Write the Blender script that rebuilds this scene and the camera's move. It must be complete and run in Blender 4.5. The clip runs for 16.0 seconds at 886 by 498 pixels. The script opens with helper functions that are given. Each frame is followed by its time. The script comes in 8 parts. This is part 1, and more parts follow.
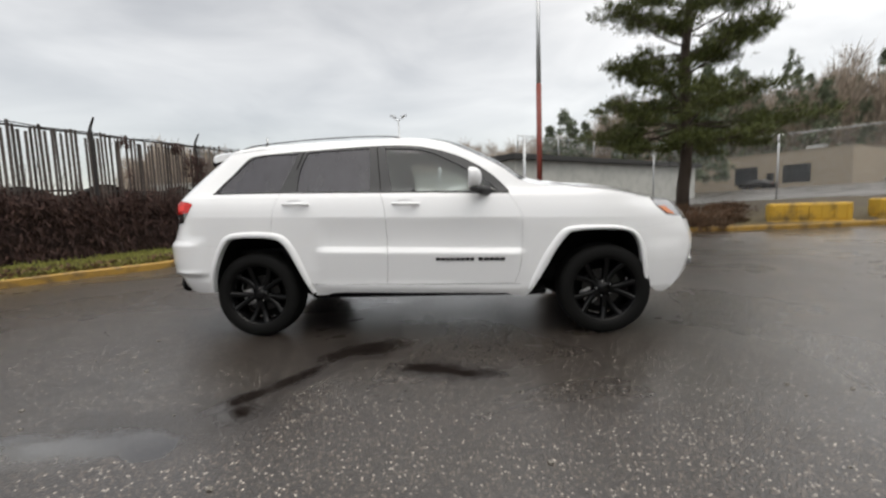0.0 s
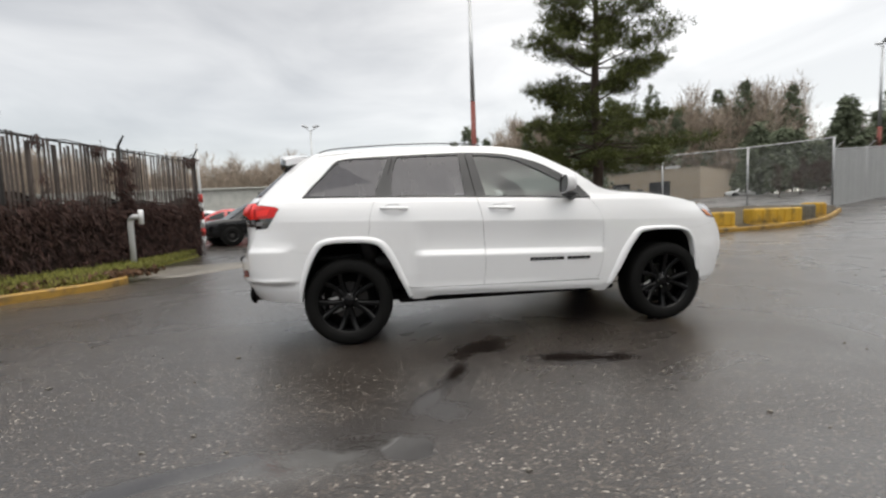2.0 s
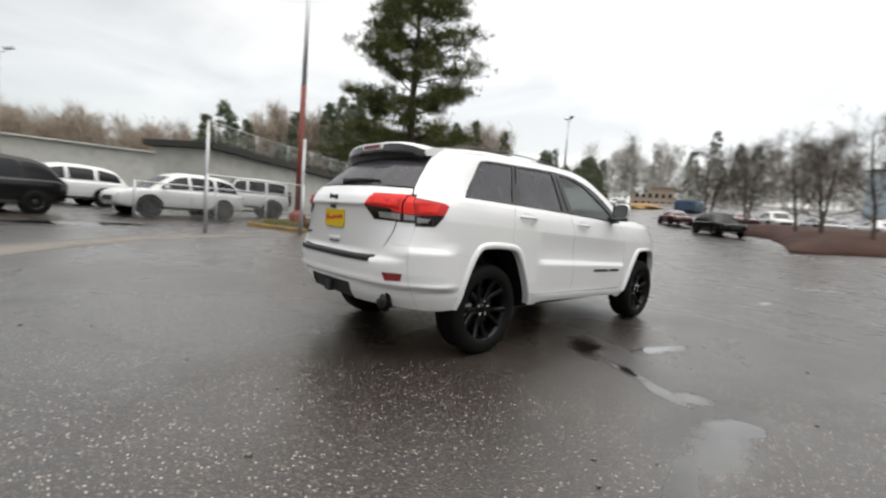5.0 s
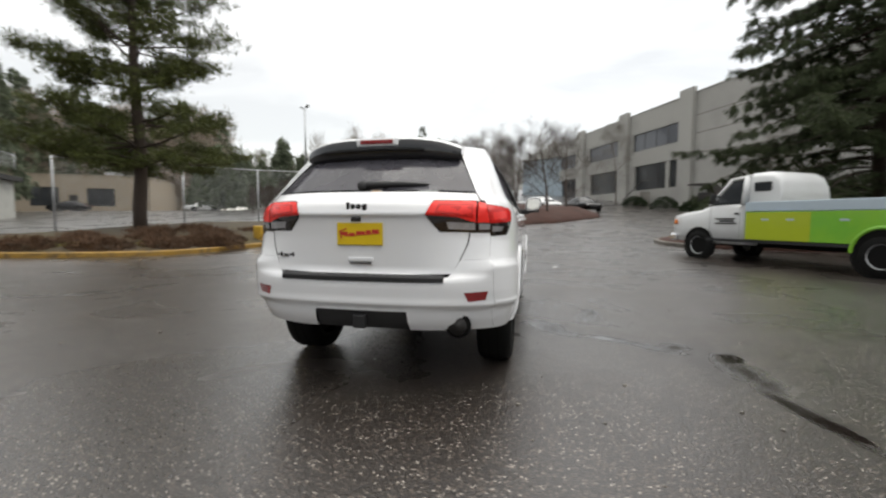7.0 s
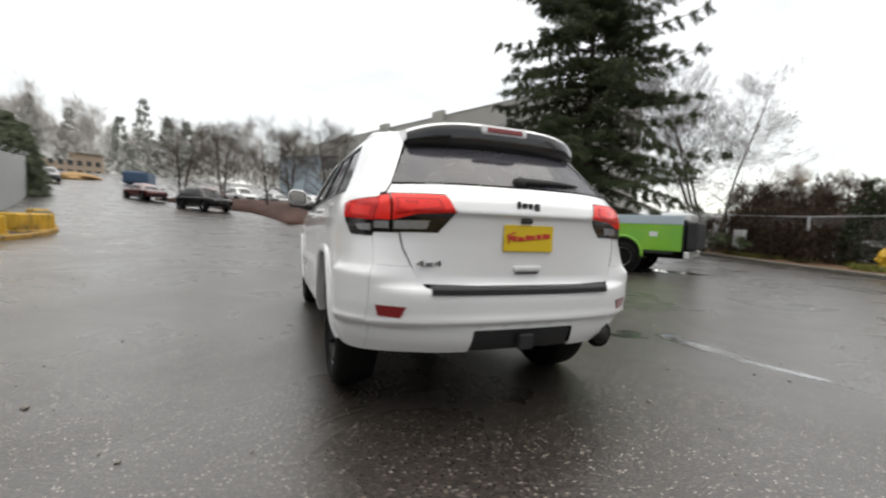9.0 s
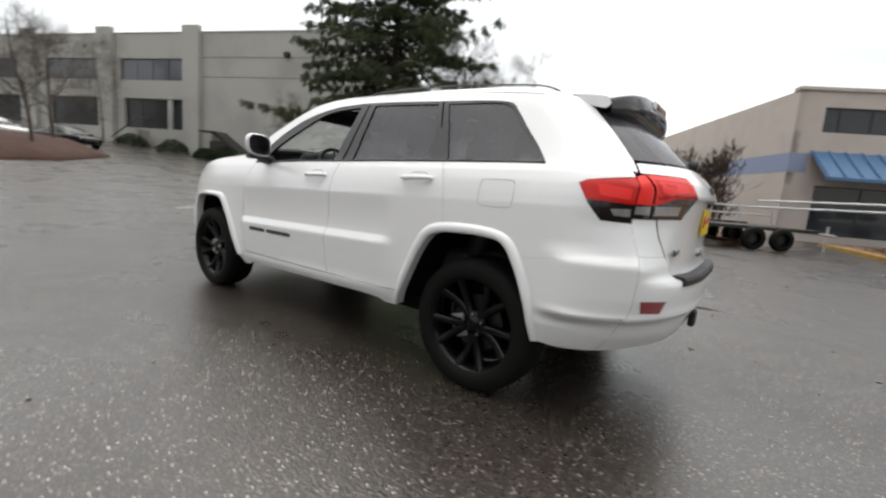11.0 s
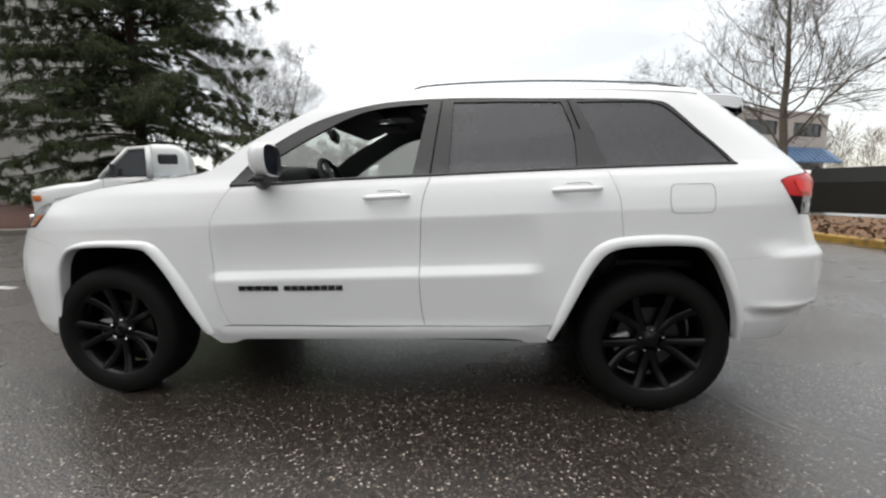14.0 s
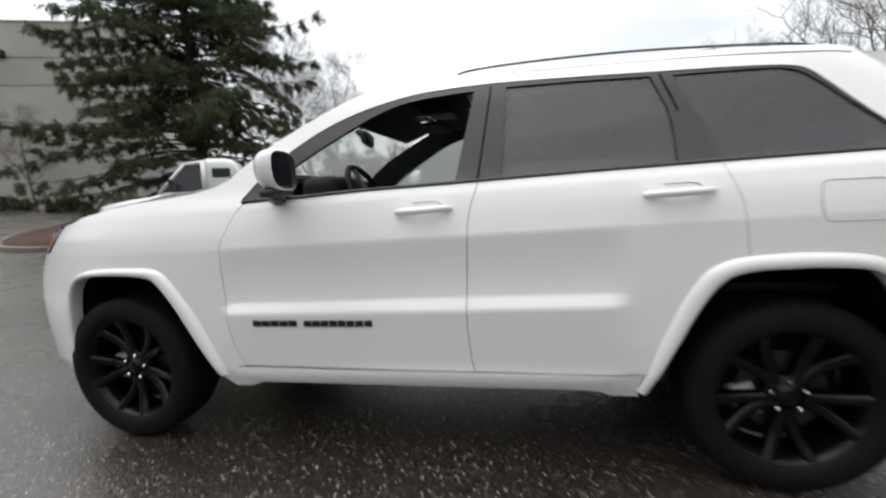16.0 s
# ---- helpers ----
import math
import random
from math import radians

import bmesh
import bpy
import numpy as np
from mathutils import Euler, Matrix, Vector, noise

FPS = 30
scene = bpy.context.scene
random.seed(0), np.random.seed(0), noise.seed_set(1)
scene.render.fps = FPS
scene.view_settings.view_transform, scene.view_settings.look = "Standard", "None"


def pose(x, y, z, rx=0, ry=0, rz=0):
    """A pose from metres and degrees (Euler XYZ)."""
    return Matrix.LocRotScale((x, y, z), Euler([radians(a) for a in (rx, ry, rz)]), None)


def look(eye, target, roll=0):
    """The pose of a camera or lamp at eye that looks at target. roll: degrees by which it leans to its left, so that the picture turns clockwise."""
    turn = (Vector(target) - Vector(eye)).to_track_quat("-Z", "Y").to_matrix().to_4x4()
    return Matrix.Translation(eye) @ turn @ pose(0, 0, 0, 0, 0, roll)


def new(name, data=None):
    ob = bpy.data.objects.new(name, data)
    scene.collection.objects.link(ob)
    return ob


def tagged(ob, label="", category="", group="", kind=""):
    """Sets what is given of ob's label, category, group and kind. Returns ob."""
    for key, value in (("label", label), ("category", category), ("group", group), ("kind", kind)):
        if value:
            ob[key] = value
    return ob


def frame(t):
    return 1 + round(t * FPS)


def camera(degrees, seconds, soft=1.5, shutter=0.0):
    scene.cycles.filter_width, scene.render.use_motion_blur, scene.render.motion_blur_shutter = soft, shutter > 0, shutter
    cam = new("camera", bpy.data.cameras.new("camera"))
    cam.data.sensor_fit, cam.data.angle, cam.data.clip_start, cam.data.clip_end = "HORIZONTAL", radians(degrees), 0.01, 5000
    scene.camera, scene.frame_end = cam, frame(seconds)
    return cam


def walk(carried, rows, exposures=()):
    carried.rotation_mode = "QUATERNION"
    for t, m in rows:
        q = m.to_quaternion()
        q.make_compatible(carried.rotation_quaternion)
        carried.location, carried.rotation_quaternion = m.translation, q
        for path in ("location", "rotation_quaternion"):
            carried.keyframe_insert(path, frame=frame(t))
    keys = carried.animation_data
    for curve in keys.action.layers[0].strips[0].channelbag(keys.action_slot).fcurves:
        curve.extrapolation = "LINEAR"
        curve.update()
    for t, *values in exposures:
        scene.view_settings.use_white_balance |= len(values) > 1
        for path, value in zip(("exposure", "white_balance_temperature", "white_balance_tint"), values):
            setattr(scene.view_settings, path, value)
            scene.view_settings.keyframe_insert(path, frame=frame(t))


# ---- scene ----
cam = camera(92.3, 16.0, soft=2.3, shutter=0.5)
PATH = [
    (0, (0.421, -4.366, 1.075), (0.269, -2.381, 0.877), -1.9),
    (0.5, (0.199, -4.414, 1.094), (0.158, -2.416, 1.01), 1.6),
    (1, (-0.215, -4.537, 1.073), (-0.148, -2.54, 0.971), -0.3),
    (1.5, (-0.705, -4.509, 1.055), (-0.563, -2.519, 0.914), -1.5),
    (2, (-1.22, -4.472, 1.05), (-0.907, -2.503, 0.898), -2.2),
    (2.5, (-1.752, -4.334, 1.039), (-1.294, -2.398, 0.833), -0.7),
    (3, (-2.278, -4.21, 1.045), (-1.62, -2.325, 0.924), -2.0),
    (3.5, (-2.771, -4.01, 1.046), (-1.963, -2.189, 0.87), -1.5),
    (3.7, (-2.955, -3.91, 1.07), (-2.119, -2.098, 0.933), -0.2),
    (5.8, (-4.567, -2.409, 1.074), (-2.864, -1.366, 0.957), 0.5),
    (6, (-4.661, -2.195, 1.078), (-2.889, -1.273, 0.985), -1.7),
    (6.5, (-4.771, -1.631, 1.088), (-2.879, -0.996, 0.952), -1.3),
    (7, (-4.84, -1.053, 1.107), (-2.889, -0.637, 0.966), 0.1),
    (7.5, (-4.835, -0.468, 1.099), (-2.843, -0.365, 0.953), -0.2),
    (8, (-4.715, 0.126, 1.122), (-2.728, -0.078, 1.025), -0.1),
    (8.5, (-4.559, 0.684, 1.134), (-2.646, 0.118, 0.994), 0.3),
    (9, (-4.301, 1.236, 1.072), (-2.441, 0.509, 0.956), 2.3),
    (9.2, (-4.17, 1.473, 1.08), (-2.377, 0.602, 0.915), 2.9),
    (11.3, (-2.368, 2.865, 1.095), (-1.314, 1.181, 0.862), 2.8),
    (11.5, (-2.193, 2.924, 1.087), (-1.24, 1.177, 0.893), 1.3),
    (12, (-1.771, 3.006, 1.116), (-0.999, 1.172, 0.921), 0.7),
    (12.5, (-1.389, 3.105, 1.122), (-0.797, 1.208, 0.895), -0.4),
    (13, (-1.057, 3.035, 1.146), (-0.652, 1.09, 0.918), -1.4),
    (13.5, (-0.765, 3.02, 1.142), (-0.547, 1.05, 0.873), -1.5),
    (14, (-0.616, 3.011, 1.15), (-0.422, 1.041, 0.864), -0.8),
    (14.5, (-0.617, 2.993, 1.153), (-0.405, 1.024, 0.875), -1.8),
    (15, (-0.636, 2.969, 1.15), (-0.404, 1.004, 0.857), -2.1),
    (15.5, (-0.658, 2.871, 1.146), (-0.351, 0.922, 0.821), -1.6),
    (16, (-0.561, 2.551, 1.175), (-0.136, 0.615, 0.909), -2.9),
]
walk(cam, [(t, look(eye, target, roll)) for t, eye, target, roll in PATH],
     exposures=[(0, 0.27, 6660, 9), (3.5, 0.31, 6650, 9), (6, 0.30, 6650, 8), (8, 0.35, 6650, 8), (9, 0.38, 6650, 8), (11.5, 0.45, 6620, 8), (14, 0.45, 6550, 8), (16, 0.44, 6500, 8)])
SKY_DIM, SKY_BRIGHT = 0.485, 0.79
from mathutils import geometry


# ---- sky and sun: a bright overcast day, brightest towards the south ----
world = bpy.data.worlds.new("overcast_sky")
scene.world = world
world.use_nodes = True
wn, wl = world.node_tree.nodes, world.node_tree.links
wn.clear()
w_out = wn.new("ShaderNodeOutputWorld")
w_sky = wn.new("ShaderNodeTexSky")
w_sky.sky_type = "NISHITA"
w_sky.sun_disc = False
w_sky.sun_elevation = radians(70)
w_sky.sun_rotation = radians(150)
w_bg1 = wn.new("ShaderNodeBackground")
w_bg1.inputs["Strength"].default_value = 0.04
wl.new(w_sky.outputs["Color"], w_bg1.inputs["Color"])
w_co = wn.new("ShaderNodeTexCoord")
# cloud sheet: soft grey banks on a pale veil
w_map = wn.new("ShaderNodeMapping")
w_map.inputs["Scale"].default_value = (1.0, 1.0, 3.2)
wl.new(w_co.outputs["Generated"], w_map.inputs["Vector"])
w_n = wn.new("ShaderNodeTexNoise")
w_n.inputs["Scale"].default_value = 2.6
w_n.inputs["Detail"].default_value = 6.0
w_n.inputs["Roughness"].default_value = 0.5
w_n.inputs["Distortion"].default_value = 0.4
wl.new(w_map.outputs["Vector"], w_n.inputs["Vector"])
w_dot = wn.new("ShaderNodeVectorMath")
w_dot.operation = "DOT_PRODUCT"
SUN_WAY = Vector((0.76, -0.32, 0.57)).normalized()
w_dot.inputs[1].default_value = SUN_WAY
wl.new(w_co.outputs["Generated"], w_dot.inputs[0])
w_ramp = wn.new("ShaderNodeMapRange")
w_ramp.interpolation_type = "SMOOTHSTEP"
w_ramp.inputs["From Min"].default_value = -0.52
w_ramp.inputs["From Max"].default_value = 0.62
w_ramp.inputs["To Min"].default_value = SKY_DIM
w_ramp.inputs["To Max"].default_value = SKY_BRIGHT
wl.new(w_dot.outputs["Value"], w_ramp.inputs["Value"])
w_cl = wn.new("ShaderNodeMapRange")
w_cl.inputs["From Min"].default_value = 0.32
w_cl.inputs["From Max"].default_value = 0.70
w_cl.inputs["To Min"].default_value = 0.80
w_cl.inputs["To Max"].default_value = 1.22
wl.new(w_n.outputs["Fac"], w_cl.inputs["Value"])
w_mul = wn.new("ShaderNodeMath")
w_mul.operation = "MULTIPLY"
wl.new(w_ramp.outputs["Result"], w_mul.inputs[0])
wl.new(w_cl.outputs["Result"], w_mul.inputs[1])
# overcast skies are brighter overhead
w_sep = wn.new("ShaderNodeSeparateXYZ")
wl.new(w_co.outputs["Generated"], w_sep.inputs[0])
w_top = wn.new("ShaderNodeMapRange")
w_top.interpolation_type = "SMOOTHSTEP"
w_top.inputs["From Min"].default_value = 0.36
w_top.inputs["From Max"].default_value = 1.0
w_top.inputs["To Min"].default_value = 1.0
w_top.inputs["To Max"].default_value = 2.1
wl.new(w_sep.outputs[2], w_top.inputs["Value"])
w_mul2 = wn.new("ShaderNodeMath")
w_mul2.operation = "MULTIPLY"
wl.new(w_mul.outputs["Value"], w_mul2.inputs[0])
wl.new(w_top.outputs["Result"], w_mul2.inputs[1])
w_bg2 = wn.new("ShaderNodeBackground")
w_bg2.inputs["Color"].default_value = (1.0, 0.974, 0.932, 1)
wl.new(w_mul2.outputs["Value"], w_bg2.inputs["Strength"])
w_add = wn.new("ShaderNodeAddShader")
wl.new(w_bg1.outputs["Background"], w_add.inputs[0])
wl.new(w_bg2.outputs["Background"], w_add.inputs[1])
wl.new(w_add.outputs["Shader"], w_out.inputs["Surface"])

sun = new("sun", bpy.data.lights.new("sun", "SUN"))
sun.data.energy, sun.data.angle, sun.data.color = 0.9, radians(60), (1.0, 0.97, 0.93)
sun.matrix_world = look(Vector((0.22, -0.18, 0.96)) * 60, (0, 0, 0))


# ---- materials ----
def mat(name, base, rough=0.5, metal=0.0, vary=0.12, scale=8.0, bump=0.0, bump_scale=60.0, stain=None, stain_scale=1.2,
        stain_amount=0.0, coat=0.0, per_piece=0.0, spec=0.5, rough_vary=0.08):
    """A painted, stone, metal or earthen surface: base colour with grain at two scales, gloss that varies, fine relief."""
    m = bpy.data.materials.new(name)
    m.use_nodes = True
    n, l = m.node_tree.nodes, m.node_tree.links
    b = n["Principled BSDF"]
    b.inputs["Metallic"].default_value = metal
    b.inputs["Specular IOR Level"].default_value = spec
    if coat:
        b.inputs["Coat Weight"].default_value = coat
        b.inputs["Coat Roughness"].default_value = 0.03
    co = n.new("ShaderNodeTexCoord")
    n1 = n.new("ShaderNodeTexNoise")
    n1.inputs["Scale"].default_value, n1.inputs["Detail"].default_value = scale, 6
    l.new(co.outputs["Object"], n1.inputs["Vector"])
    n2 = n.new("ShaderNodeTexNoise")
    n2.inputs["Scale"].default_value, n2.inputs["Detail"].default_value = stain_scale, 4
    l.new(co.outputs["Object"], n2.inputs["Vector"])
    hi = n.new("ShaderNodeMix")
    hi.data_type = "RGBA"
    hi.inputs[6].default_value = (*[c * (1 - vary) for c in base], 1)
    hi.inputs[7].default_value = (*[min(1, c * (1 + vary)) for c in base], 1)
    l.new(n1.outputs["Fac"], hi.inputs[0])
    top = hi.outputs[2]
    if stain_amount:
        st = n.new("ShaderNodeMix")
        st.data_type = "RGBA"
        r = n.new("ShaderNodeMapRange")
        r.inputs["From Min"].default_value, r.inputs["From Max"].default_value = 0.45, 0.72
        r.inputs["To Max"].default_value = stain_amount
        l.new(n2.outputs["Fac"], r.inputs["Value"])
        l.new(r.outputs["Result"], st.inputs[0])
        l.new(top, st.inputs[6])
        st.inputs[7].default_value = (*(stain or [c * 0.4 for c in base]), 1)
        top = st.outputs[2]
    if per_piece:
        oi = n.new("ShaderNodeObjectInfo")
        geo = n.new("ShaderNodeNewGeometry")
        ad = n.new("ShaderNodeMath")
        ad.operation = "ADD"
        l.new(oi.outputs["Random"], ad.inputs[0])
        l.new(geo.outputs["Random Per Island"], ad.inputs[1])
        fr = n.new("ShaderNodeMath")
        fr.operation = "FRACT"
        l.new(ad.outputs[0], fr.inputs[0])
        mr = n.new("ShaderNodeMapRange")
        mr.inputs["To Min"].default_value, mr.inputs["To Max"].default_value = 1 - per_piece, 1 + per_piece
        l.new(fr.outputs[0], mr.inputs["Value"])
        sc = n.new("ShaderNodeVectorMath")
        sc.operation = "SCALE"
        l.new(top, sc.inputs[0])
        l.new(mr.outputs["Result"], sc.inputs["Scale"])
        top = sc.outputs["Vector"]
    l.new(top, b.inputs["Base Color"])
    rr = n.new("ShaderNodeMapRange")
    rr.inputs["To Min"].default_value, rr.inputs["To Max"].default_value = max(0, rough - rough_vary), min(1, rough + rough_vary)
    l.new(n1.outputs["Fac"], rr.inputs["Value"])
    l.new(rr.outputs["Result"], b.inputs["Roughness"])
    if bump:
        n3 = n.new("ShaderNodeTexNoise")
        n3.inputs["Scale"].default_value, n3.inputs["Detail"].default_value = bump_scale, 3
        l.new(co.outputs["Object"], n3.inputs["Vector"])
        bp = n.new("ShaderNodeBump")
        bp.inputs["Strength"].default_value, bp.inputs["Distance"].default_value = min(1.0, bump), 0.01
        l.new(n3.outputs["Fac"], bp.inputs["Height"])
        l.new(bp.outputs["Normal"], b.inputs["Normal"])
    return m


def glass_mat(name, tint, rough=0.0, body=0.0, wet=0.0):
    """Thin car or window glass: clear by tint, with a mirror gloss that grows at a slant."""
    m = bpy.data.materials.new(name)
    m.use_nodes = True
    n, l = m.node_tree.nodes, m.node_tree.links
    n.clear()
    out = n.new("ShaderNodeOutputMaterial")
    tr = n.new("ShaderNodeBsdfTransparent")
    tr.inputs["Color"].default_value = (*tint, 1)
    gl = n.new("ShaderNodeBsdfGlossy")
    gl.inputs["Roughness"].default_value = rough
    fr = n.new("ShaderNodeLayerWeight")
    fr.inputs["Blend"].default_value = 0.5
    pw = n.new("ShaderNodeMath")
    pw.operation = "POWER"
    pw.inputs[1].default_value = 4.5
    l.new(fr.outputs["Facing"], pw.inputs[0])
    boost = n.new("ShaderNodeMath")
    boost.operation = "MULTIPLY_ADD"
    boost.inputs[1].default_value, boost.inputs[2].default_value = 0.90, 0.095
    l.new(pw.outputs[0], boost.inputs[0])
    mix = n.new("ShaderNodeMixShader")
    l.new(boost.outputs[0], mix.inputs[0])
    l.new(tr.outputs[0], mix.inputs[1])
    l.new(gl.outputs[0], mix.inputs[2])
    last = mix.outputs[0]
    if body:
        df = n.new("ShaderNodeBsdfDiffuse")
        df.inputs["Color"].default_value = (0.12, 0.115, 0.135, 1)
        mb = n.new("ShaderNodeMixShader")
        # diffuse grey stands in for mirrored sky, in faint streaks down the pane
        co, mp, nz, rg = (n.new("ShaderNode" + k) for k in ("TexCoord", "Mapping", "TexNoise", "MapRange"))
        mp.inputs["Scale"].default_value = (7, 7, 1.0)
        nz.inputs["Scale"].default_value, nz.inputs["Detail"].default_value = 1.0, 5
        rg.inputs["From Min"].default_value, rg.inputs["From Max"].default_value = 0.34, 0.70
        rg.inputs["To Min"].default_value, rg.inputs["To Max"].default_value = body * 0.75, body * 1.2
        l.new(co.outputs["Object"], mp.inputs["Vector"])
        l.new(mp.outputs["Vector"], nz.inputs["Vector"])
        l.new(nz.outputs["Fac"], rg.inputs["Value"])
        l.new(rg.outputs["Result"], mb.inputs[0])
        l.new(last, mb.inputs[1])
        l.new(df.outputs[0], mb.inputs[2])
        last = mb.outputs[0]
    if wet:
        # rain on the glass spreads the daylight
        tl = n.new("ShaderNodeBsdfTranslucent")
        tl.inputs["Color"].default_value = (0.80, 0.84, 0.82, 1)
        mw = n.new("ShaderNodeMixShader")
        mw.inputs[0].default_value = wet
        l.new(last, mw.inputs[1])
        l.new(tl.outputs[0], mw.inputs[2])
        last = mw.outputs[0]
    l.new(last, out.inputs["Surface"])
    return m


def asphalt_mat():
    """Old, rain-wet asphalt: pale stone chips in dark binder, damp sheen, standing water in hollows, oil-dark patches."""
    m = bpy.data.materials.new("wet_asphalt")
    m.use_nodes = True
    n, l = m.node_tree.nodes, m.node_tree.links
    b = n["Principled BSDF"]
    co = n.new("ShaderNodeTexCoord")

    def noise_node(scale, detail=4, rough=0.5, distort=0.0):
        k = n.new("ShaderNodeTexNoise")
        k.inputs["Scale"].default_value, k.inputs["Detail"].default_value = scale, detail
        k.inputs["Roughness"].default_value, k.inputs["Distortion"].default_value = rough, distort
        l.new(co.outputs["Object"], k.inputs["Vector"])
        return k.outputs["Fac"]

    def span(v, a, z, lo=0.0, hi=1.0):
        k = n.new("ShaderNodeMapRange")
        k.interpolation_type = "SMOOTHSTEP"
        for s, x in zip(("From Min", "From Max", "To Min", "To Max"), (a, z, lo, hi)):
            k.inputs[s].default_value = x
        l.new(v, k.inputs["Value"])
        return k.outputs["Result"]

    def mix(f, a, z):
        k = n.new("ShaderNodeMix")
        k.data_type = "RGBA"
        for i, v in ((0, f), (6, a), (7, z)):
            if isinstance(v, tuple):
                k.inputs[i].default_value = (*v, 1)
            elif isinstance(v, float):
                k.inputs[i].default_value = v
            else:
                l.new(v, k.inputs[i])
        return k.outputs[2]

    def mathn(op, a, z):
        k = n.new("ShaderNodeMath")
        k.operation = op
        for i, v in ((0, a), (1, z)):
            if isinstance(v, (int, float)):
                k.inputs[i].default_value = v
            else:
                l.new(v, k.inputs[i])
        return k.outputs[0]

    vor = n.new("ShaderNodeTexVoronoi")
    vor.inputs["Scale"].default_value = 80.0
    l.new(co.outputs["Object"], vor.inputs["Vector"])
    wn_ = n.new("ShaderNodeTexWhiteNoise")
    l.new(vor.outputs["Color"], wn_.inputs["Vector"])
    chip = mix(mathn("POWER", wn_.outputs["Value"], 2.4), (0.011, 0.0082, 0.0065), (0.175, 0.140, 0.112))
    pale = span(wn_.outputs["Value"], 0.925, 0.96)
    chip = mix(pale, chip, (0.42, 0.375, 0.325))
    binder = span(vor.outputs["Distance"], 0.36, 0.60)
    col = mix(binder, chip, (0.020, 0.016, 0.014))
    # broad tone: browner and paler runs, dark patches
    col = mix(span(noise_node(0.35, 5), 0.35, 0.7, 0.0, 0.38), col, (0.038, 0.033, 0.029))
    col = mix(span(noise_node(1.1, 6, 0.6, 0.8), 0.56, 0.72, 0.0, 0.6), col, (0.022, 0.018, 0.016))
    # damp film and standing water
    sep = n.new("ShaderNodeSeparateXYZ")
    l.new(co.outputs["Object"], sep.inputs[0])

    def pool(cx, cy, rx, ry, turn, wob=0.35, soft=0.30):
        dx, dy = mathn("SUBTRACT", sep.outputs[0], cx), mathn("SUBTRACT", sep.outputs[1], cy)
        c, s = math.cos(radians(turn)), math.sin(radians(turn))
        u = mathn("DIVIDE", mathn("ADD", mathn("MULTIPLY", dx, c), mathn("MULTIPLY", dy, s)), rx)
        v = mathn("DIVIDE", mathn("SUBTRACT", mathn("MULTIPLY", dy, c), mathn("MULTIPLY", dx, s)), ry)
        d = mathn("SQRT", mathn("ADD", mathn("MULTIPLY", u, u), mathn("MULTIPLY", v, v)), 0.0)
        d = mathn("ADD", d, mathn("MULTIPLY", mathn("SUBTRACT", wobble, 0.5), wob * 4))
        return span(d, 1.08 - soft, 1.08, 1.0, 0.0)

    wobble = noise_node(4.5, 6, 0.65)
    water = None
    for p in POOLS:
        k = pool(*p)
        water = k if water is None else mathn("MAXIMUM", water, k)
    for p in RILLS:
        water = mathn("MAXIMUM", water, mathn("MULTIPLY", pool(*p, soft=0.85), 0.92))
    damp = None
    for p in DAMP:
        k = pool(*p, soft=0.6)
        damp = k if damp is None else mathn("MAXIMUM", damp, k)
    col = mix(mathn("MULTIPLY", damp, 0.85), col, (0.016, 0.012, 0.010))
    # pale colour painted in where the puddle mirrors the sky
    gleam = None
    for p in SKY_GLEAM:
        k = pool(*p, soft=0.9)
        gleam = k if gleam is None else mathn("MAXIMUM", gleam, k)
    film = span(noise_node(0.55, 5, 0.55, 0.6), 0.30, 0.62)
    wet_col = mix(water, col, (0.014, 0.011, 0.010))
    l.new(mix(mathn("MULTIPLY", gleam, 0.26), wet_col, (0.17, 0.166, 0.156)), b.inputs["Base Color"])
    rough = mathn("ADD", mathn("MULTIPLY", film, -0.08), 0.34)
    grain = mathn("MULTIPLY", wn_.outputs["Value"], 0.10)
    rough = mathn("ADD", rough, grain)
    rough = mathn("MULTIPLY", rough, mathn("SUBTRACT", 1.0, mathn("MULTIPLY", water, 0.93)))
    l.new(rough, b.inputs["Roughness"])
    b.inputs["Specular IOR Level"].default_value = 0.35
    # thin water film that levels the grain
    l.new(mathn("ADD", 0.80, mathn("MULTIPLY", film, 0.20)), b.inputs["Coat Weight"])
    b.inputs["Coat IOR"].default_value = 1.50
    l.new(mathn("MULTIPLY", mathn("SUBTRACT", 1.0, water), mathn("ADD", 0.335, mathn("MULTIPLY", film, -0.07))), b.inputs["Coat Roughness"])
    bp = n.new("ShaderNodeBump")
    bp.inputs["Distance"].default_value = 0.0035
    h = mathn("SUBTRACT", wn_.outputs["Value"], mathn("MULTIPLY", vor.outputs["Distance"], 1.2))
    l.new(h, bp.inputs["Height"])
    l.new(mathn("MULTIPLY", mathn("SUBTRACT", 1.0, water), mathn("ADD", 0.55, mathn("MULTIPLY", film, -0.25))), bp.inputs["Strength"])
    l.new(bp.outputs["Normal"], b.inputs["Normal"])
    bc = n.new("ShaderNodeBump")
    bc.inputs["Distance"].default_value = 0.0022
    l.new(h, bc.inputs["Height"])
    l.new(mathn("MULTIPLY", mathn("SUBTRACT", 1.0, water), 0.60), bc.inputs["Strength"])
    l.new(bc.outputs["Normal"], b.inputs["Coat Normal"])
    return m


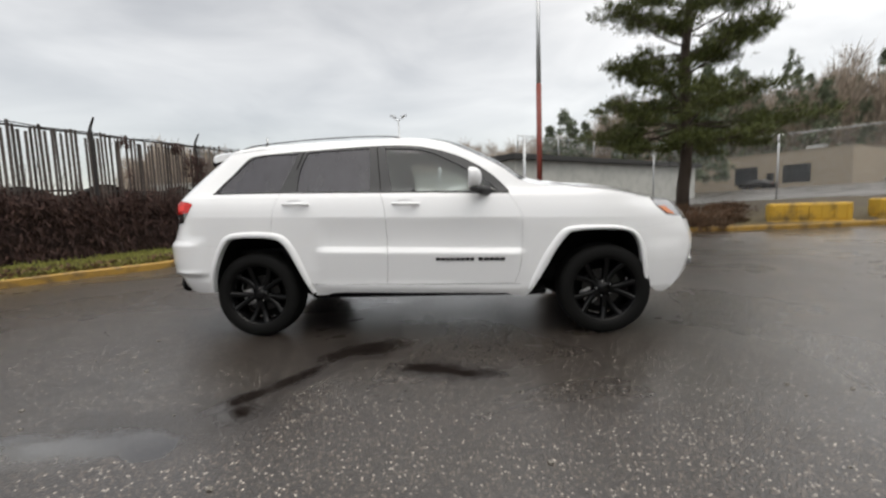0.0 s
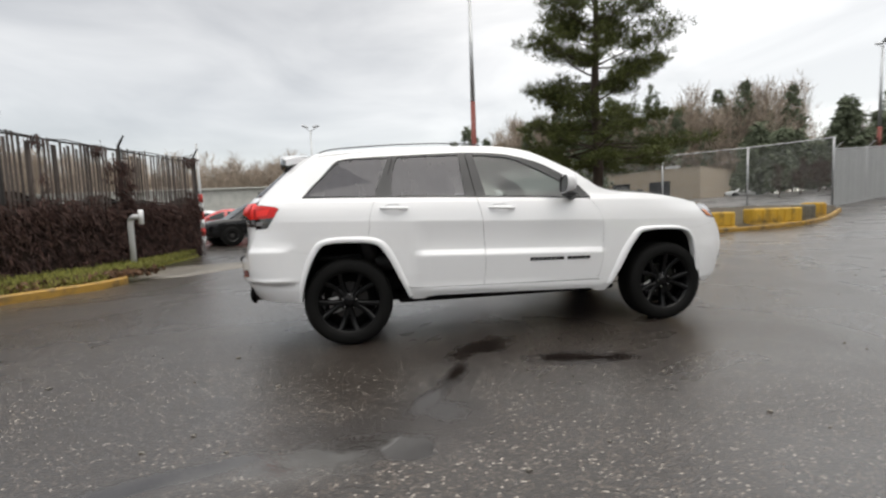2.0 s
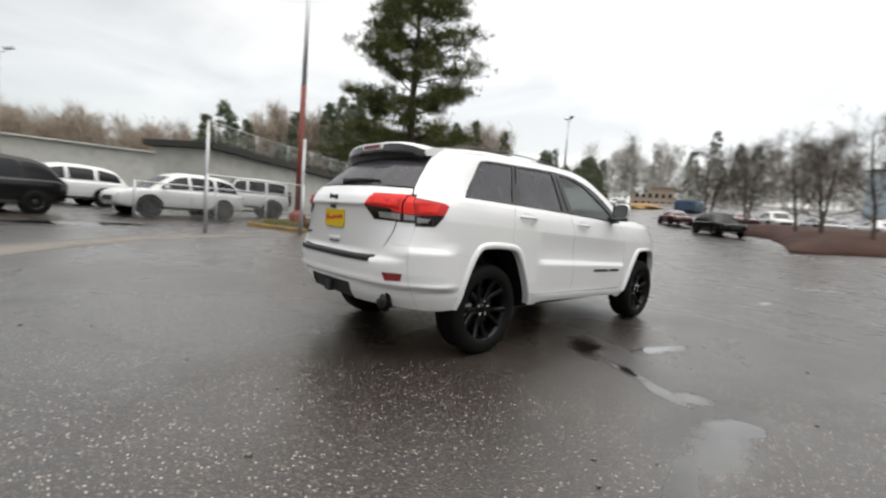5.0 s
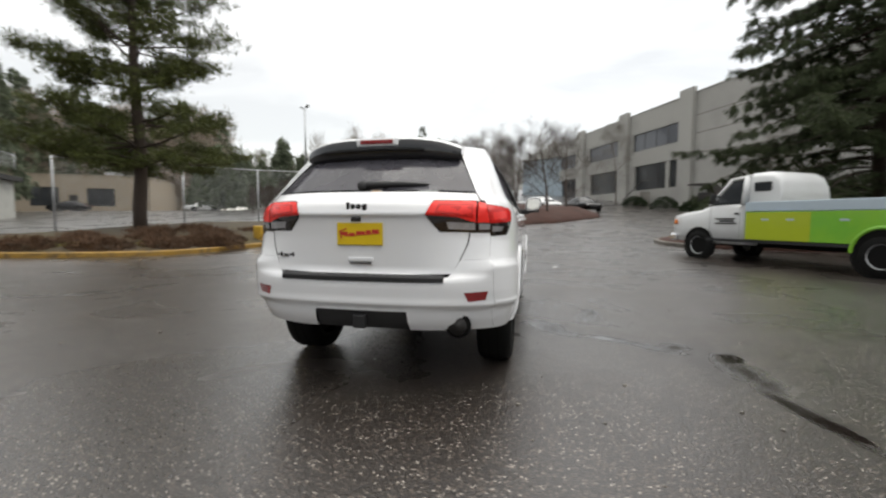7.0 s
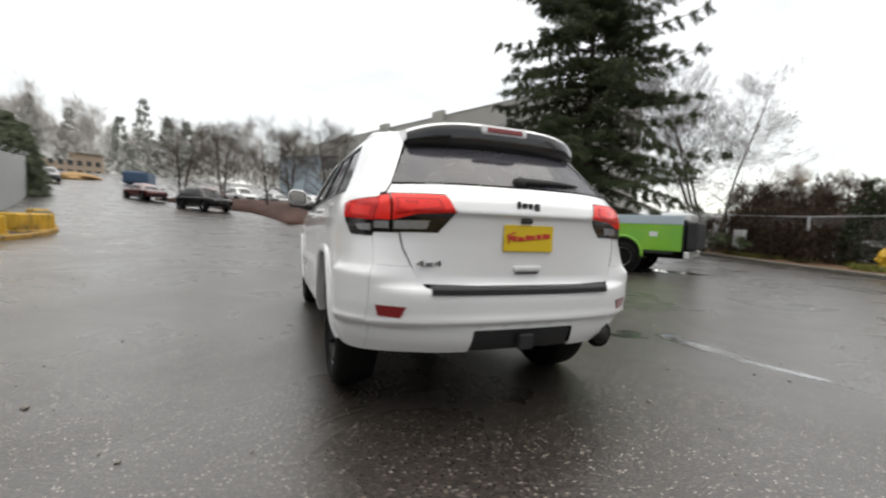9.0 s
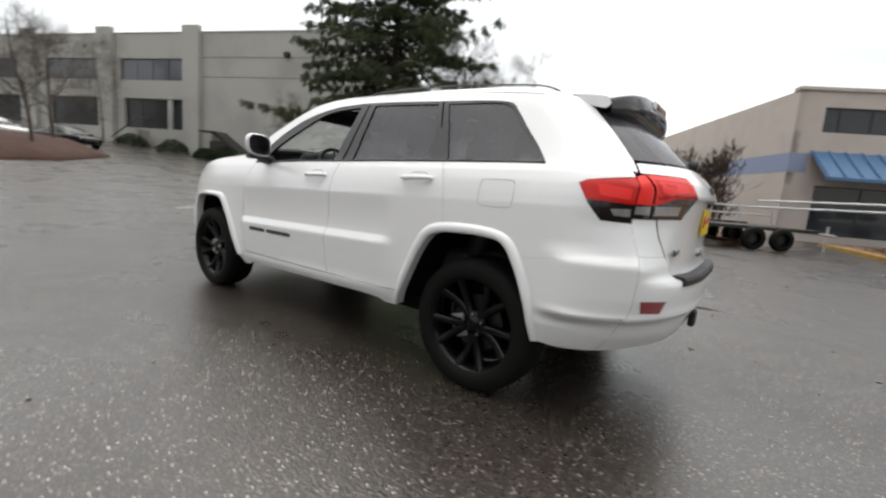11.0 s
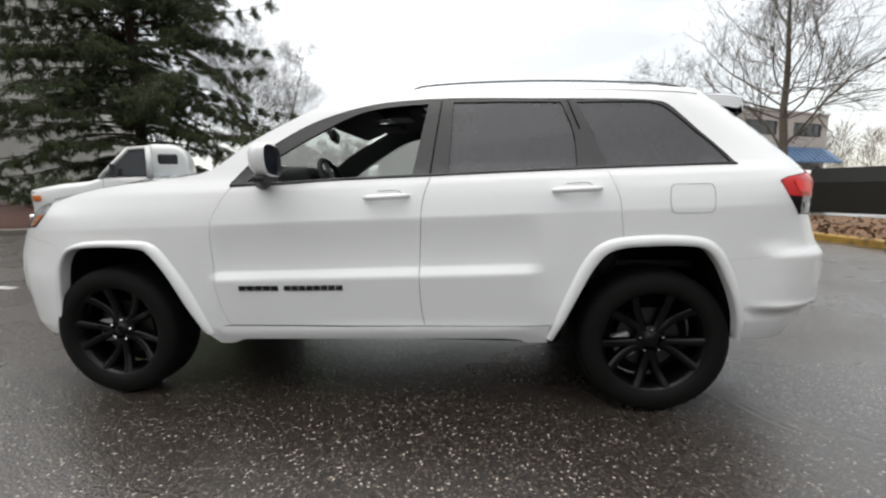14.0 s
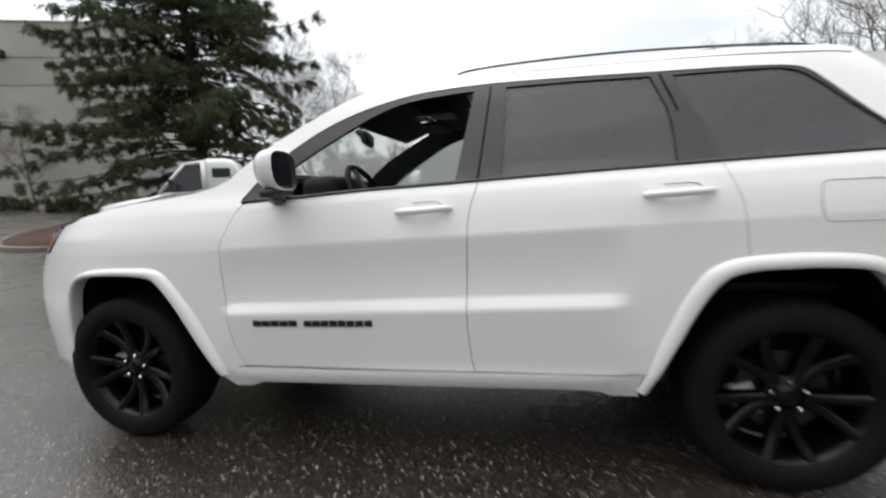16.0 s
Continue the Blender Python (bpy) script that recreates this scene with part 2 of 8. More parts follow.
# standing water: centre, half axes, turn
DAMP = [(-0.48, -1.26, .52, .36, 35, .5), (0.20, -1.66, .50, .20, -18, .4), (-0.92, -2.26, .36, .34, 10, .5), (-1.30, -2.46, .60, .30, 8, .5), (-0.75, -1.82, .16, .44, -30, .4), (-2.1, -2.60, .60, .10, 10, .4)]
# painted sky reflection on the water, same layout
SKY_GLEAM = [(-1.62, -2.62, .58, .20, 5, .5)]
RILLS = [(-0.74, -1.75, 0.32, 0.085, -117, 0.3), (-0.95, -2.09, 0.28, 0.09, -122, 0.3), (-1.45, -2.57, 0.50, 0.16, 4, 0.4), (-2.05, -2.58, 0.50, 0.07, 12, 0.3),
         (-0.88, -2.26, 0.13, 0.16, 15, .5), (0.20, -1.66, 0.42, 0.12, -18, .5), (-0.42, -1.22, 0.40, 0.18, 30, .5)]
POOLS = [(-1.12, -2.60, 0.15, 0.10, -20, .35), (-2.27, -2.66, .20, .045, 15, .5),
         (4.5, -9.0, 1.2, 0.4, 20), (-3.4, 12.0, 1.6, 0.5, 10)]
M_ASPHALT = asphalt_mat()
M_CONCRETE = mat("concrete", (0.34, 0.32, 0.29), 0.75, scale=20, bump=0.3, stain_amount=0.6, stain_scale=1.5)
M_KERB = mat("wet_concrete_kerb", (0.16, 0.145, 0.125), 0.5, scale=14, bump=0.4, stain_amount=0.6)
M_YELLOW = mat("worn_yellow_paint", (0.33, 0.19, 0.03), 0.55, scale=9, bump=0.3, stain=(0.07, 0.05, 0.03), stain_amount=0.9, stain_scale=5)
M_BARRIER = mat("yellow_painted_block", (0.55, 0.33, 0.03), 0.55, scale=6, bump=0.3, stain=(0.06, 0.045, 0.03), stain_amount=0.9, stain_scale=3.2)
M_GREYBLOCK = mat("weathered_block", (0.16, 0.145, 0.11), 0.7, scale=6, bump=0.4, stain_amount=0.7, stain_scale=3)
M_SLAT = mat("weathered_brown_slats", (0.075, 0.060, 0.052), 0.6, scale=5, vary=0.25, per_piece=0.45, stain=(0.030, 0.022, 0.019), stain_amount=0.7, stain_scale=2.2)
M_VINE = mat("dead_vine", (0.055, 0.028, 0.022), 0.85, vary=0.5, scale=15, per_piece=0.5)
M_GALV = mat("galvanised_steel", (0.48, 0.49, 0.50), 0.45, 0.6, scale=10)
M_DARKMETAL = mat("dark_metal", (0.03, 0.028, 0.027), 0.5, 0.3)
M_REDPOLE = mat("red_oxide_paint", (0.20, 0.035, 0.022), 0.55, stain_amount=0.4, stain_scale=4)
M_GRASS = mat("rough_grass", (0.19, 0.19, 0.042), 0.85, vary=0.4, scale=6, per_piece=0.5)
M_SOIL = mat("leafy_soil", (0.050, 0.036, 0.022), 0.9, vary=0.5, scale=12, bump=1.0, bump_scale=18, stain=(0.10, 0.085, 0.03), stain_amount=0.6)
M_MULCH = mat("red_bark_mulch", (0.060, 0.024, 0.016), 0.9, vary=0.5, scale=18, bump=1.0, bump_scale=25, stain=(0.02, 0.012, 0.01), stain_amount=0.5)
M_LITTER = mat("leaf_litter", (0.115, 0.062, 0.032), 0.85, vary=0.4, scale=25, per_piece=0.5, bump=0.6, stain=(0.05, 0.035, 0.02), stain_amount=0.7)
M_WALLB = mat("pale_tilt_up_concrete", (0.40, 0.392, 0.365), 0.8, vary=0.05, scale=1.5, stain=(0.22, 0.215, 0.20), stain_amount=0.5, stain_scale=0.25, bump=0.1)
M_WALLD = mat("cream_stucco", (0.50, 0.44, 0.40), 0.85, vary=0.05, scale=2, stain_amount=0.15, bump=0.15)
M_WALLC = mat("tan_painted_block", (0.34, 0.285, 0.215), 0.8, vary=0.06, scale=2, stain_amount=0.2)
M_WALLE = mat("pale_metal_siding", (0.46, 0.46, 0.425), 0.7, vary=0.08, scale=1, stain_amount=0.3)
M_DARKROOF = mat("dark_roof_and_backing", (0.030, 0.029, 0.028), 0.7, vary=0.2)
M_BLUEMETAL = mat("blue_standing_seam", (0.055, 0.135, 0.27), 0.35, 0.1, vary=0.1, scale=3)
M_BLUEBAND = mat("faded_blue_band", (0.25, 0.29, 0.42), 0.8, vary=0.08)
M_WINDOW = mat("dark_window_glass", (0.035, 0.038, 0.042), 0.08, vary=0.3, scale=0.8, spec=0.45)
M_WINBLIND = mat("tinted_upper_glass", (0.080, 0.085, 0.10), 0.12, vary=0.2, scale=0.6, spec=0.7)
M_FRAME = mat("dark_bronze_frame", (0.035, 0.030, 0.028), 0.4, 0.4)
M_WHITE = mat("white_gloss_paint", (0.82, 0.825, 0.835), 0.30, vary=0.0, scale=2, coat=1.0, rough_vary=0.0)
M_BLACKGLOSS = mat("gloss_black", (0.010, 0.010, 0.011), 0.12, vary=0.2, scale=6, coat=0.6)
M_WHEEL = mat("black_wheel_lacquer", (0.0025, 0.0025, 0.0027), 0.20, vary=0.2, scale=6, spec=0.22, rough_vary=0.04)
M_BLACKTRIM = mat("satin_black_trim", (0.030, 0.030, 0.031), 0.38, vary=0.15, scale=8)
M_BLACKPLASTIC = mat("black_plastic", (0.018, 0.018, 0.019), 0.55, vary=0.2, scale=20, bump=0.15, bump_scale=200)
# near-black underside; also stands in for shade in arches, bores and grooves
M_UNDER = mat("underbody_and_recess_black", (0.006, 0.0058, 0.0055), 0.85, spec=0.15, vary=0.4, scale=10)
M_TYRE = mat("wet_tyre_rubber", (0.0075, 0.0075, 0.0072), 0.66, spec=0.12, vary=0.25, scale=10, bump=0.2, bump_scale=120)
M_CHROME = mat("chrome", (0.75, 0.75, 0.76), 0.12, 1.0, vary=0.03)
M_DISC = mat("brushed_disc", (0.05, 0.049, 0.048), 0.42, 1.0, vary=0.1, scale=30)
M_CALLIPER = mat("cast_alloy_calliper", (0.36, 0.355, 0.35), 0.45, 0.4, vary=0.1, scale=30)
M_SILVER = mat("silver_paint", (0.32, 0.33, 0.34), 0.3, 0.5, coat=0.8, vary=0.04)
M_CLEAR = glass_mat("rain_wet_windscreen", (0.44, 0.48, 0.47), wet=0.16)
M_PRIVACY = glass_mat("privacy_glass", (0.14, 0.14, 0.16), body=0.40)
# the wet veil here stands in for sky reflected in the passenger pane
M_TINT = glass_mat("green_tint_glass", (0.55, 0.63, 0.60), wet=0.26)
M_RED = mat("red_lens", (0.86, 0.030, 0.022), 0.22, vary=0.06, scale=20, spec=0.4)
M_REDDEEP = mat("deep_red_lens", (0.24, 0.008, 0.010), 0.12, vary=0.15, scale=20, coat=1.0)
M_REDMID = mat("inner_red_lens", (0.58, 0.014, 0.012), 0.2, vary=0.1, scale=20, spec=0.4)
M_AMBER = mat("amber_lens", (0.62, 0.17, 0.03), 0.15, vary=0.1, coat=1.0)
M_SMOKE = mat("smoked_lens", (0.016, 0.013, 0.013), 0.1, coat=1.0)
M_LAMPWHITE = mat("clear_lamp_reflector", (0.38, 0.38, 0.39), 0.2, 0.4, vary=0.3, scale=40, coat=1.0)
M_PLATEYEL = mat("yellow_plate", (0.72, 0.50, 0.01), 0.45, vary=0.04)
M_PLATERED = mat("red_print", (0.50, 0.03, 0.02), 0.5, vary=0.05)
M_INTERIOR = mat("dark_cabin_trim", (0.016, 0.016, 0.017), 0.65, vary=0.25, scale=20, bump=0.2, bump_scale=90)
M_HEADLINER = mat("charcoal_headliner", (0.020, 0.020, 0.022), 0.9, vary=0.15, scale=40)
M_SEAT = mat("black_leather", (0.020, 0.019, 0.019), 0.45, vary=0.2, scale=15, bump=0.3, bump_scale=120)
M_GREEN = mat("green_vinyl_wrap", (0.155, 0.42, 0.030), 0.35, vary=0.10, scale=1.2, coat=0.4, stain=(0.30, 0.52, 0.02), stain_amount=0.8, stain_scale=0.9)
M_LIME = mat("lime_vinyl_wrap", (0.36, 0.44, 0.015), 0.35, vary=0.10, scale=1.5, coat=0.4)
M_PALEBLUE = mat("pale_blue_wrap", (0.42, 0.50, 0.56), 0.35, vary=0.08, scale=1.5, coat=0.4)
M_TRUCKWHITE = mat("fleet_white_paint", (0.66, 0.67, 0.67), 0.35, vary=0.05, scale=2, coat=0.5, stain_amount=0.15)
M_NAVY = mat("navy_steel_bin", (0.012, 0.028, 0.135), 0.45, vary=0.15, scale=3, stain_amount=0.3)
M_DARKGREEN = mat("dark_steel_bin", (0.018, 0.020, 0.018), 0.5, vary=0.25, scale=3)
M_BARK = mat("fissured_bark", (0.058, 0.042, 0.032), 0.9, vary=0.4, scale=12, bump=0.8, bump_scale=22)
M_BAREBARK = mat("grey_bare_bark", (0.115, 0.095, 0.080), 0.85, vary=0.35, scale=8, bump=0.5, bump_scale=25, stain=(0.075, 0.08, 0.03), stain_amount=0.5)
M_TWIG = mat("bare_twigs", (0.075, 0.058, 0.048), 0.85, vary=0.3, scale=4, per_piece=0.2)
M_PINE = mat("pine_needles", (0.074, 0.086, 0.023), 0.7, vary=0.35, scale=1.2, per_piece=0.5, spec=0.25)
M_SPRUCE = mat("spruce_needles", (0.046, 0.060, 0.026), 0.7, vary=0.35, scale=1.2, per_piece=0.5, spec=0.2)
# these two are lighter than near trees: distance haze is in the colour
M_FARCONIFER = mat("hazed_far_conifer", (0.125, 0.145, 0.095), 0.8, vary=0.3, scale=0.8, per_piece=0.4, spec=0.2)
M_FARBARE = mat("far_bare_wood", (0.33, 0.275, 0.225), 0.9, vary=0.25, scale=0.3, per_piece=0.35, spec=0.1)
# bark colour paled towards the sky in place of distance haze
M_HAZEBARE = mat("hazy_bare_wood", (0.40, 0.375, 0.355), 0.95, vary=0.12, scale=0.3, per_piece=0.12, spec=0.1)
M_SHRUB = mat("clipped_shrub", (0.022, 0.035, 0.014), 0.8, vary=0.3, scale=5, per_piece=0.5, spec=0.2)
M_WHITELINE = mat("worn_white_paint", (0.40, 0.40, 0.39), 0.5, vary=0.3, scale=12)
M_HYDRANT = mat("hydrant_yellow", (0.60, 0.36, 0.02), 0.4, vary=0.1)
# orange dulled and paled, with distance haze in the colour
M_ORANGE = mat("hazed_construction_orange", (0.42, 0.33, 0.25), 0.8, vary=0.3, scale=2)
M_TARPBLUE = mat("blue_tarpaulin", (0.045, 0.085, 0.15), 0.5, vary=0.15)

M_SCRUB = mat("brown_brambles", (0.058, 0.040, 0.028), 0.85, vary=0.4, scale=6, per_piece=0.5, spec=0.15)
# needle colour paled in place of distance haze
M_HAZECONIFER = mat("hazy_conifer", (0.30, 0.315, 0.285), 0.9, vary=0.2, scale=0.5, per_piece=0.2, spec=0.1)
M_ORANGESOIL = mat("orange_soil", (0.34, 0.21, 0.09), 0.9, vary=0.3, scale=0.6, bump=0.5, bump_scale=3)
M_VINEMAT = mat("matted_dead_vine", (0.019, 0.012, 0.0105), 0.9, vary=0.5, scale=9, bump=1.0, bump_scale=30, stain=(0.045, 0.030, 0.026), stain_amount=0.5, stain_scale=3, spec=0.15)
M_CARGLASS = mat("dark_car_glass", (0.012, 0.013, 0.015), 0.2, vary=0.2, scale=1.5, spec=0.25)


# ---- small building tools ----
def bm_obj(name, bm, material, parent=None, smooth=False, label="", sub=None):
    """Link a bmesh as one mesh object, under a parent where one is given."""
    me = bpy.data.meshes.new(name)
    bmesh.ops.recalc_face_normals(bm, faces=bm.faces)
    bm.to_mesh(me)
    bm.free()
    for x in (material if isinstance(material, (list, tuple)) else [material]):
        me.materials.append(x)
    if smooth:
        me.polygons.foreach_set("use_smooth", [True] * len(me.polygons))
    ob = new(name, me)
    if parent is not None:
        ob.parent = parent
    if label:
        ob["label"] = label
    return ob


def part(name, bm, material, parent, label="", smooth=False):
    return bm_obj(name, bm, material, parent, smooth, label)


def raw(name, verts, faces, material, parent=None, smooth=False, label=""):
    me = bpy.data.meshes.new(name)
    me.from_pydata([tuple(v) for v in verts], [], faces)
    me.materials.append(material)
    if smooth:
        me.polygons.foreach_set("use_smooth", [True] * len(me.polygons))
    me.update()
    ob = new(name, me)
    if parent is not None:
        ob.parent = parent
    if label:
        ob["label"] = label
    return ob


def empty(name, m=None, label="", category="", group="", kind=""):
    ob = new(name)
    ob.empty_display_size = 0.2
    if m is not None:
        ob.matrix_world = m
    return tagged(ob, label, category, group, kind)


def add_box(bm, x0, y0, z0, x1, y1, z1, bevel=0.0, m=None, segments=2):
    g = bmesh.ops.create_cube(bm, size=1.0)
    for v in g["verts"]:
        v.co = Vector((x0 + (v.co.x + 0.5) * (x1 - x0), y0 + (v.co.y + 0.5) * (y1 - y0), z0 + (v.co.z + 0.5) * (z1 - z0)))
    vs = g["verts"]
    if bevel:
        es = list({e for v in vs for e in v.link_edges})
        r = bmesh.ops.bevel(bm, geom=es, offset=bevel, segments=segments, affect="EDGES", profile=0.5)
        vs = list({v for f in r["faces"] for v in f.verts} | {v for v in vs if v.is_valid})
    if m is not None:
        for v in vs:
            v.co = m @ v.co
    return bm


def box(x0, y0, z0, x1, y1, z1, bevel=0.0, m=None, segments=2):
    return add_box(bmesh.new(), x0, y0, z0, x1, y1, z1, bevel, m, segments)


def add_tube(bm, pts, radii, sides=8, cap=True):
    """A round bar along points, with a radius for each."""
    pts = [Vector(p) for p in pts]
    if not isinstance(radii, (list, tuple)):
        radii = [radii] * len(pts)
    rings, side = [], None
    for i, p in enumerate(pts):
        d = (pts[min(i + 1, len(pts) - 1)] - pts[max(i - 1, 0)]).normalized()
        if side is None:
            side = d.orthogonal().normalized()
        else:
            side = (side - d * side.dot(d)).normalized()
        up = d.cross(side)
        rings.append([bm.verts.new(p + (side * math.cos(a) + up * math.sin(a)) * radii[i])
                      for a in (2 * math.pi * k / sides for k in range(sides))])
    for a, b in zip(rings, rings[1:]):
        for k in range(sides):
            bm.faces.new((a[k], a[(k + 1) % sides], b[(k + 1) % sides], b[k]))
    if cap:
        bm.faces.new(rings[0][::-1])
        bm.faces.new(rings[-1])
    return bm


def tube(pts, radii, sides=8, cap=True):
    return add_tube(bmesh.new(), pts, radii, sides, cap)


def add_grid(bm, rows, close=False):
    """Faces between rows of points."""
    vs = [[bm.verts.new(p) for p in r] for r in rows]
    for a, b in zip(vs, vs[1:]):
        for k in range(len(a) - (0 if close else 1)):
            k2 = (k + 1) % len(a)
            bm.faces.new((a[k], a[k2], b[k2], b[k]))
    return vs


def lathe(bm, profile, n=48, axis="y", centre=(0, 0, 0), close=True):
    """Turn a profile of (radius, along) round an axis through centre."""
    rows = []
    for r, h in profile:
        row = []
        for k in range(n):
            a = 2 * math.pi * k / n
            c, s = r * math.cos(a), r * math.sin(a)
            row.append(Vector(centre) + Vector({"y": (c, h, s), "x": (h, c, s), "z": (c, s, h)}[axis]))
        rows.append(row)
    return add_grid(bm, rows, close=True)


def lerp_table(t, x):
    """Linear reading of a table of (key, value, ...)."""
    if x <= t[0][0]:
        return t[0][1:] if len(t[0]) > 2 else t[0][1]
    for a, b in zip(t, t[1:]):
        if x <= b[0]:
            k = (x - a[0]) / (b[0] - a[0])
            v = [p + (q - p) * k for p, q in zip(a[1:], b[1:])]
            return v if len(v) > 1 else v[0]
    return t[-1][1:] if len(t[-1]) > 2 else t[-1][1]


def ramp(u, w=1.5):
    """0 below 0, u above, with a soft knee of width w."""
    return 0.0 if u < -w else u if u > w else (u + w) ** 2 / (4 * w)


def ground_z(x, y):
    """The yard is level round the parked car; the road climbs to the east, the lot north of it hardly at all."""
    r = ramp(x - 0.05 * y - 6.0)
    climb = 0.0273 * min(r, 40) + 0.00096 * min(r, 40) ** 2 + 0.104 * (max(0.0, min(r, 90) - 40))
    k = max(0.0, min(1.0, (y - 0.45 * x - 6.0) / 16.0))
    k = k * k * (3 - 2 * k)
    return climb * (1 - k) + min(climb, 1.5) * k + 0.035 * (ramp(y - 6.5) - ramp(y - 20, 3))


def along(pts, step):
    """Even points on a broken line, as (x, y)."""
    out = []
    for (x0, y0), (x1, y1) in zip(pts, pts[1:]):
        n = max(1, int(math.hypot(x1 - x0, y1 - y0) / step))
        out += [(x0 + (x1 - x0) * k / n, y0 + (y1 - y0) * k / n) for k in range(n)]
    return out + [pts[-1]]


def rounded(pts, k=3):
    """A broken line with its corners cut round (Chaikin)."""
    for _ in range(k):
        q = [pts[0]]
        for a, b in zip(pts, pts[1:]):
            q += [(a[0] * 0.75 + b[0] * 0.25, a[1] * 0.75 + b[1] * 0.25), (a[0] * 0.25 + b[0] * 0.75, a[1] * 0.25 + b[1] * 0.75)]
        pts = q + [pts[-1]]
    return pts



# ---- the ground: one sheet to the horizon ----
def make_ground():
    ax = sorted({round(v, 3) for v in (
        *np.arange(-12, 24.01, 0.6), *np.arange(-60, -12, 4), *np.arange(24, 130, 4), *np.arange(-1500, -60, 120), *np.arange(130, 1500, 120))})
    ay = sorted({round(v, 3) for v in (
        *np.arange(-22, 24.01, 0.6), *np.arange(-60, -22, 4), *np.arange(24, 130, 4), *np.arange(-1500, -60, 120), *np.arange(130, 1500, 120))})
    verts = [(x, y, ground_z(x, y)) for x in ax for y in ay]
    n = len(ay)
    faces = [(i * n + j, (i + 1) * n + j, (i + 1) * n + j + 1, i * n + j + 1) for i in range(len(ax) - 1) for j in range(n - 1)]
    g = raw("ground", verts, faces, M_ASPHALT, smooth=True)
    return tagged(g, "rain-wet dark asphalt yard with puddles and pale stone chips", "ground", kind="structure")


make_ground()


def patch(name, outline, material, lift, label, category, crown=0.0, step=0.5, edge=0.03):
    """A bed of soil or grass that follows the ground, raised by lift, a little higher in the middle."""
    xs, ys = [p[0] for p in outline], [p[1] for p in outline]
    pts = along(outline + [outline[0]], step)[:-1]
    n = len(pts)
    grid = []
    poly = np.array(outline)

    def inside(x, y):
        c = False
        for (x0, y0), (x1, y1) in zip(outline, outline[1:] + outline[:1]):
            if (y0 > y) != (y1 > y) and x < (x1 - x0) * (y - y0) / (y1 - y0) + x0:
                c = not c
        return c

    def dist(x, y):
        d = 9.0
        for (x0, y0), (x1, y1) in zip(outline, outline[1:] + outline[:1]):
            k = max(0, min(1, ((x - x0) * (x1 - x0) + (y - y0) * (y1 - y0)) / max(1e-9, (x1 - x0) ** 2 + (y1 - y0) ** 2)))
            d = min(d, math.hypot(x - x0 - k * (x1 - x0), y - y0 - k * (y1 - y0)))
        return d

    for x in np.arange(min(xs), max(xs), step):
        for y in np.arange(min(ys), max(ys), step):
            if inside(x, y) and dist(x, y) > step * 0.4:
                grid.append((x + random.uniform(-.1, .1) * step, y + random.uniform(-.1, .1) * step))
    allp = [Vector(p) for p in pts + grid]
    from_cdt = geometry.delaunay_2d_cdt(allp, [(k, (k + 1) % n) for k in range(n)], [], 1, 1e-4)
    vs, fs = from_cdt[0], from_cdt[2]
    fs = [f for f in fs if inside(*(sum((vs[i] for i in f), Vector((0, 0))) / 3))]
    verts = []
    for p in vs:
        d = dist(p.x, p.y)
        z = ground_z(p.x, p.y) + lift + crown * min(1, d / 2.0) + (noise.noise(Vector((p.x * 1.3, p.y * 1.3, 0))) * 0.05 * min(1, d) if crown else 0)
        verts.append((p.x, p.y, z))
    base = len(verts)
    edge_ids = list(range(n))
    verts += [(verts[k][0], verts[k][1], ground_z(verts[k][0], verts[k][1]) - 0.05) for k in edge_ids]
    faces = [tuple(f) for f in fs] + [(k, (k + 1) % n, base + (k + 1) % n, base + k) for k in edge_ids]
    bm = bmesh.new()
    bv = [bm.verts.new(v) for v in verts]
    for f in faces:
        try:
            bm.faces.new([bv[i] for i in f])
        except ValueError:
            pass
    ob = bm_obj(name, bm, material, smooth=True)
    return tagged(ob, label, category, kind="structure")


def kerb(name, pts, material, label, width=0.15, height=0.14, step=0.4, gaps=()):
    """A run of kerb: a rounded stone section that follows the ground."""
    line = along(rounded(pts, 3), step)
    rows = []
    for i, (x, y) in enumerate(line):
        x0, y0 = line[max(0, i - 1)]
        x1, y1 = line[min(len(line) - 1, i + 1)]
        d = math.hypot(x1 - x0, y1 - y0) or 1
        nx, ny = -(y1 - y0) / d, (x1 - x0) / d
        z = ground_z(x, y)
        w, h, r = width / 2, height, 0.025
        j = noise.noise(Vector((x * 2, y * 2, 3))) * 0.008
        sec = [(-w, -0.05), (-w, h - r), (-w + r, h + j), (w - r, h + j), (w, h - r), (w, -0.05)]
        rows.append([(x + nx * a, y + ny * a, z + b) for a, b in sec])
    bm = bmesh.new()
    vs = add_grid(bm, rows)
    bm.faces.new(vs[0])
    bm.faces.new(vs[-1][::-1])
    return tagged(bm_obj(name, bm, material), label, "kerb", kind="structure")


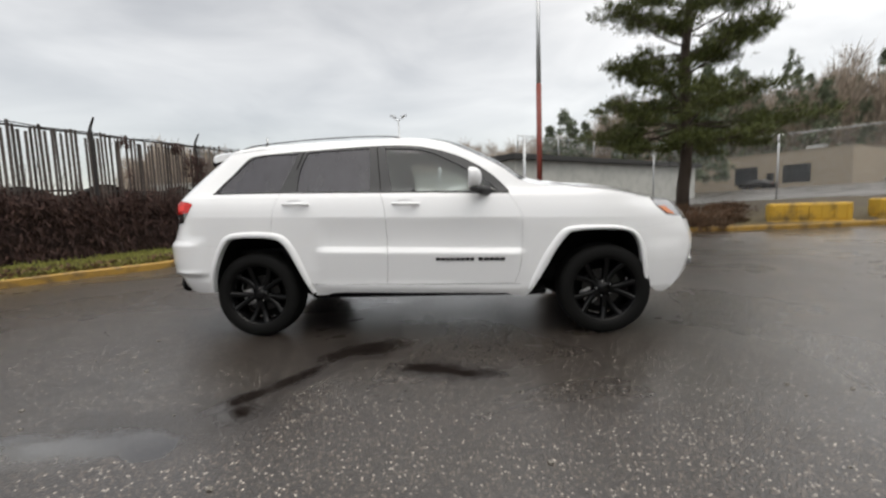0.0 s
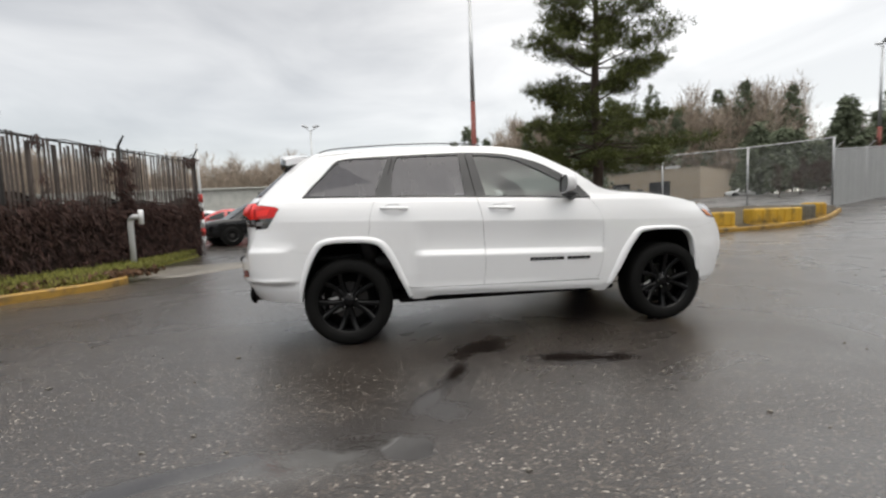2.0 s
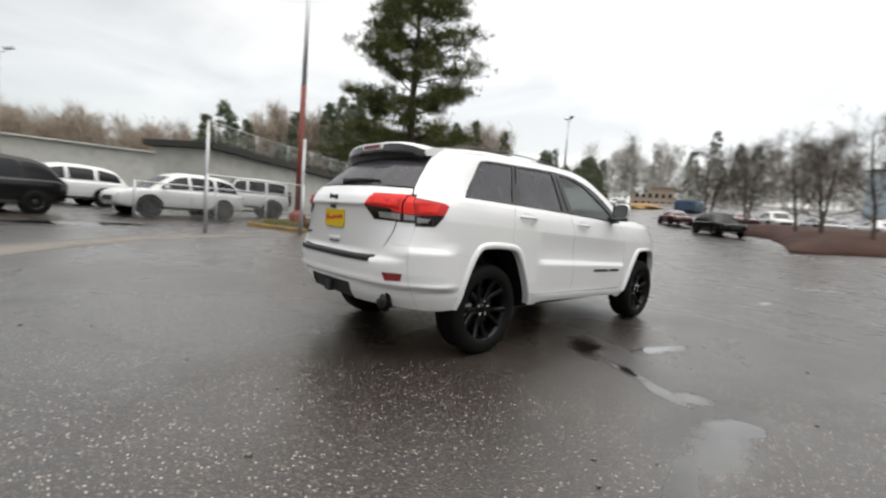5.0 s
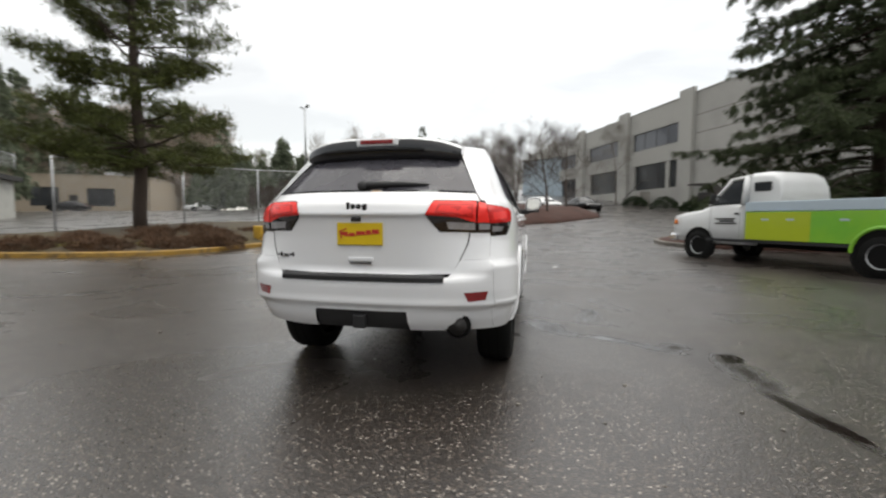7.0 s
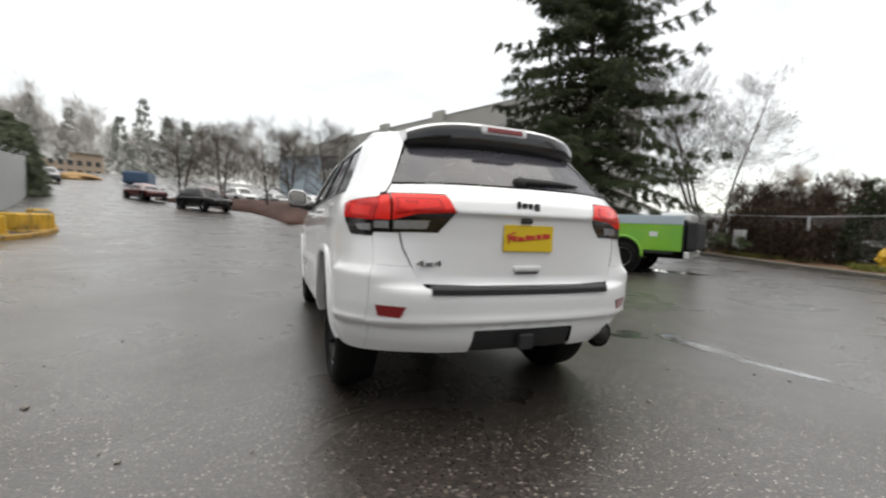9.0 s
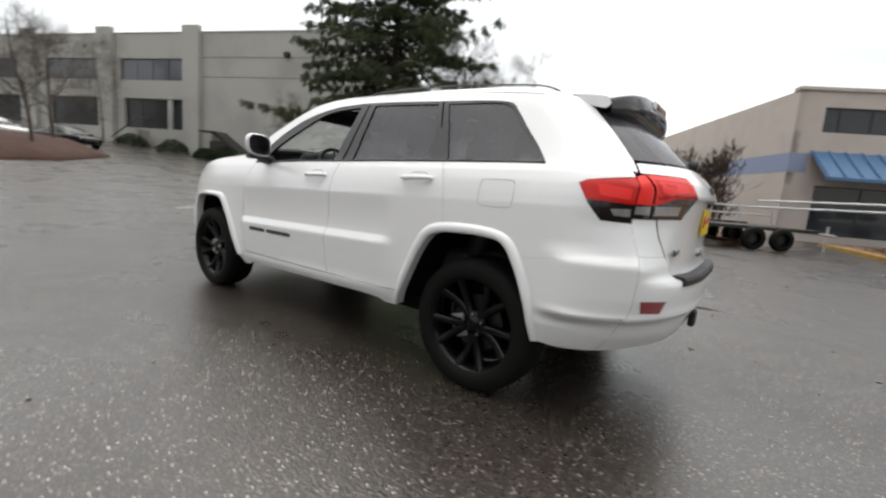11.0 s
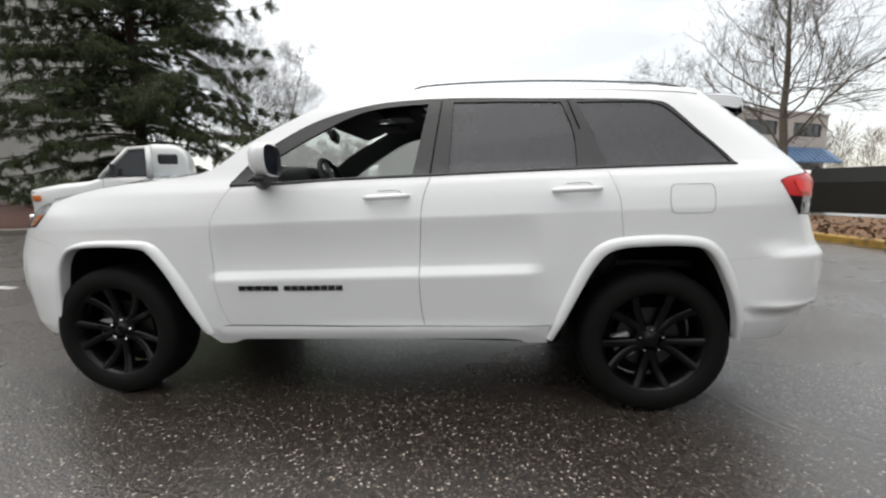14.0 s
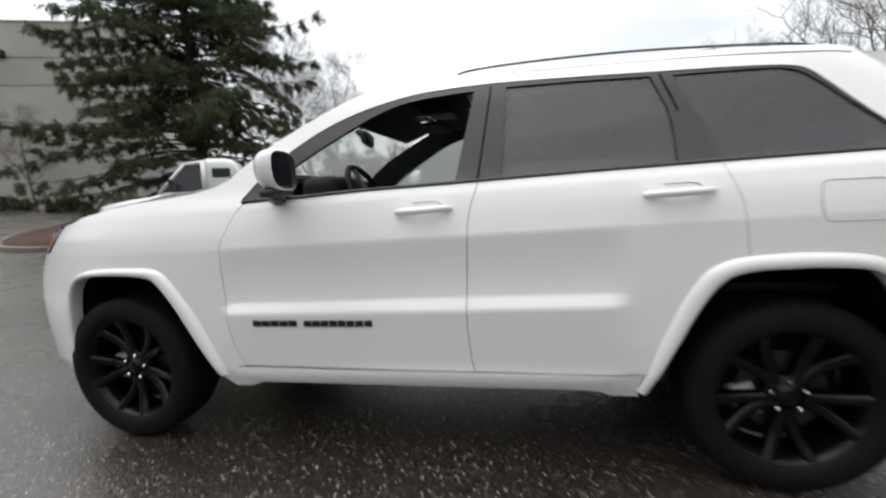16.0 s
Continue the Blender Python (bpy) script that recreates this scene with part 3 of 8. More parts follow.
# ---- buildings ----
def facade(thing, p0, p1, z0, z1, depth, material, openings=(), name="wall"):
    """A wall slab from p0 to p1 with real openings (u0, v0, u1, v1) in metres along and above its foot; built as blocks round them."""
    d = Vector((p1[0] - p0[0], p1[1] - p0[1], 0))
    length = d.length
    ang = math.atan2(d.y, d.x)
    m = Matrix.Translation((p0[0], p0[1], z0)) @ Matrix.Rotation(ang, 4, "Z")
    us = sorted({0.0, length, *[o[0] for o in openings], *[o[2] for o in openings]})
    vs = sorted({0.0, z1 - z0, *[o[1] for o in openings], *[o[3] for o in openings]})

    def solid(i, j):
        if not (0 <= i < len(us) - 1 and 0 <= j < len(vs) - 1):
            return False
        a, b = (us[i] + us[i + 1]) / 2, (vs[j] + vs[j + 1]) / 2
        return not any(o[0] < a < o[2] and o[1] < b < o[3] for o in openings)

    bm = bmesh.new()

    def q(*c):
        bm.faces.new([bm.verts.new(m @ Vector(p)) for p in c])

    for i in range(len(us) - 1):
        for j in range(len(vs) - 1):
            if not solid(i, j):
                continue
            a, b, c, e = us[i], us[i + 1], vs[j], vs[j + 1]
            q((a, 0, c), (b, 0, c), (b, 0, e), (a, 0, e))
            q((a, depth, c), (a, depth, e), (b, depth, e), (b, depth, c))
            if not solid(i - 1, j):
                q((a, 0, c), (a, 0, e), (a, depth, e), (a, depth, c))
            if not solid(i + 1, j):
                q((b, 0, c), (b, depth, c), (b, depth, e), (b, 0, e))
            if not solid(i, j - 1):
                q((a, 0, c), (a, depth, c), (b, depth, c), (b, 0, c))
            if not solid(i, j + 1):
                q((a, 0, e), (b, 0, e), (b, depth, e), (a, depth, e))
    bmesh.ops.remove_doubles(bm, verts=bm.verts, dist=0.001)
    part(name, bm, material, thing)
    return m


def window_unit(thing, m, u0, v0, u1, v1, panes, glass, inset=0.18, bar=0.06, name="window", sill=True):
    """A framed window in a wall: frame, mullions, each pane."""
    w = part(name, add_frame(bmesh.new(), u0, v0, u1, v1, inset, bar, panes, m), M_FRAME, thing)
    n = len(panes) - 1
    for k in range(n):
        a, b = u0 + (u1 - u0) * panes[k] + bar / 2, u0 + (u1 - u0) * panes[k + 1] - bar / 2
        part("pane", box(a, inset + 0.02, v0 + bar, b, inset + 0.04, v1 - bar, m=m), glass, w)
    return w


def add_frame(bm, u0, v0, u1, v1, inset, bar, panes, m):
    add_box(bm, u0, inset, v0, u1, inset + 0.08, v0 + bar, m=m)
    add_box(bm, u0, inset, v1 - bar, u1, inset + 0.08, v1, m=m)
    for p in panes:
        c = u0 + (u1 - u0) * p
        a, b = max(u0, c - bar / 2), min(u1, c + bar / 2)
        add_box(bm, a, inset, v0 + bar, b, inset + 0.08, v1 - bar, m=m)
    return bm


def office_block():
    """Two-storey tilt-up concrete offices with pilasters between the window bays."""
    t = empty("office_building", None, "grey tilt-up concrete two-storey office building with dark window bays", "building")
    a = Vector((24.09, -22.76))
    b = a + Vector((math.cos(radians(22.44)), math.sin(radians(22.44)))) * 60
    d = (b - a).normalized()
    z0, top = 1.0, 13.14
    L = (b - a).length
    bays = [(19.84, 27.38), (30.46, 37.31), (41.32, 47.79), (51.6, 57.8)]
    ops = []
    for u0, u1 in bays:
        ops += [(u0, 7.90, u1, 9.88), (u0 - 0.2, 3.41, u1 - 0.35, 6.21)]
    # the outer face looks to the north-west, so the wall is laid from its east end
    m = facade(t, tuple(b), tuple(a), z0, top, 0.35, M_WALLB, [(L - o[2], o[1], L - o[0], o[3]) for o in ops])
    for u0, u1 in bays:
        window_unit(t, m, L - u1, 7.90, L - u0, 9.88, [0, 0.25, 0.5, 0.75, 1], M_WINBLIND)
        window_unit(t, m, L - u1 + 0.35, 3.41, L - u0 + 0.2, 6.21, [0, 0.27, 0.52, 0.76, 1], M_WINDOW, inset=0.28)
        # near-black sheet stands in for the unlit room behind the lower bay
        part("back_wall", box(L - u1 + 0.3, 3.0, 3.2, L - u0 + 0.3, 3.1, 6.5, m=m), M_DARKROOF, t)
    # the nearest lower bay has a pale brace before its glass
    part("bay_brace", box(L - 21.75, 0.02, 3.42, L - 21.25, 0.25, 6.2, 0.02, m=m), M_WALLB, t)
    for u in (18.65, 28.9, 39.25, 49.7):
        part("pilaster", box(L - u - 0.9, -0.45, 0, L - u + 0.9, -0.003, top - z0 + 0.54, 0.03, m=m), M_WALLB, t)
    for v in (8.25, 9.95):
        part("reveal_strip", box(L - 17.7, -0.012, v, L - 0.02, -0.003, v + 0.07, m=m), M_KERB, t)
    part("coping", box(0, -0.06, top - z0 + 0.004, L, 0.42, top - z0 + 0.10, 0.02, m=m), M_WALLB, t)
    # end wall, rear wall and roof close the block
    facade(t, tuple(a), tuple(a + Vector((d.y, -d.x)) * 9), z0 - 0.5, top, 0.35, M_WALLB, name="end_wall")
    part("rear_wall", box(0.4, 8.7, 0, L - 0.4, 9.0, top - z0, m=m), M_WALLB, t)
    part("roof", box(0.4, 0.36, top - z0 - 0.5, L - 0.4, 8.7, top - z0 - 0.3, m=m), M_DARKROOF, t)
    part("wall_lamp", box(L - 8.98, -0.35, 10.0, L - 8.5, -0.003, 10.4, 0.04, m=m), M_DARKMETAL, t)
    # outer stair with a dark rail to the first bay
    for k in range(9):
        part("stair_step", box(L - 26.6 + k * .36, -1.7, 0.6, L - 26.244 + k * .36, -0.5, 1.35 + .22 * k, m=m), M_CONCRETE, t)
    part("stair_rail", tube([m @ Vector((L - 26.5, -1.72, 2.3)), m @ Vector((L - 23.3, -1.72, 4.2)), m @ Vector((L - 21.9, -1.72, 4.2))], .06, 6), M_FRAME, t)
    # sloping dark hood over the steps down to the lower door
    hood = bmesh.new()
    side = [(16.7, 3.38), (15.0, 3.34), (11.7, 1.15), (12.1, 1.02), (15.1, 3.10), (16.7, 3.22)]
    lo = [hood.verts.new(m @ Vector((L - u, -1.5, v))) for u, v in side]
    hi = [hood.verts.new(m @ Vector((L - u, -0.02, v))) for u, v in side]
    hood.faces.new(lo), hood.faces.new(hi[::-1])
    for k in range(len(side)):
        hood.faces.new((lo[k], lo[(k + 1) % 6], hi[(k + 1) % 6], hi[k]))
    part("stair_hood", hood, M_FRAME, t, "dark sloping hood over the steps")
    part("hood_wall", box(L - 15.6, -1.4, 0.6, L - 13.9, -0.02, 2.5, 0.02, m=m), M_DARKMETAL, t)
    return t


def stucco_block():
    """Cream stucco workshop with a blue band, a blue standing-seam awning and upper windows."""
    t = empty("workshop_building", None, "cream stucco two-storey workshop with blue metal awning", "building")
    c = Vector((-3.0, -20.8))
    d = Vector((-0.876, -0.482))
    e = c + d * 28
    s = c + Vector((0.482, -0.876)) * 26
    z0, top = -0.05, 6.25
    L = (e - c).length
    ups = [(1.06 + k * 5.62, 4.65, 4.72 + k * 5.62, 5.66) for k in range(5)]
    downs = [(1.2 + k * 5.62, 0.35, 5.0 + k * 5.62, 2.45) for k in range(5)]
    m = facade(t, tuple(c), tuple(e), z0, top, 0.3, M_WALLD, ups + downs)
    # the outer face must look back at the yard: depth runs away from it
    for o in ups:
        window_unit(t, m, *o, [0, 0.17, 0.5, 0.76, 1], M_WINDOW, inset=0.08)
    for o in downs:
        window_unit(t, m, *o, [0, 0.5, 1], M_WINDOW, inset=0.12)
    m2 = facade(t, tuple(s), tuple(c), z0, top, 0.3, M_WALLD, name="side_wall")
    part("band", box(0.0, -0.008, 2.95, 0.75, -0.003, 3.75, m=m), M_BLUEBAND, t)
    part("band", box(18.0, -0.008, 2.95, 26.0, -0.003, 3.75, m=m2), M_BLUEBAND, t)
    aw = bmesh.new()
    rows = [[(0.75, -0.01, 3.85), (L, -0.01, 3.85)], [(0.75, -1.25, 2.75), (L, -1.25, 2.75)], [(0.75, -1.25, 2.62), (L, -1.25, 2.62)]]
    add_grid(aw, [[m @ Vector(p) for p in r] for r in rows])
    awn = part("awning", aw, M_BLUEMETAL, t)
    for k in range(int((L - 0.75) / 0.62)):
        u = 0.85 + k * 0.62
        rb = bmesh.new()
        add_grid(rb, [[m @ Vector((u + a, -0.012 + q * -1.25, 3.87 - q * 1.1 + 0.05 * w)) for a, w in ((-0.03, 0), (-0.02, 1), (0.02, 1), (0.03, 0))] for q in (0, 1)])
        part("seam_rib", rb, M_BLUEMETAL, awn)
    part("coping", box(-0.05, -0.08, top - z0 + 0.004, L, 0.4, top - z0 + 0.16, 0.02, m=m), M_WALLD, t)
    part("roof", box(0.3, 0.31, top - z0 - 0.5, L - 0.3, 25.0, top - z0 - 0.3, m=m), M_DARKROOF, t)
    # near-black sheet in place of the unlit rooms behind the windows
    part("back_room", box(0.4, 5.0, 0.0, L - 0.4, 5.2, top - z0 - 0.5, m=m), M_DARKROOF, t)
    return t


def plain_shed(name, label, p0, p1, z0, height, depth, wall_mat, roof_mat, fascia, windows=(), gable=0.0):
    t = empty(name, None, label, "building")
    ops = [(w[0], w[1], w[2], w[3]) for w in windows]
    m = facade(t, p0, p1, z0, z0 + height, 0.3, wall_mat, ops)
    L = math.hypot(p1[0] - p0[0], p1[1] - p0[1])
    for o in ops:
        window_unit(t, m, *o, [0, 0.33, 0.66, 1], M_WINDOW, inset=0.1)
    part("side_wall", box(0.004, 0.304, 0, 0.3, depth, height, m=m), wall_mat, t)
    part("side_wall", box(L - 0.3, 0.304, 0, L - 0.004, depth, height, m=m), wall_mat, t)
    part("rear_wall", box(0.3, depth - 0.3, 0, L - 0.3, depth - 0.004, height, m=m), wall_mat, t)
    r = bmesh.new()
    ov = 0.5 if fascia else 0.1
    add_box(r, -ov, -ov, height + 0.004, L + ov, depth + ov, height + 0.1 + fascia, 0.02, m=m)
    if gable:
        add_grid(r, [[m @ Vector((u, v, height + fascia + h)) for v, h in ((-ov, 0.11), (depth / 2, gable), (depth + ov, 0.11))] for u in (-ov, L + ov)])
    part("roof", r, roof_mat, t)
    return t, m


def rooftop_box(t, m, u, v, h):
    part("rooftop_unit", box(u, v, h, u + 2.2, v + 1.8, h + 1.0, 0.06, m=m), M_GALV, t)


office_block()
stucco_block()
# tan block beyond the lot (facade looks to the south-west)
tc, mc = plain_shed("tan_warehouse", "low tan painted warehouse with dark windows", (32.9, 94.0), (53.4, 60.1), 1.8, 6.0, 22, M_WALLC, M_WALLC, 0.0,
                    [(8.6, 1.2, 12.0, 4.1), (24.0, 1.2, 27.6, 4.1), (31.1, 1.2, 34.8, 4.0)])
rooftop_box(tc, mc, 31.5, 6.0, 6.1)
part("door", box(28.9, -0.06, 0.2, 30.0, -0.003, 2.9, 0.02, m=mc), M_DARKMETAL, tc)
plain_shed("long_shed", "long pale shed with dark roof edge", (3.4, 27.2), (24.0, 43.5), 0.6, 3.7, 4, M_WALLE, M_DARKROOF, 0.3)
plain_shed("far_warehouse", "long grey warehouse behind the parked cars", (-52, 63), (6, 57), 0.6, 5.4, 20, M_WALLE, M_WALLE, 0.1)
plain_shed("metal_hall", "pale blue-grey metal hall with low gable roof", (72, 1.0), (60, -14.0), 4.6, 6.5, 20, M_PALEBLUE, M_WALLE, 0.1, gable=2.0)


# ---- the white sport-utility car in the middle ----
def catmull(pts, n=6):
    """A smooth curve through points."""
    out = []
    for i in range(len(pts) - 1):
        p0, p1, p2, p3 = (Vector(pts[max(0, min(len(pts) - 1, i + k))]) for k in (-1, 0, 1, 2))
        for k in range(n):
            u = k / n
            out.append(tuple(0.5 * ((2 * p1) + (p2 - p0) * u + (2 * p0 - 5 * p1 + 4 * p2 - p3) * u * u + (3 * p1 - p0 - 3 * p2 + p3) * u**3)))
    return out + [tuple(pts[-1])]


def area2(poly):
    return sum(a[0] * b[1] - b[0] * a[1] for a, b in zip(poly, poly[1:] + poly[:1])) / 2


def resample(poly, step):
    out = []
    for a, b in zip(poly, poly[1:] + poly[:1]):
        n = max(1, int(round(math.hypot(b[0] - a[0], b[1] - a[1]) / step)))
        out += [(a[0] + (b[0] - a[0]) * k / n, a[1] + (b[1] - a[1]) * k / n) for k in range(n)]
    return out


def inset(poly, d):
    """The outline drawn in by d."""
    s = 1 if area2(poly) > 0 else -1
    out = []
    for i, p in enumerate(poly):
        a, b = Vector(poly[i - 1]), Vector(poly[(i + 1) % len(poly)])
        p = Vector(p)
        e1, e2 = (p - a), (b - p)
        if e1.length < 1e-6 or e2.length < 1e-6:
            out.append(tuple(p))
            continue
        e1.normalize(), e2.normalize()
        n = Vector((-e1.y - e2.y, e1.x + e2.x)) * s
        k = n.length
        n = n / k if k > 1e-3 else Vector((-e1.y, e1.x)) * s
        out.append(tuple(p + n * min(2 * d, d / max(0.5, k / 2))))
    return out


def in_poly(poly, x, y):
    c = False
    for (x0, y0), (x1, y1) in zip(poly, poly[1:] + poly[:1]):
        if (y0 > y) != (y1 > y) and x < (x1 - x0) * (y - y0) / (y1 - y0) + x0:
            c = not c
    return c


def skin(name, loops, place, material, parent, levels, flip=False, gap=0.0, off=0.0, flange=0.014, step=0.028, label=""):
    """A curved panel: outline loops (the first the edge, the rest holes) laid on the surface place(u, v, off), with turned-in edges."""
    loops = [inset(resample(l, step), gap if i == 0 else -gap) if gap else resample(l, step) for i, l in enumerate(loops)]
    pts, edges = [], []
    for l in loops:
        b = len(pts)
        pts += [Vector(p) for p in l]
        edges += [(b + k, b + (k + 1) % len(l)) for k in range(len(l))]
    nb = len(pts)
    us = [p.x for p in pts]
    edge_arr = np.array([(p.x, p.y) for p in pts])
    for u in np.arange(min(us), max(us), step * 1.6):
        for v in levels(u):
            if in_poly(loops[0], u, v) and not any(in_poly(h, u, v) for h in loops[1:]):
                if np.min(np.hypot(edge_arr[:, 0] - u, edge_arr[:, 1] - v)) > step * 0.45:
                    pts.append(Vector((u, v)))
    res = geometry.delaunay_2d_cdt(pts, edges, [], 0, 1e-6)
    vs, tris, src = res[0], res[2], res[3]
    keep = []
    for f in tris:
        c = (vs[f[0]] + vs[f[1]] + vs[f[2]]) / 3
        if in_poly(loops[0], c.x, c.y) and not any(in_poly(h, c.x, c.y) for h in loops[1:]):
            keep.append(tuple(f))
    e = 0.004

    def normal(u, v):
        a = Vector(place(u + e, v, off)) - Vector(place(u - e, v, off))
        b = Vector(place(u, v + e, off)) - Vector(place(u, v - e, off))
        n = a.cross(b)
        return n.normalized() if n.length else Vector((0, 0, 1))

    verts = [Vector(place(p.x, p.y, off)) for p in vs]
    norms = [normal(p.x, p.y) for p in vs]
    if flip:
        norms = [-n for n in norms]
    faces = []
    for f in keep:
        a, b, c = (verts[i] for i in f)
        faces.append(f if (b - a).cross(c - a).dot(norms[f[0]]) > 0 else f[::-1])
    if flange:
        # which output vertices lie on the loops
        back = {}
        for i, o in enumerate(src):
            for k in o:
                back[k] = i
        start = 0
        for l in loops:
            ids = [back.get(start + k) for k in range(len(l))]
            start += len(l)
            ids = [i for i in ids if i is not None]
            base = len(verts)
            for i in ids:
                verts.append(verts[i].copy())
                verts.append(verts[i] - norms[i] * flange)
            cen = [(verts[i]) for i in ids]
            for k in range(len(ids)):
                a, b = base + 2 * k, base + 2 * ((k + 1) % len(ids))
                faces.append((a, b, b + 1, a + 1))
            for k, i in enumerate(ids):
                d = (cen[(k + 1) % len(ids)] - cen[k - 1]).cross(norms[i])
                d = d.normalized() if d.length else norms[i]
                norms += [d, d]
    me = bpy.data.meshes.new(name)
    me.from_pydata([tuple(v) for v in verts], [], faces)
    me.materials.append(material)
    me.polygons.foreach_set("use_smooth", [True] * len(me.polygons))
    me.update()
    me.normals_split_custom_set_from_vertices([tuple(n) for n in norms])
    ob = new(name, me)
    ob.parent = parent
    if label:
        ob["label"] = label
    return ob


# half widths by height: plain flanks, and doors with their lower ledge
FLANK = [(.28, .87), (.36, .912), (.44, .938), (.55, .946), (.75, .948), (.92, .947), (.985, .945), (1.0, .944), (1.06, .934), (1.12, .919), (1.17, .902),
         (1.205, .882), (1.235, .864), (1.40, .797), (1.56, .727), (1.62, .692), (1.655, .660), (1.675, .63), (1.70, .56)]
DOOR = [(.28, .87), (.36, .912), (.40, .938), (.435, .946), (.455, .944), (.55, .953), (.695, .966), (.712, .964), (.752, .940), (.80, .934), (.90, .937), (.982, .946),
        (.998, .946), (1.06, .934), (1.12, .919), (1.17, .902), *FLANK[11:]]
X_REAR = [(.36, -2.04), (.40, -2.09), (.47, -2.15), (.545, -2.185), (.572, -2.215), (.60, -2.222), (.66, -2.235), (.80, -2.245), (.86, -2.225), (.92, -2.20), (1.0, -2.175), (1.17, -2.185), (1.23, -2.14),
          (1.29, -2.09), (1.40, -1.985), (1.50, -1.88), (1.60, -1.76), (1.66, -1.69)]
Y_REAR = [(.36, .80), (.55, .79), (.80, .785), (.95, .79), (1.1, .785), (1.2, .76), (1.29, .715), (1.4, .672), (1.5, .632), (1.6, .60), (1.66, .56)]
X_FRONT = [(.30, 1.90), (.33, 1.95), (.38, 2.03), (.45, 2.09), (.60, 2.165), (.70, 2.19), (.80, 2.175), (.88, 2.145), (.96, 2.106), (1.03, 2.056), (1.075, 2.0), (1.2, 1.9)]
Y_FRONT = [(.30, .80), (.45, .75), (.70, .71), (.90, .71), (1.03, .715), (1.2, .72)]
XC_REAR = [(.36, -2.30), (.41, -2.335), (.46, -2.375), (.53, -2.395), (.565, -2.40), (.588, -2.428), (.62, -2.422), (.70, -2.428), (.745, -2.42), (.768, -2.375), (.80, -2.36),
           (.90, -2.362), (1.0, -2.365), (1.08, -2.372), (1.118, -2.378), (1.132, -2.398), (1.20, -2.372), (1.275, -2.305), (1.60, -1.93), (1.70, -1.82)]
XC_FRONT = [(.30, 2.15), (.35, 2.22), (.45, 2.31), (.60, 2.36), (.75, 2.38), (.90, 2.33), (1.0, 2.26), (1.075, 2.17), (1.2, 2.1)]


def ease(a, b, x):
    u = max(0.0, min(1.0, (x - a) / (b - a)))
    return u * u * (3 - 2 * u)


def corner(z):
    """How far the bumper corner stands out beyond the body corner, by height."""
    return 0.030 * ease(.865, .815, z) - 0.022 * ease(.575, .545, z) + 0.010 * ease(.61, .58, z) * ease(.548, .565, z)


def half_width(x, z):
    zz = z + 0.030 * x * (1 - ease(1.08, 1.4, z))
    k = ease(-0.93, -0.80, x) * (1 - ease(0.76, 0.84, x))
    w = lerp_table(FLANK, zz) * (1 - k) + lerp_table(DOOR, zz) * k
    # the shut line above the rear bumper and the swell of the bumpers
    if x > 1.0:
        s = max(0.0, min(1.15, (x - 1.0) / (lerp_table(X_FRONT, z) - 1.0)))
        w -= (w - lerp_table(Y_FRONT, z)) * s**3.2
        w += 0.012 * ease(1.75, 1.9, x) * (1 - ease(.66, .80, z)) * (1 - ease(2.05, 2.15, x))
    if x < -1.5:
        s = max(0.0, min(1.15, (-1.5 - x) / (-1.5 - lerp_table(X_REAR, z))))
        w -= (w - lerp_table(Y_REAR, z)) * s**5
        w += corner(z) * ease(-1.80, -2.02, x)
    return w


def flank(sy):
    return lambda x, z, off=0.0: (x, sy * (half_width(x, z) + off), z)


def tail(y, z, off=0.0):
    xc, xe = lerp_table(XC_REAR, z), lerp_table(X_REAR, z)
    ye = lerp_table(Y_REAR, z) + corner(z)
    k = min(1.1, abs(y) / ye)
    return (xc + (xe - xc) * k**3.2 - off, y, z)


def nose(y, z, off=0.0):
    xc, xe = lerp_table(XC_FRONT, z), lerp_table(X_FRONT, z)
    return (xc + (xe - xc) * min(1.1, abs(y) / lerp_table(Y_FRONT, z)) ** 3.0 + off, y, z)


Z_LEVELS = [.32, .36, .40, .435, .455, .50, .53, .545, .56, .575, .59, .61, .65, .69, .703, .715, .73, .745, .76, .80, .85, .90, .95, .98, .992, 1.005, 1.03, 1.06, 1.09, 1.12, 1.15, 1.18, 1.205,
            1.235, 1.27, 1.31, 1.36, 1.41, 1.46, 1.51, 1.56, 1.60, 1.63, 1.655, 1.675]
R_LEVELS = [.42, .46, .50, .53, .555, .575, .59, .61, .64, .68, .72, .745, .756, .768, .785, .82, .87, .92, .97, 1.02, 1.07, 1.10, 1.118, 1.126, 1.134, 1.15, 1.18, 1.21, 1.25,
            1.30, 1.36, 1.42, 1.48, 1.54, 1.58]


def side_levels(x):
    return [z - 0.030 * x * (1 - ease(1.08, 1.4, z)) for z in Z_LEVELS]


def rear_levels(y):
    return R_LEVELS


def rear_edge(z0, z1, n=14):
    return [(lerp_table(X_REAR, z0 + (z1 - z0) * k / n), z0 + (z1 - z0) * k / n) for k in range(n + 1)]


def front_edge(z0, z1, n=10):
    return [(lerp_table(X_FRONT, z0 + (z1 - z0) * k / n), z0 + (z1 - z0) * k / n) for k in range(n + 1)]


def tail_edge(sy, z0, z1, n=14):
    out = []
    for k in range(n + 1):
        z = z0 + (z1 - z0) * k / n
        out.append((sy * (lerp_table(Y_REAR, z) + corner(z)), z))
    return out


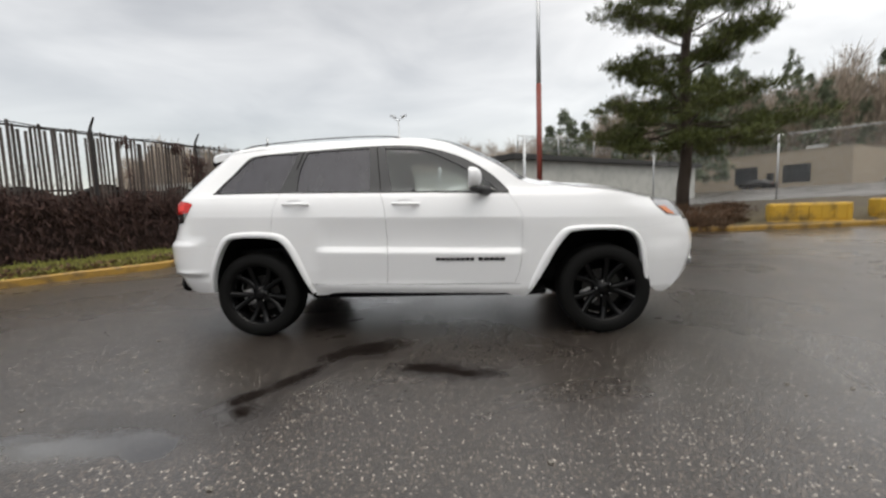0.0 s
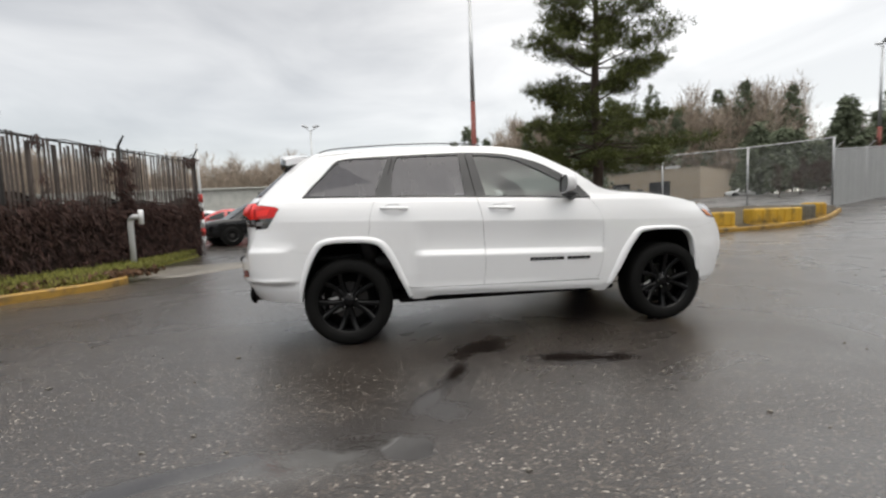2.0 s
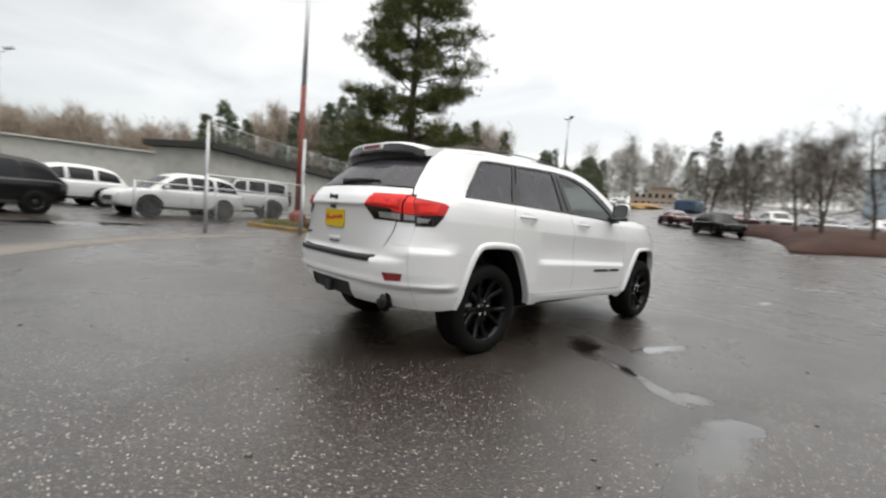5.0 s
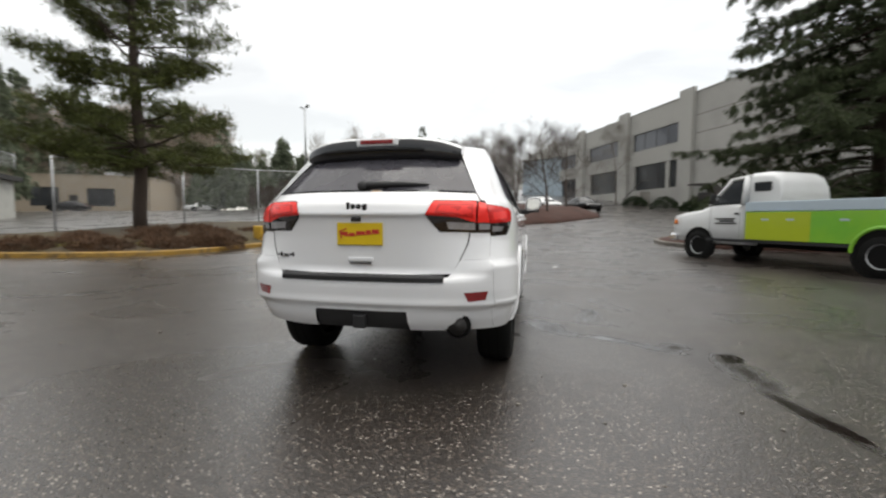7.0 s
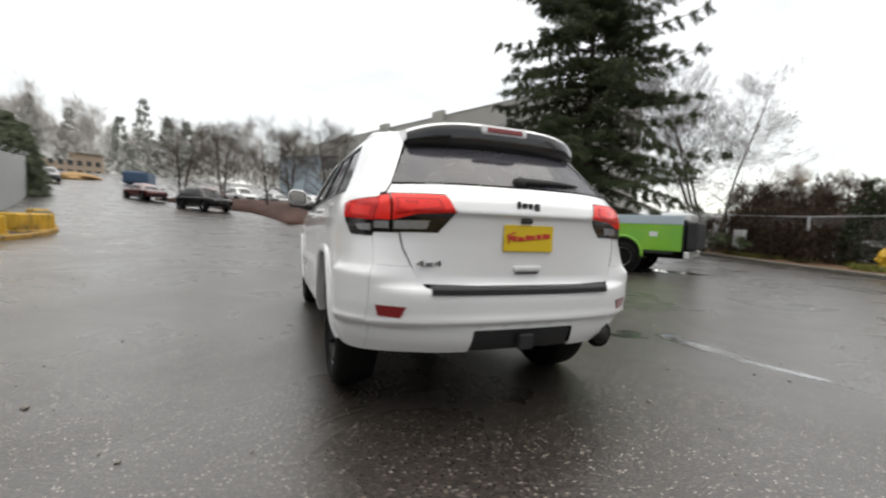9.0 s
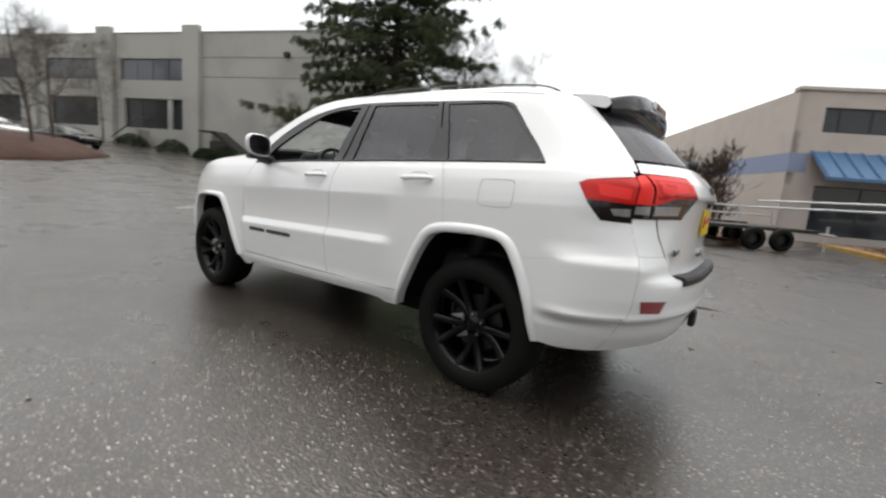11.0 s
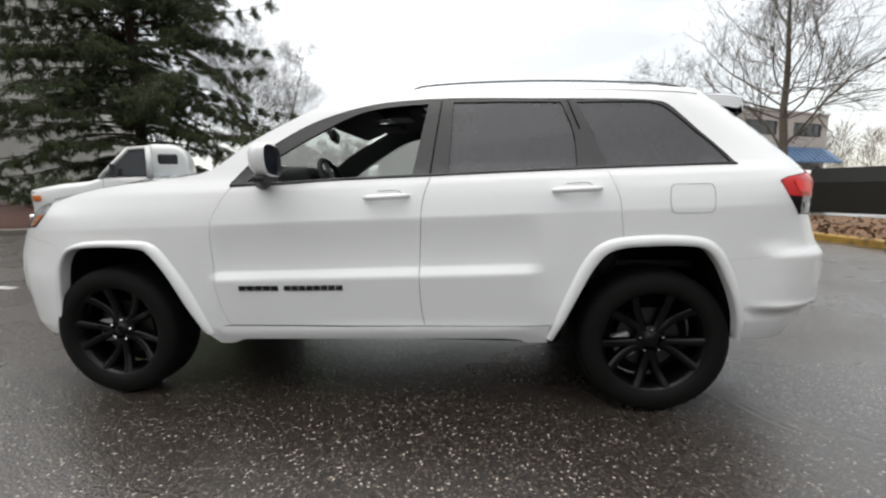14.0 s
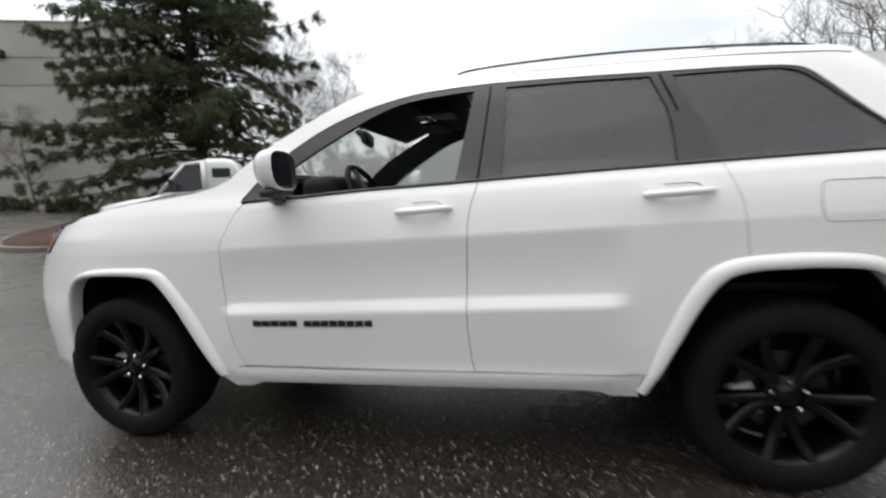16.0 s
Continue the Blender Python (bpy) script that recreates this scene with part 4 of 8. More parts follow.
HOOD_EDGE = catmull([(2.0, 1.075), (1.774, 1.103), (1.643, 1.135), (1.463, 1.168), (1.288, 1.192), (1.117, 1.207), (.982, 1.222), (.881, 1.240), (.79, 1.275)], 4)
ROOF_EDGE = catmull([(.79, 1.275), (.70, 1.345), (.584, 1.425), (.445, 1.50), (.31, 1.568), (.178, 1.622), (.018, 1.656), (-.138, 1.675), (-.32, 1.684), (-.59, 1.682), (-.88, 1.674),
                     (-1.302, 1.657), (-1.574, 1.634), (-1.69, 1.617), (-1.76, 1.60)], 4)
TRIM_TOP = catmull([(-1.785, 1.246), (-1.72, 1.325), (-1.64, 1.41), (-1.57, 1.49), (-1.51, 1.548), (-1.43, 1.568), (-1.286, 1.579), (-1.012, 1.591), (-.589, 1.608), (-.326, 1.611),
                    (-.087, 1.598), (.099, 1.561), (.291, 1.497), (.46, 1.405), (.60, 1.300), (.70, 1.190)], 4)
BELT = [(.70, 1.172), (.44, 1.178), (.136, 1.194), (-.35, 1.208), (-.721, 1.220), (-1.196, 1.232), (-1.507, 1.238), (-1.785, 1.240)]
SEAM_F = catmull([(.723, .442), (.763, .520), (.788, .644), (.802, .826), (.800, .974), (.786, 1.018), (.735, 1.112), (.690, 1.166)], 4)
SEAM_B = catmull([(-.350, 1.207), (-.313, 1.088), (-.301, .922), (-.293, .695), (-.303, .520), (-.318, .455)], 4)
SEAM_C = catmull([(-1.196, 1.231), (-1.224, 1.167), (-1.250, 1.088), (-1.264, .956), (-1.271, .902)], 4)
ARCH_F = catmull([(1.80, .40), (1.785, .60), (1.755, .735), (1.705, .818), (1.63, .862), (1.509, .886), (1.344, .892), (1.190, .889), (1.122, .867), (1.066, .812), (.959, .655), (.869, .471), (.837, .393)], 4)
ARCH_FI = catmull([(1.765, .40), (1.745, .58), (1.715, .735), (1.67, .808), (1.61, .841), (1.501, .855), (1.335, .859), (1.206, .849), (1.151, .824), (1.063, .712), (.984, .573), (.905, .44), (.871, .386)], 4)
ARCH_R = catmull([(-.925, .393), (-.955, .465), (-.985, .550), (-1.053, .711), (-1.104, .805), (-1.153, .862), (-1.228, .896), (-1.352, .911), (-1.475, .914), (-1.597, .906), (-1.67, .880), (-1.725, .820),
                  (-1.778, .715), (-1.82, .585), (-1.85, .40)], 4)
ARCH_RI = catmull([(-.955, .380), (-.985, .445), (-1.02, .520), (-1.11, .706), (-1.16, .787), (-1.21, .835), (-1.286, .857), (-1.386, .864), (-1.486, .867), (-1.600, .860), (-1.655, .834), (-1.705, .765),
                   (-1.755, .66), (-1.795, .545), (-1.825, .40)], 4)
SILL_TOP = [(.84, .428), (.711, .438), (.155, .443), (-.315, .453), (-.945, .464)]
PANE_FRONT = catmull([(.615, 1.193), (.502, 1.293), (.369, 1.376), (.239, 1.449), (.113, 1.513), (-.01, 1.556), (-.159, 1.577), (-.325, 1.585)], 3) + [(-.253, 1.206), (.30, 1.189)]
PANE_REAR = [(-.457, 1.590), (-.437, 1.216), (-.75, 1.226), (-1.063, 1.236), (-1.062, 1.36), (-1.050, 1.445), (-1.002, 1.574), (-.73, 1.585)]
PANE_QUARTER = [(-1.080, 1.570), (-1.212, 1.238), (-1.50, 1.245), *catmull([(-1.765, 1.252), (-1.70, 1.335), (-1.62, 1.415), (-1.55, 1.49), (-1.49, 1.54), (-1.41, 1.560), (-1.25, 1.567)], 3)]
LAMP_SIDE = [(-1.995, 1.178), (-1.965, 1.160), (-2.015, 1.075), (-2.07, 1.005)]


def between(curve, xa, xb):
    """The stretch of a curve between two x (in the curve's own order)."""
    lo, hi = min(xa, xb), max(xa, xb)
    return [p for p in curve if lo <= p[0] <= hi]


def build_suv():
    car = empty("sport_utility_car", None, "white sport utility car, black wheels, driver window open", "car")
    body = empty("body", None)
    body.parent = car

    for sy in (1, -1):
        pl, fl = flank(sy), sy > 0
        S = dict(levels=side_levels, flip=fl)
        # doors
        lower = [(.723, .442), (.155, .447), (-.315, .457)]
        fd = skin("front_door", [SEAM_F + BELT[1:3] + [SEAM_B[0]] + SEAM_B[1:] + [(.155, .447)]], pl, M_WHITE, body, gap=.0014, **S)
        rd_arch = between(ARCH_R, -1.262, -.952)
        skin("rear_door", [SEAM_B[::-1] + BELT[4:5] + SEAM_C + rd_arch[::-1] + [(-.6, .459), (-.33, .456)]], pl, M_WHITE, body, gap=.0014, **S)
        # front wing
        wing = HOOD_EDGE[3:] + [(.74, 1.225), (.694, 1.168)] + SEAM_F[::-1][1:] + [(.78, .432), (.838, .42)] + between(ARCH_F, .84, 1.64)[::-1] + \
            [(1.655, .852), (1.80, .868), (2.00, .893), (2.128, .918)] + front_edge(.925, .94, 2) + [(1.965, .955), (1.875, 1.03), (1.845, 1.075)]
        skin("front_wing", [wing], pl, M_WHITE, body, gap=.0003, **S)
        fb = front_edge(.33, .912, 14) + [(2.128, .918), (2.00, .893), (1.80, .868), (1.655, .852)] + between(ARCH_F, 1.70, 1.81)[::-1] + [(1.80, .40), (1.88, .335)]
        skin("front_bumper_end", [fb], pl, M_WHITE, body, gap=.0003, **S)
        hl = front_edge(.942, 1.07, 6) + HOOD_EDGE[:3] + [(1.85, 1.078), (1.88, 1.03), (1.97, .958)]
        h = skin("headlamp_end", [hl], pl, M_LAMPWHITE, body, off=-.004, **S)
        skin("turn_lamp", [[(1.89, 1.028), (1.965, 1.02), (2.055, .955), (1.975, .966)]], pl, M_AMBER, h, off=.004, levels=side_levels, flip=fl, label="amber turn lamp")
        # rear quarter with the rail over the windows and the windscreen pillar
        q = SEAM_C[::-1] + BELT[6:8] + TRIM_TOP + [(.705, 1.178), (.745, 1.228)] + ROOF_EDGE + rear_edge(1.60, 1.202, 16)[1:] + LAMP_SIDE + rear_edge(1.0, .862, 5) + \
            [(-2.05, .838), (-1.75, .795), (-1.715, .797)] + between(ARCH_R, -1.70, -1.27)[::-1]
        skin("quarter_panel", [q], pl, M_WHITE, body, gap=.0003, **S)
        rb = rear_edge(.862, .40, 36) + [(-1.95, .394), (-1.852, .40)] + between(ARCH_R, -1.85, -1.745)[::-1] + [(-1.715, .797), (-1.75, .795), (-2.05, .838)]
        skin("rear_bumper_end", [rb], pl, M_WHITE, body, gap=.0003, **S)
        sill = SILL_TOP + [(-.925, .393), (-.935, .362), (-.834, .360), (-.793, .378), (-.709, .384), (.167, .367), (.668, .358), (.735, .328), (.816, .325), (.872, .380)]
        skin("sill", [sill], pl, M_WHITE, body, gap=.0010, **S)
        # window surround and panes
        sur = BELT + TRIM_TOP
        skin("window_surround", [sur, PANE_FRONT, PANE_REAR, PANE_QUARTER], pl, M_BLACKTRIM, body, off=-.003, **S)
        part("belt_strip", tube([pl(x, z + .004, .002) for x, z in BELT], .007, 6), M_BLACKTRIM, body, smooth=True)
        skin("door_window", [PANE_REAR], pl, M_PRIVACY, body, off=-.012, flange=0, **S)
        skin("quarter_window", [PANE_QUARTER], pl, M_PRIVACY, body, off=-.010, flange=0, **S)
        if sy < 0:
            skin("door_window", [PANE_FRONT], pl, M_TINT, body, off=-.014, flange=0, **S)
        for a, b in (((-.395, 1.596), (-.344, 1.212)), ((-1.035, 1.580), (-1.085, 1.430))):
            part("pillar_joint", tube([pl(a[0] + (b[0] - a[0]) * k / 5, a[1] + (b[1] - a[1]) * k / 5, -.001) for k in range(6)], .0035, 5), M_UNDER, body)
        # lining inside
        for nm, lp in (("door_lining", [SEAM_F + BELT[1:3] + SEAM_B]), ("door_lining", [SEAM_B[::-1] + BELT[4:5] + SEAM_C + rd_arch[::-1]]), ("quarter_lining", [q]),
                       ("wing_lining", [[p for p in wing if p[0] < 1.2]]), ("pillar_lining", [sur, PANE_FRONT, PANE_REAR, PANE_QUARTER])):
            skin(nm, lp, pl, M_INTERIOR, body, off=-.022 if nm != "pillar_lining" else -.03, flange=0, step=.06, **S)
        # wheel arch mouldings
        for nm, outer, inner in (("front_arch_moulding", ARCH_F, ARCH_FI), ("rear_arch_moulding", ARCH_R, ARCH_RI)):
            rows = []
            for (xo, zo), (xi, zi) in zip(outer, inner):
                row = []
                for k, bulge in ((-.25, -.012), (-.06, .001), (.08, .012), (.3, .019), (.6, .021), (.9, .018), (1.0, .012), (1.02, .0), (1.04, -.03), (1.06, -.045)):
                    kk = min(k, 1.0)
                    x, z = xo + (xi - xo) * kk, zo + (zi - zo) * kk
                    w = half_width(x, z)
                    row.append((x, sy * (w + bulge), z))
                rows.append(row)
            bm = bmesh.new()
            add_grid(bm, rows)
            part(nm, bm, M_WHITE, body, smooth=True)
        # dark wheel housings
        for cx, inner in ((1.40, ARCH_FI), (-1.42, ARCH_RI)):
            rows = []
            for x, z in inner:
                w = half_width(x, z)
                rows.append([(x + (cx - x) * -.02, sy * (w - .030), z + .003), (x, sy * .62, z + .02), (x, sy * .50, z + .02)])
            bm = bmesh.new()
            add_grid(bm, rows)
            cap = [bm.verts.new((x, sy * .50, z + .02)) for x, z in inner]
            bm.faces.new(cap)
            part("wheel_housing", bm, M_UNDER, body)
        # roof rail
        rr = catmull([(-.22, 1.690), (-.30, 1.709), (-.60, 1.717), (-1.03, 1.709), (-1.45, 1.686), (-1.60, 1.668), (-1.68, 1.640)], 5)
        part("roof_rail", tube([(x, sy * (.575 - .02 * abs(x + .9)), z - .001) for x, z in rr], .0052, 8), M_BLACKTRIM, body, "satin black roof rail", smooth=True)
        part("drip_moulding", tube([pl(x, z - .028, .001) for x, z in ROOF_EDGE[26:52]], .0018, 5), M_SILVER, body)
        # handles
        for x0, x1, z0, z1 in ((-.018, -.248, 1.103, 1.113), (-.937, -1.166, 1.129, 1.137)):
            pts = []
            for k in range(9):
                u = k / 8
                x, z = x0 + (x1 - x0) * u, z0 + (z1 - z0) * u
                pts.append(pl(x, z, .008 + .028 * min(1, 3.2 * u, 3.2 * (1 - u))))
            hd = part("door_handle", tube(pts, [.008, .013, .014, .014, .014, .014, .014, .013, .008], 8), M_WHITE, fd if x0 > -.3 else body, smooth=True)
            cup = [(x0 + (x1 - x0) * u, (z0 + z1) / 2 + .012 + dz) for u, dz in ((.18, 0), (.3, .018), (.7, .02), (.82, .004), (.7, -.022), (.3, -.022))]
            # thin silver tube drawn in place of the shaded gap over the handle
            part("handle_shadow_gap", tube([pl(x, z, .003) for x, z in catmull(cup[1:4], 4)], .0022, 5), M_SILVER, hd)
        # name badge on the door: plain black blocks
        x = .655
        badge = empty("name_badge", None)
        badge.parent = body
        letters = [.0435] * 5 + [0] + [.0392] * 8
        for wl_ in letters:
            if wl_ == 0:
                x -= .028
                continue
            z = .632 + .016 * (.66 - x)
            xa = x
            skin("badge_block", [[(xa, z), (xa, z + .026), (xa - wl_ + .005, z + .0265), (xa - wl_ + .005, z + .0005)]], pl, M_BLACKGLOSS, badge, off=.004, flange=.006, step=.02,
                 levels=lambda x_: [], flip=fl)
            x -= wl_
        # door mirror
        rows = []
        for q, (x, sc) in enumerate(((.485, .15), (.480, .45), (.468, .70), (.448, .88), (.425, .98), (.398, 1.0), (.385, .96), (.381, .90))):
            row = []
            for k in range(24):
                a = 2 * math.pi * k / 24
                ca, sa = math.cos(a), math.sin(a)
                yy = math.copysign(abs(ca) ** .62, ca) * .092 * sc
                zz = math.copysign(abs(sa) ** .62, sa) * .080 * sc
                row.append((x, sy * (1.045 + yy - .012 * (zz < 0) * abs(zz) / .08), 1.288 + zz + .06 * yy))
            rows.append(row)
        bm = bmesh.new()
        vs = add_grid(bm, rows, close=True)
        bm.faces.new(vs[0])
        mir = part("door_mirror", bm, M_WHITE, body, smooth=True)
        bm = bmesh.new()
        ring = rows[-1]
        vs = add_grid(bm, [ring, [(x + .012, 1.045 * sy + (y - 1.045 * sy) * .88, 1.288 + (z - 1.288) * .88) for x, y, z in ring]], close=True)
        part("mirror_rim", bm, M_BLACKPLASTIC, mir, smooth=True)
        bm = bmesh.new()
        bm.faces.new([bm.verts.new((x + .011, 1.045 * sy + (y - 1.045 * sy) * .885, 1.288 + (z - 1.288) * .885)) for x, y, z in ring])
        part("mirror_glass", bm, M_CHROME, mir)
        part("mirror_base", box(.392, min(sy * .965, sy * 1.115), 1.186, .462, max(sy * .965, sy * 1.115), 1.222, .017, segments=3), M_BLACKPLASTIC, mir, smooth=True)
        part("mirror_foot", tube([pl(.53, 1.190, -.01), (.47, sy * .97, 1.20), (.44, sy * 1.02, 1.205)], [.042, .034, .02], 10), M_BLACKPLASTIC, mir, smooth=True)

    # fuel door, on the left only
    ring = [(-1.475 - .195 * u, 1.085 + .066 * v) for u, v in ((0, -.45), (.04, -.86), (.14, -1), (.5, -1), (.86, -1), (.96, -.86), (1, -.45), (1, .45), (.96, .86), (.86, 1), (.5, 1), (.14, 1), (.04, .86), (0, .45))]
    part("fuel_door_joint", tube([flank(1)(x, z, .0005) for x, z in catmull(ring + ring[:1], 4)], .0016, 5), M_SILVER, body)

    # bonnet, windscreen and roof
    def cross(xs, zs, bow, p, crown, n=20, limit=1.0):
        w = half_width(xs, zs) * limit
        return [(xs + bow * (1 - abs(u) ** p), u * w, zs + crown * (1 - abs(u) ** 2.4)) for u in (2 * k / n - 1 for k in range(n + 1))]

    rows = []
    ne = len(HOOD_EDGE) - 1
    for i, (x, z) in enumerate(HOOD_EDGE):
        u = i / ne
        r = cross(x, z, .17 * (1 - u) + .10 * u, 3.0 * (1 - u) + 2 * u, .050 * min(1, u * 2.5), 24)
        rows.append([(a, b, c + .012 * min(1, 3 * u) * math.exp(-((abs(b) - .48) / .08) ** 2)) for a, b, c in r])
    bm = bmesh.new()
    add_grid(bm, rows)
    part("bonnet", bm, M_WHITE, body, smooth=True)
    for sy in (1, -1):
        seam = [(1.85, 1.085 + .012), (1.62, 1.128), (1.40, 1.166), (1.22, 1.192), (1.10, 1.212), (1.05, 1.222)]
        part("bonnet_joint", tube([(x + .03, sy * (half_width(x, z - .02) - .055), z + .014) for x, z in seam], .0025, 5), M_BLACKTRIM, body)
    wind = [p for p in ROOF_EDGE if p[0] >= .05]
    rows = [cross(x, z + .004, .13 - .03 * k / len(wind), 2.0, .03 + .02 * k / len(wind), 20, .965) for k, (x, z) in enumerate(wind)]
    bm = bmesh.new()
    add_grid(bm, rows)
    part("windscreen", bm, M_CLEAR, body, smooth=True)
    part("cowl", tube([(x - .01, y, z - .012) for x, y, z in rows[0]], .03, 6), M_BLACKPLASTIC, body)
    rf = [p for p in ROOF_EDGE if p[0] <= .06]
    rows = [cross(x, z, .10 * (1 - k / len(rf)) - .05 * (k / len(rf)), 2.0, .052, 24) for k, (x, z) in enumerate(rf)]
    bm = bmesh.new()
    vs = add_grid(bm, rows)
    hole = [f for f in bm.faces if all(-.62 < v.co.x < -.16 and abs(v.co.y) < .43 for v in f.verts)]
    bmesh.ops.delete(bm, geom=hole, context="FACES")
    part("roof", bm, M_WHITE, body, smooth=True)
    bm = bmesh.new()
    add_grid(bm, [[(x, y, z + .001) for x, y, z in r] for r in rows])
    rest = [f for f in bm.faces if not all(-.66 < v.co.x < -.12 and abs(v.co.y) < .46 for v in f.verts)]
    bmesh.ops.delete(bm, geom=rest, context="FACES")
    part("sunroof_glass", bm, M_PRIVACY, body, smooth=True)
    bm = bmesh.new()
    add_grid(bm, [[(x, y * .97, z - .045) for x, y, z in r] for r in rows])
    hole = [f for f in bm.faces if all(-.62 < v.co.x < -.16 and abs(v.co.y) < .43 for v in f.verts)]
    bmesh.ops.delete(bm, geom=hole, context="FACES")
    part("headliner", bm, M_HEADLINER, body, smooth=True)

    # tail: hatch, glass, lamps, bumper
    T = dict(levels=rear_levels)
    def both(h):
        return h + [(-y, z) for y, z in h[::-1]]
    hatch = both([(0.0, 1.277), (.40, 1.275), (.690, 1.268), (.722, 1.222), (.455, 1.222), (.412, 1.13), (.495, 1.028), (.668, 1.028), (.655, .95), (.615, .86), (.575, .775), (.30, .768), (0, .766)])
    hatch = [p for i, p in enumerate(hatch) if i == 0 or p != hatch[i - 1]]
    hatch = [p for p in hatch[:-1]] if hatch[0] == hatch[-1] else hatch
    hatch_ob = skin("tailgate", [hatch], tail, M_WHITE, body, gap=.0005, flip=True, **T)
    glass = both([(0.0, 1.60), (.40, 1.595), (.520, 1.575), (.60, 1.44), (.685, 1.281), (.35, 1.287), (0, 1.289)])
    glass = [p for i, p in enumerate(glass) if p != glass[i - 1]]
    skin("rear_window", [glass], tail, M_PRIVACY, body, off=-.004, flange=0, flip=True, **T)
    for sy in (1, -1):
        wrap = tail_edge(sy, 1.60, 1.226, 14) + [(sy * .728, 1.226), (sy * .692, 1.277), (sy * .61, 1.44), (sy * .53, 1.60)]
        skin("tail_pillar", [wrap], tail, M_WHITE, body, flip=True, gap=.0005, **T)
        low = tail_edge(sy, 1.02, .862, 6) + [(sy * .66, .858), (sy * .62, .857), (sy * .662, .95), (sy * .674, 1.022)]
        skin("tail_corner", [low], tail, M_WHITE, body, flip=True, gap=.0005, **T)
        # tail lamp: red upper, smoked lower with the clear reversing lamp, wrapped round the corner
        lamp = skin("tail_lamp", [[(sy * y, z) for y, z in ((.705, 1.218), (.462, 1.218), (.44, 1.19), (.417, 1.13), (.60, 1.118), (.705, 1.085))]], tail, M_RED, body, flip=True, off=.004,
                    label="red wrap-round tail lamp", **T)
        skin("smoked_band", [[(sy * y, z) for y, z in ((.705, 1.085), (.60, 1.118), (.417, 1.13), (.50, 1.030), (.705, 1.024))]], tail, M_SMOKE, lamp, flip=True, off=.002, **T)
        skin("reversing_lamp", [[(sy * y, z) for y, z in ((.70, 1.082), (.535, 1.088), (.55, 1.046), (.70, 1.040))]], tail, M_LAMPWHITE, lamp, flip=True, off=.006, **T)
        skin("inner_glow_ring", [[(sy * y, z) for y, z in ((.69, 1.20), (.49, 1.20), (.47, 1.145), (.60, 1.132), (.69, 1.11))]], tail, M_REDMID, lamp, flip=True, off=.0055, **T)
        skin("inner_lens", [[(sy * y, z) for y, z in ((.68, 1.192), (.50, 1.192), (.485, 1.155), (.60, 1.142), (.68, 1.122))]], tail, M_RED, lamp, flip=True, off=.007, **T)
        skin("wing_lens", [tail_edge(sy, 1.205, 1.085, 5) + [(sy * .715, 1.085), (sy * .715, 1.216)]], tail, M_RED, lamp, flip=True, off=.004, **T)
        skin("wing_smoked", [tail_edge(sy, 1.085, 1.022, 4) + [(sy * .715, 1.024), (sy * .715, 1.085)]], tail, M_SMOKE, lamp, flip=True, off=.002, **T)
        skin("corner_reversing", [tail_edge(sy, 1.076, 1.042, 3) + [(sy * .722, 1.042), (sy * .722, 1.080)]], tail, M_LAMPWHITE, lamp, flip=True, off=.005, **T)
        pl = flank(sy)
        skin("side_lens", [[(-1.997, 1.176), (-1.968, 1.160), (-2.005, 1.093)] + rear_edge(1.082, 1.198, 5)], pl, M_REDMID, lamp, flip=sy > 0, off=.003, levels=side_levels)
        skin("side_lens_core", [[(-2.035, 1.165), (-2.06, 1.112), (-2.165, 1.100), (-2.165, 1.150)]], pl, M_RED, lamp, flip=sy > 0, off=.005, levels=side_levels)
        skin("side_smoked", [[(-2.005, 1.093), (-2.07, 1.006)] + rear_edge(1.004, 1.082, 4)], pl, M_SMOKE, lamp, flip=sy > 0, off=.002, levels=side_levels)
        skin("side_reversing", [[(-2.10, 1.058), (-2.115, 1.030), (-2.17, 1.028), (-2.17, 1.062)]], pl, M_LAMPWHITE, lamp, flip=sy > 0, off=.005, levels=side_levels)
        # low reflector
        skin("reflector", [[(sy * y, z) for y, z in ((.648, .662), (.786, .666), (.772, .612), (.672, .606))]], tail, M_REDDEEP, body, flip=True, off=.003, label="dark red bumper reflector", **T)
    bump = both([(0, .757), (.55, .757), (.585, .80), (.616, .857), (.66, .858)] + tail_edge(1, .862, .40, 36) + [(.60, .412), (.31, .415), (.30, .54), (0, .54)])
    bump = [p for i, p in enumerate(bump) if p != bump[i - 1]]
    skin("rear_bumper", [bump], tail, M_WHITE, body, flip=True, gap=.001, **T)
    skin("tow_panel", [[(-.30, .418), (.30, .418), (.30, .538), (-.30, .538)]], tail, M_BLACKPLASTIC, body, flip=True, off=-.012, label="black tow-hitch cover", **T)
    part("tow_receiver", box(-2.405, -.045, .425, -2.37, .045, .515, .012), M_BLACKPLASTIC, body)
    pad = []
    for k in range(25):
        y = -.53 + 1.06 * k / 24
        x = tail(y, .75)[0]
        pad.append([(x + .05, y, .770), (x - .012, y, .766), (x - .022, y, .754), (x - .022, y, .728), (x + .01, y, .720)])
    bm = bmesh.new()
    vs = add_grid(bm, pad)
    bm.faces.new(vs[0]), bm.faces.new(vs[-1][::-1])
    part("step_pad", bm, M_BLACKPLASTIC, body, "dark grey bumper step pad", smooth=False)
    ex = tail(-.60, .45)[0] - .016
    part("exhaust_tip", tube([(-2.05, -.60, .445), (ex, -.60, .445), (ex - .004, -.60, .445), (ex + .05, -.60, .445)], [.058, .058, .050, .046], 20, cap=False), M_DARKMETAL, body, "dark steel exhaust tip", smooth=True)
    part("exhaust_bore", tube([(ex + .05, -.60, .445), (ex + .06, -.60, .445)], .048, 16), M_UNDER, body)
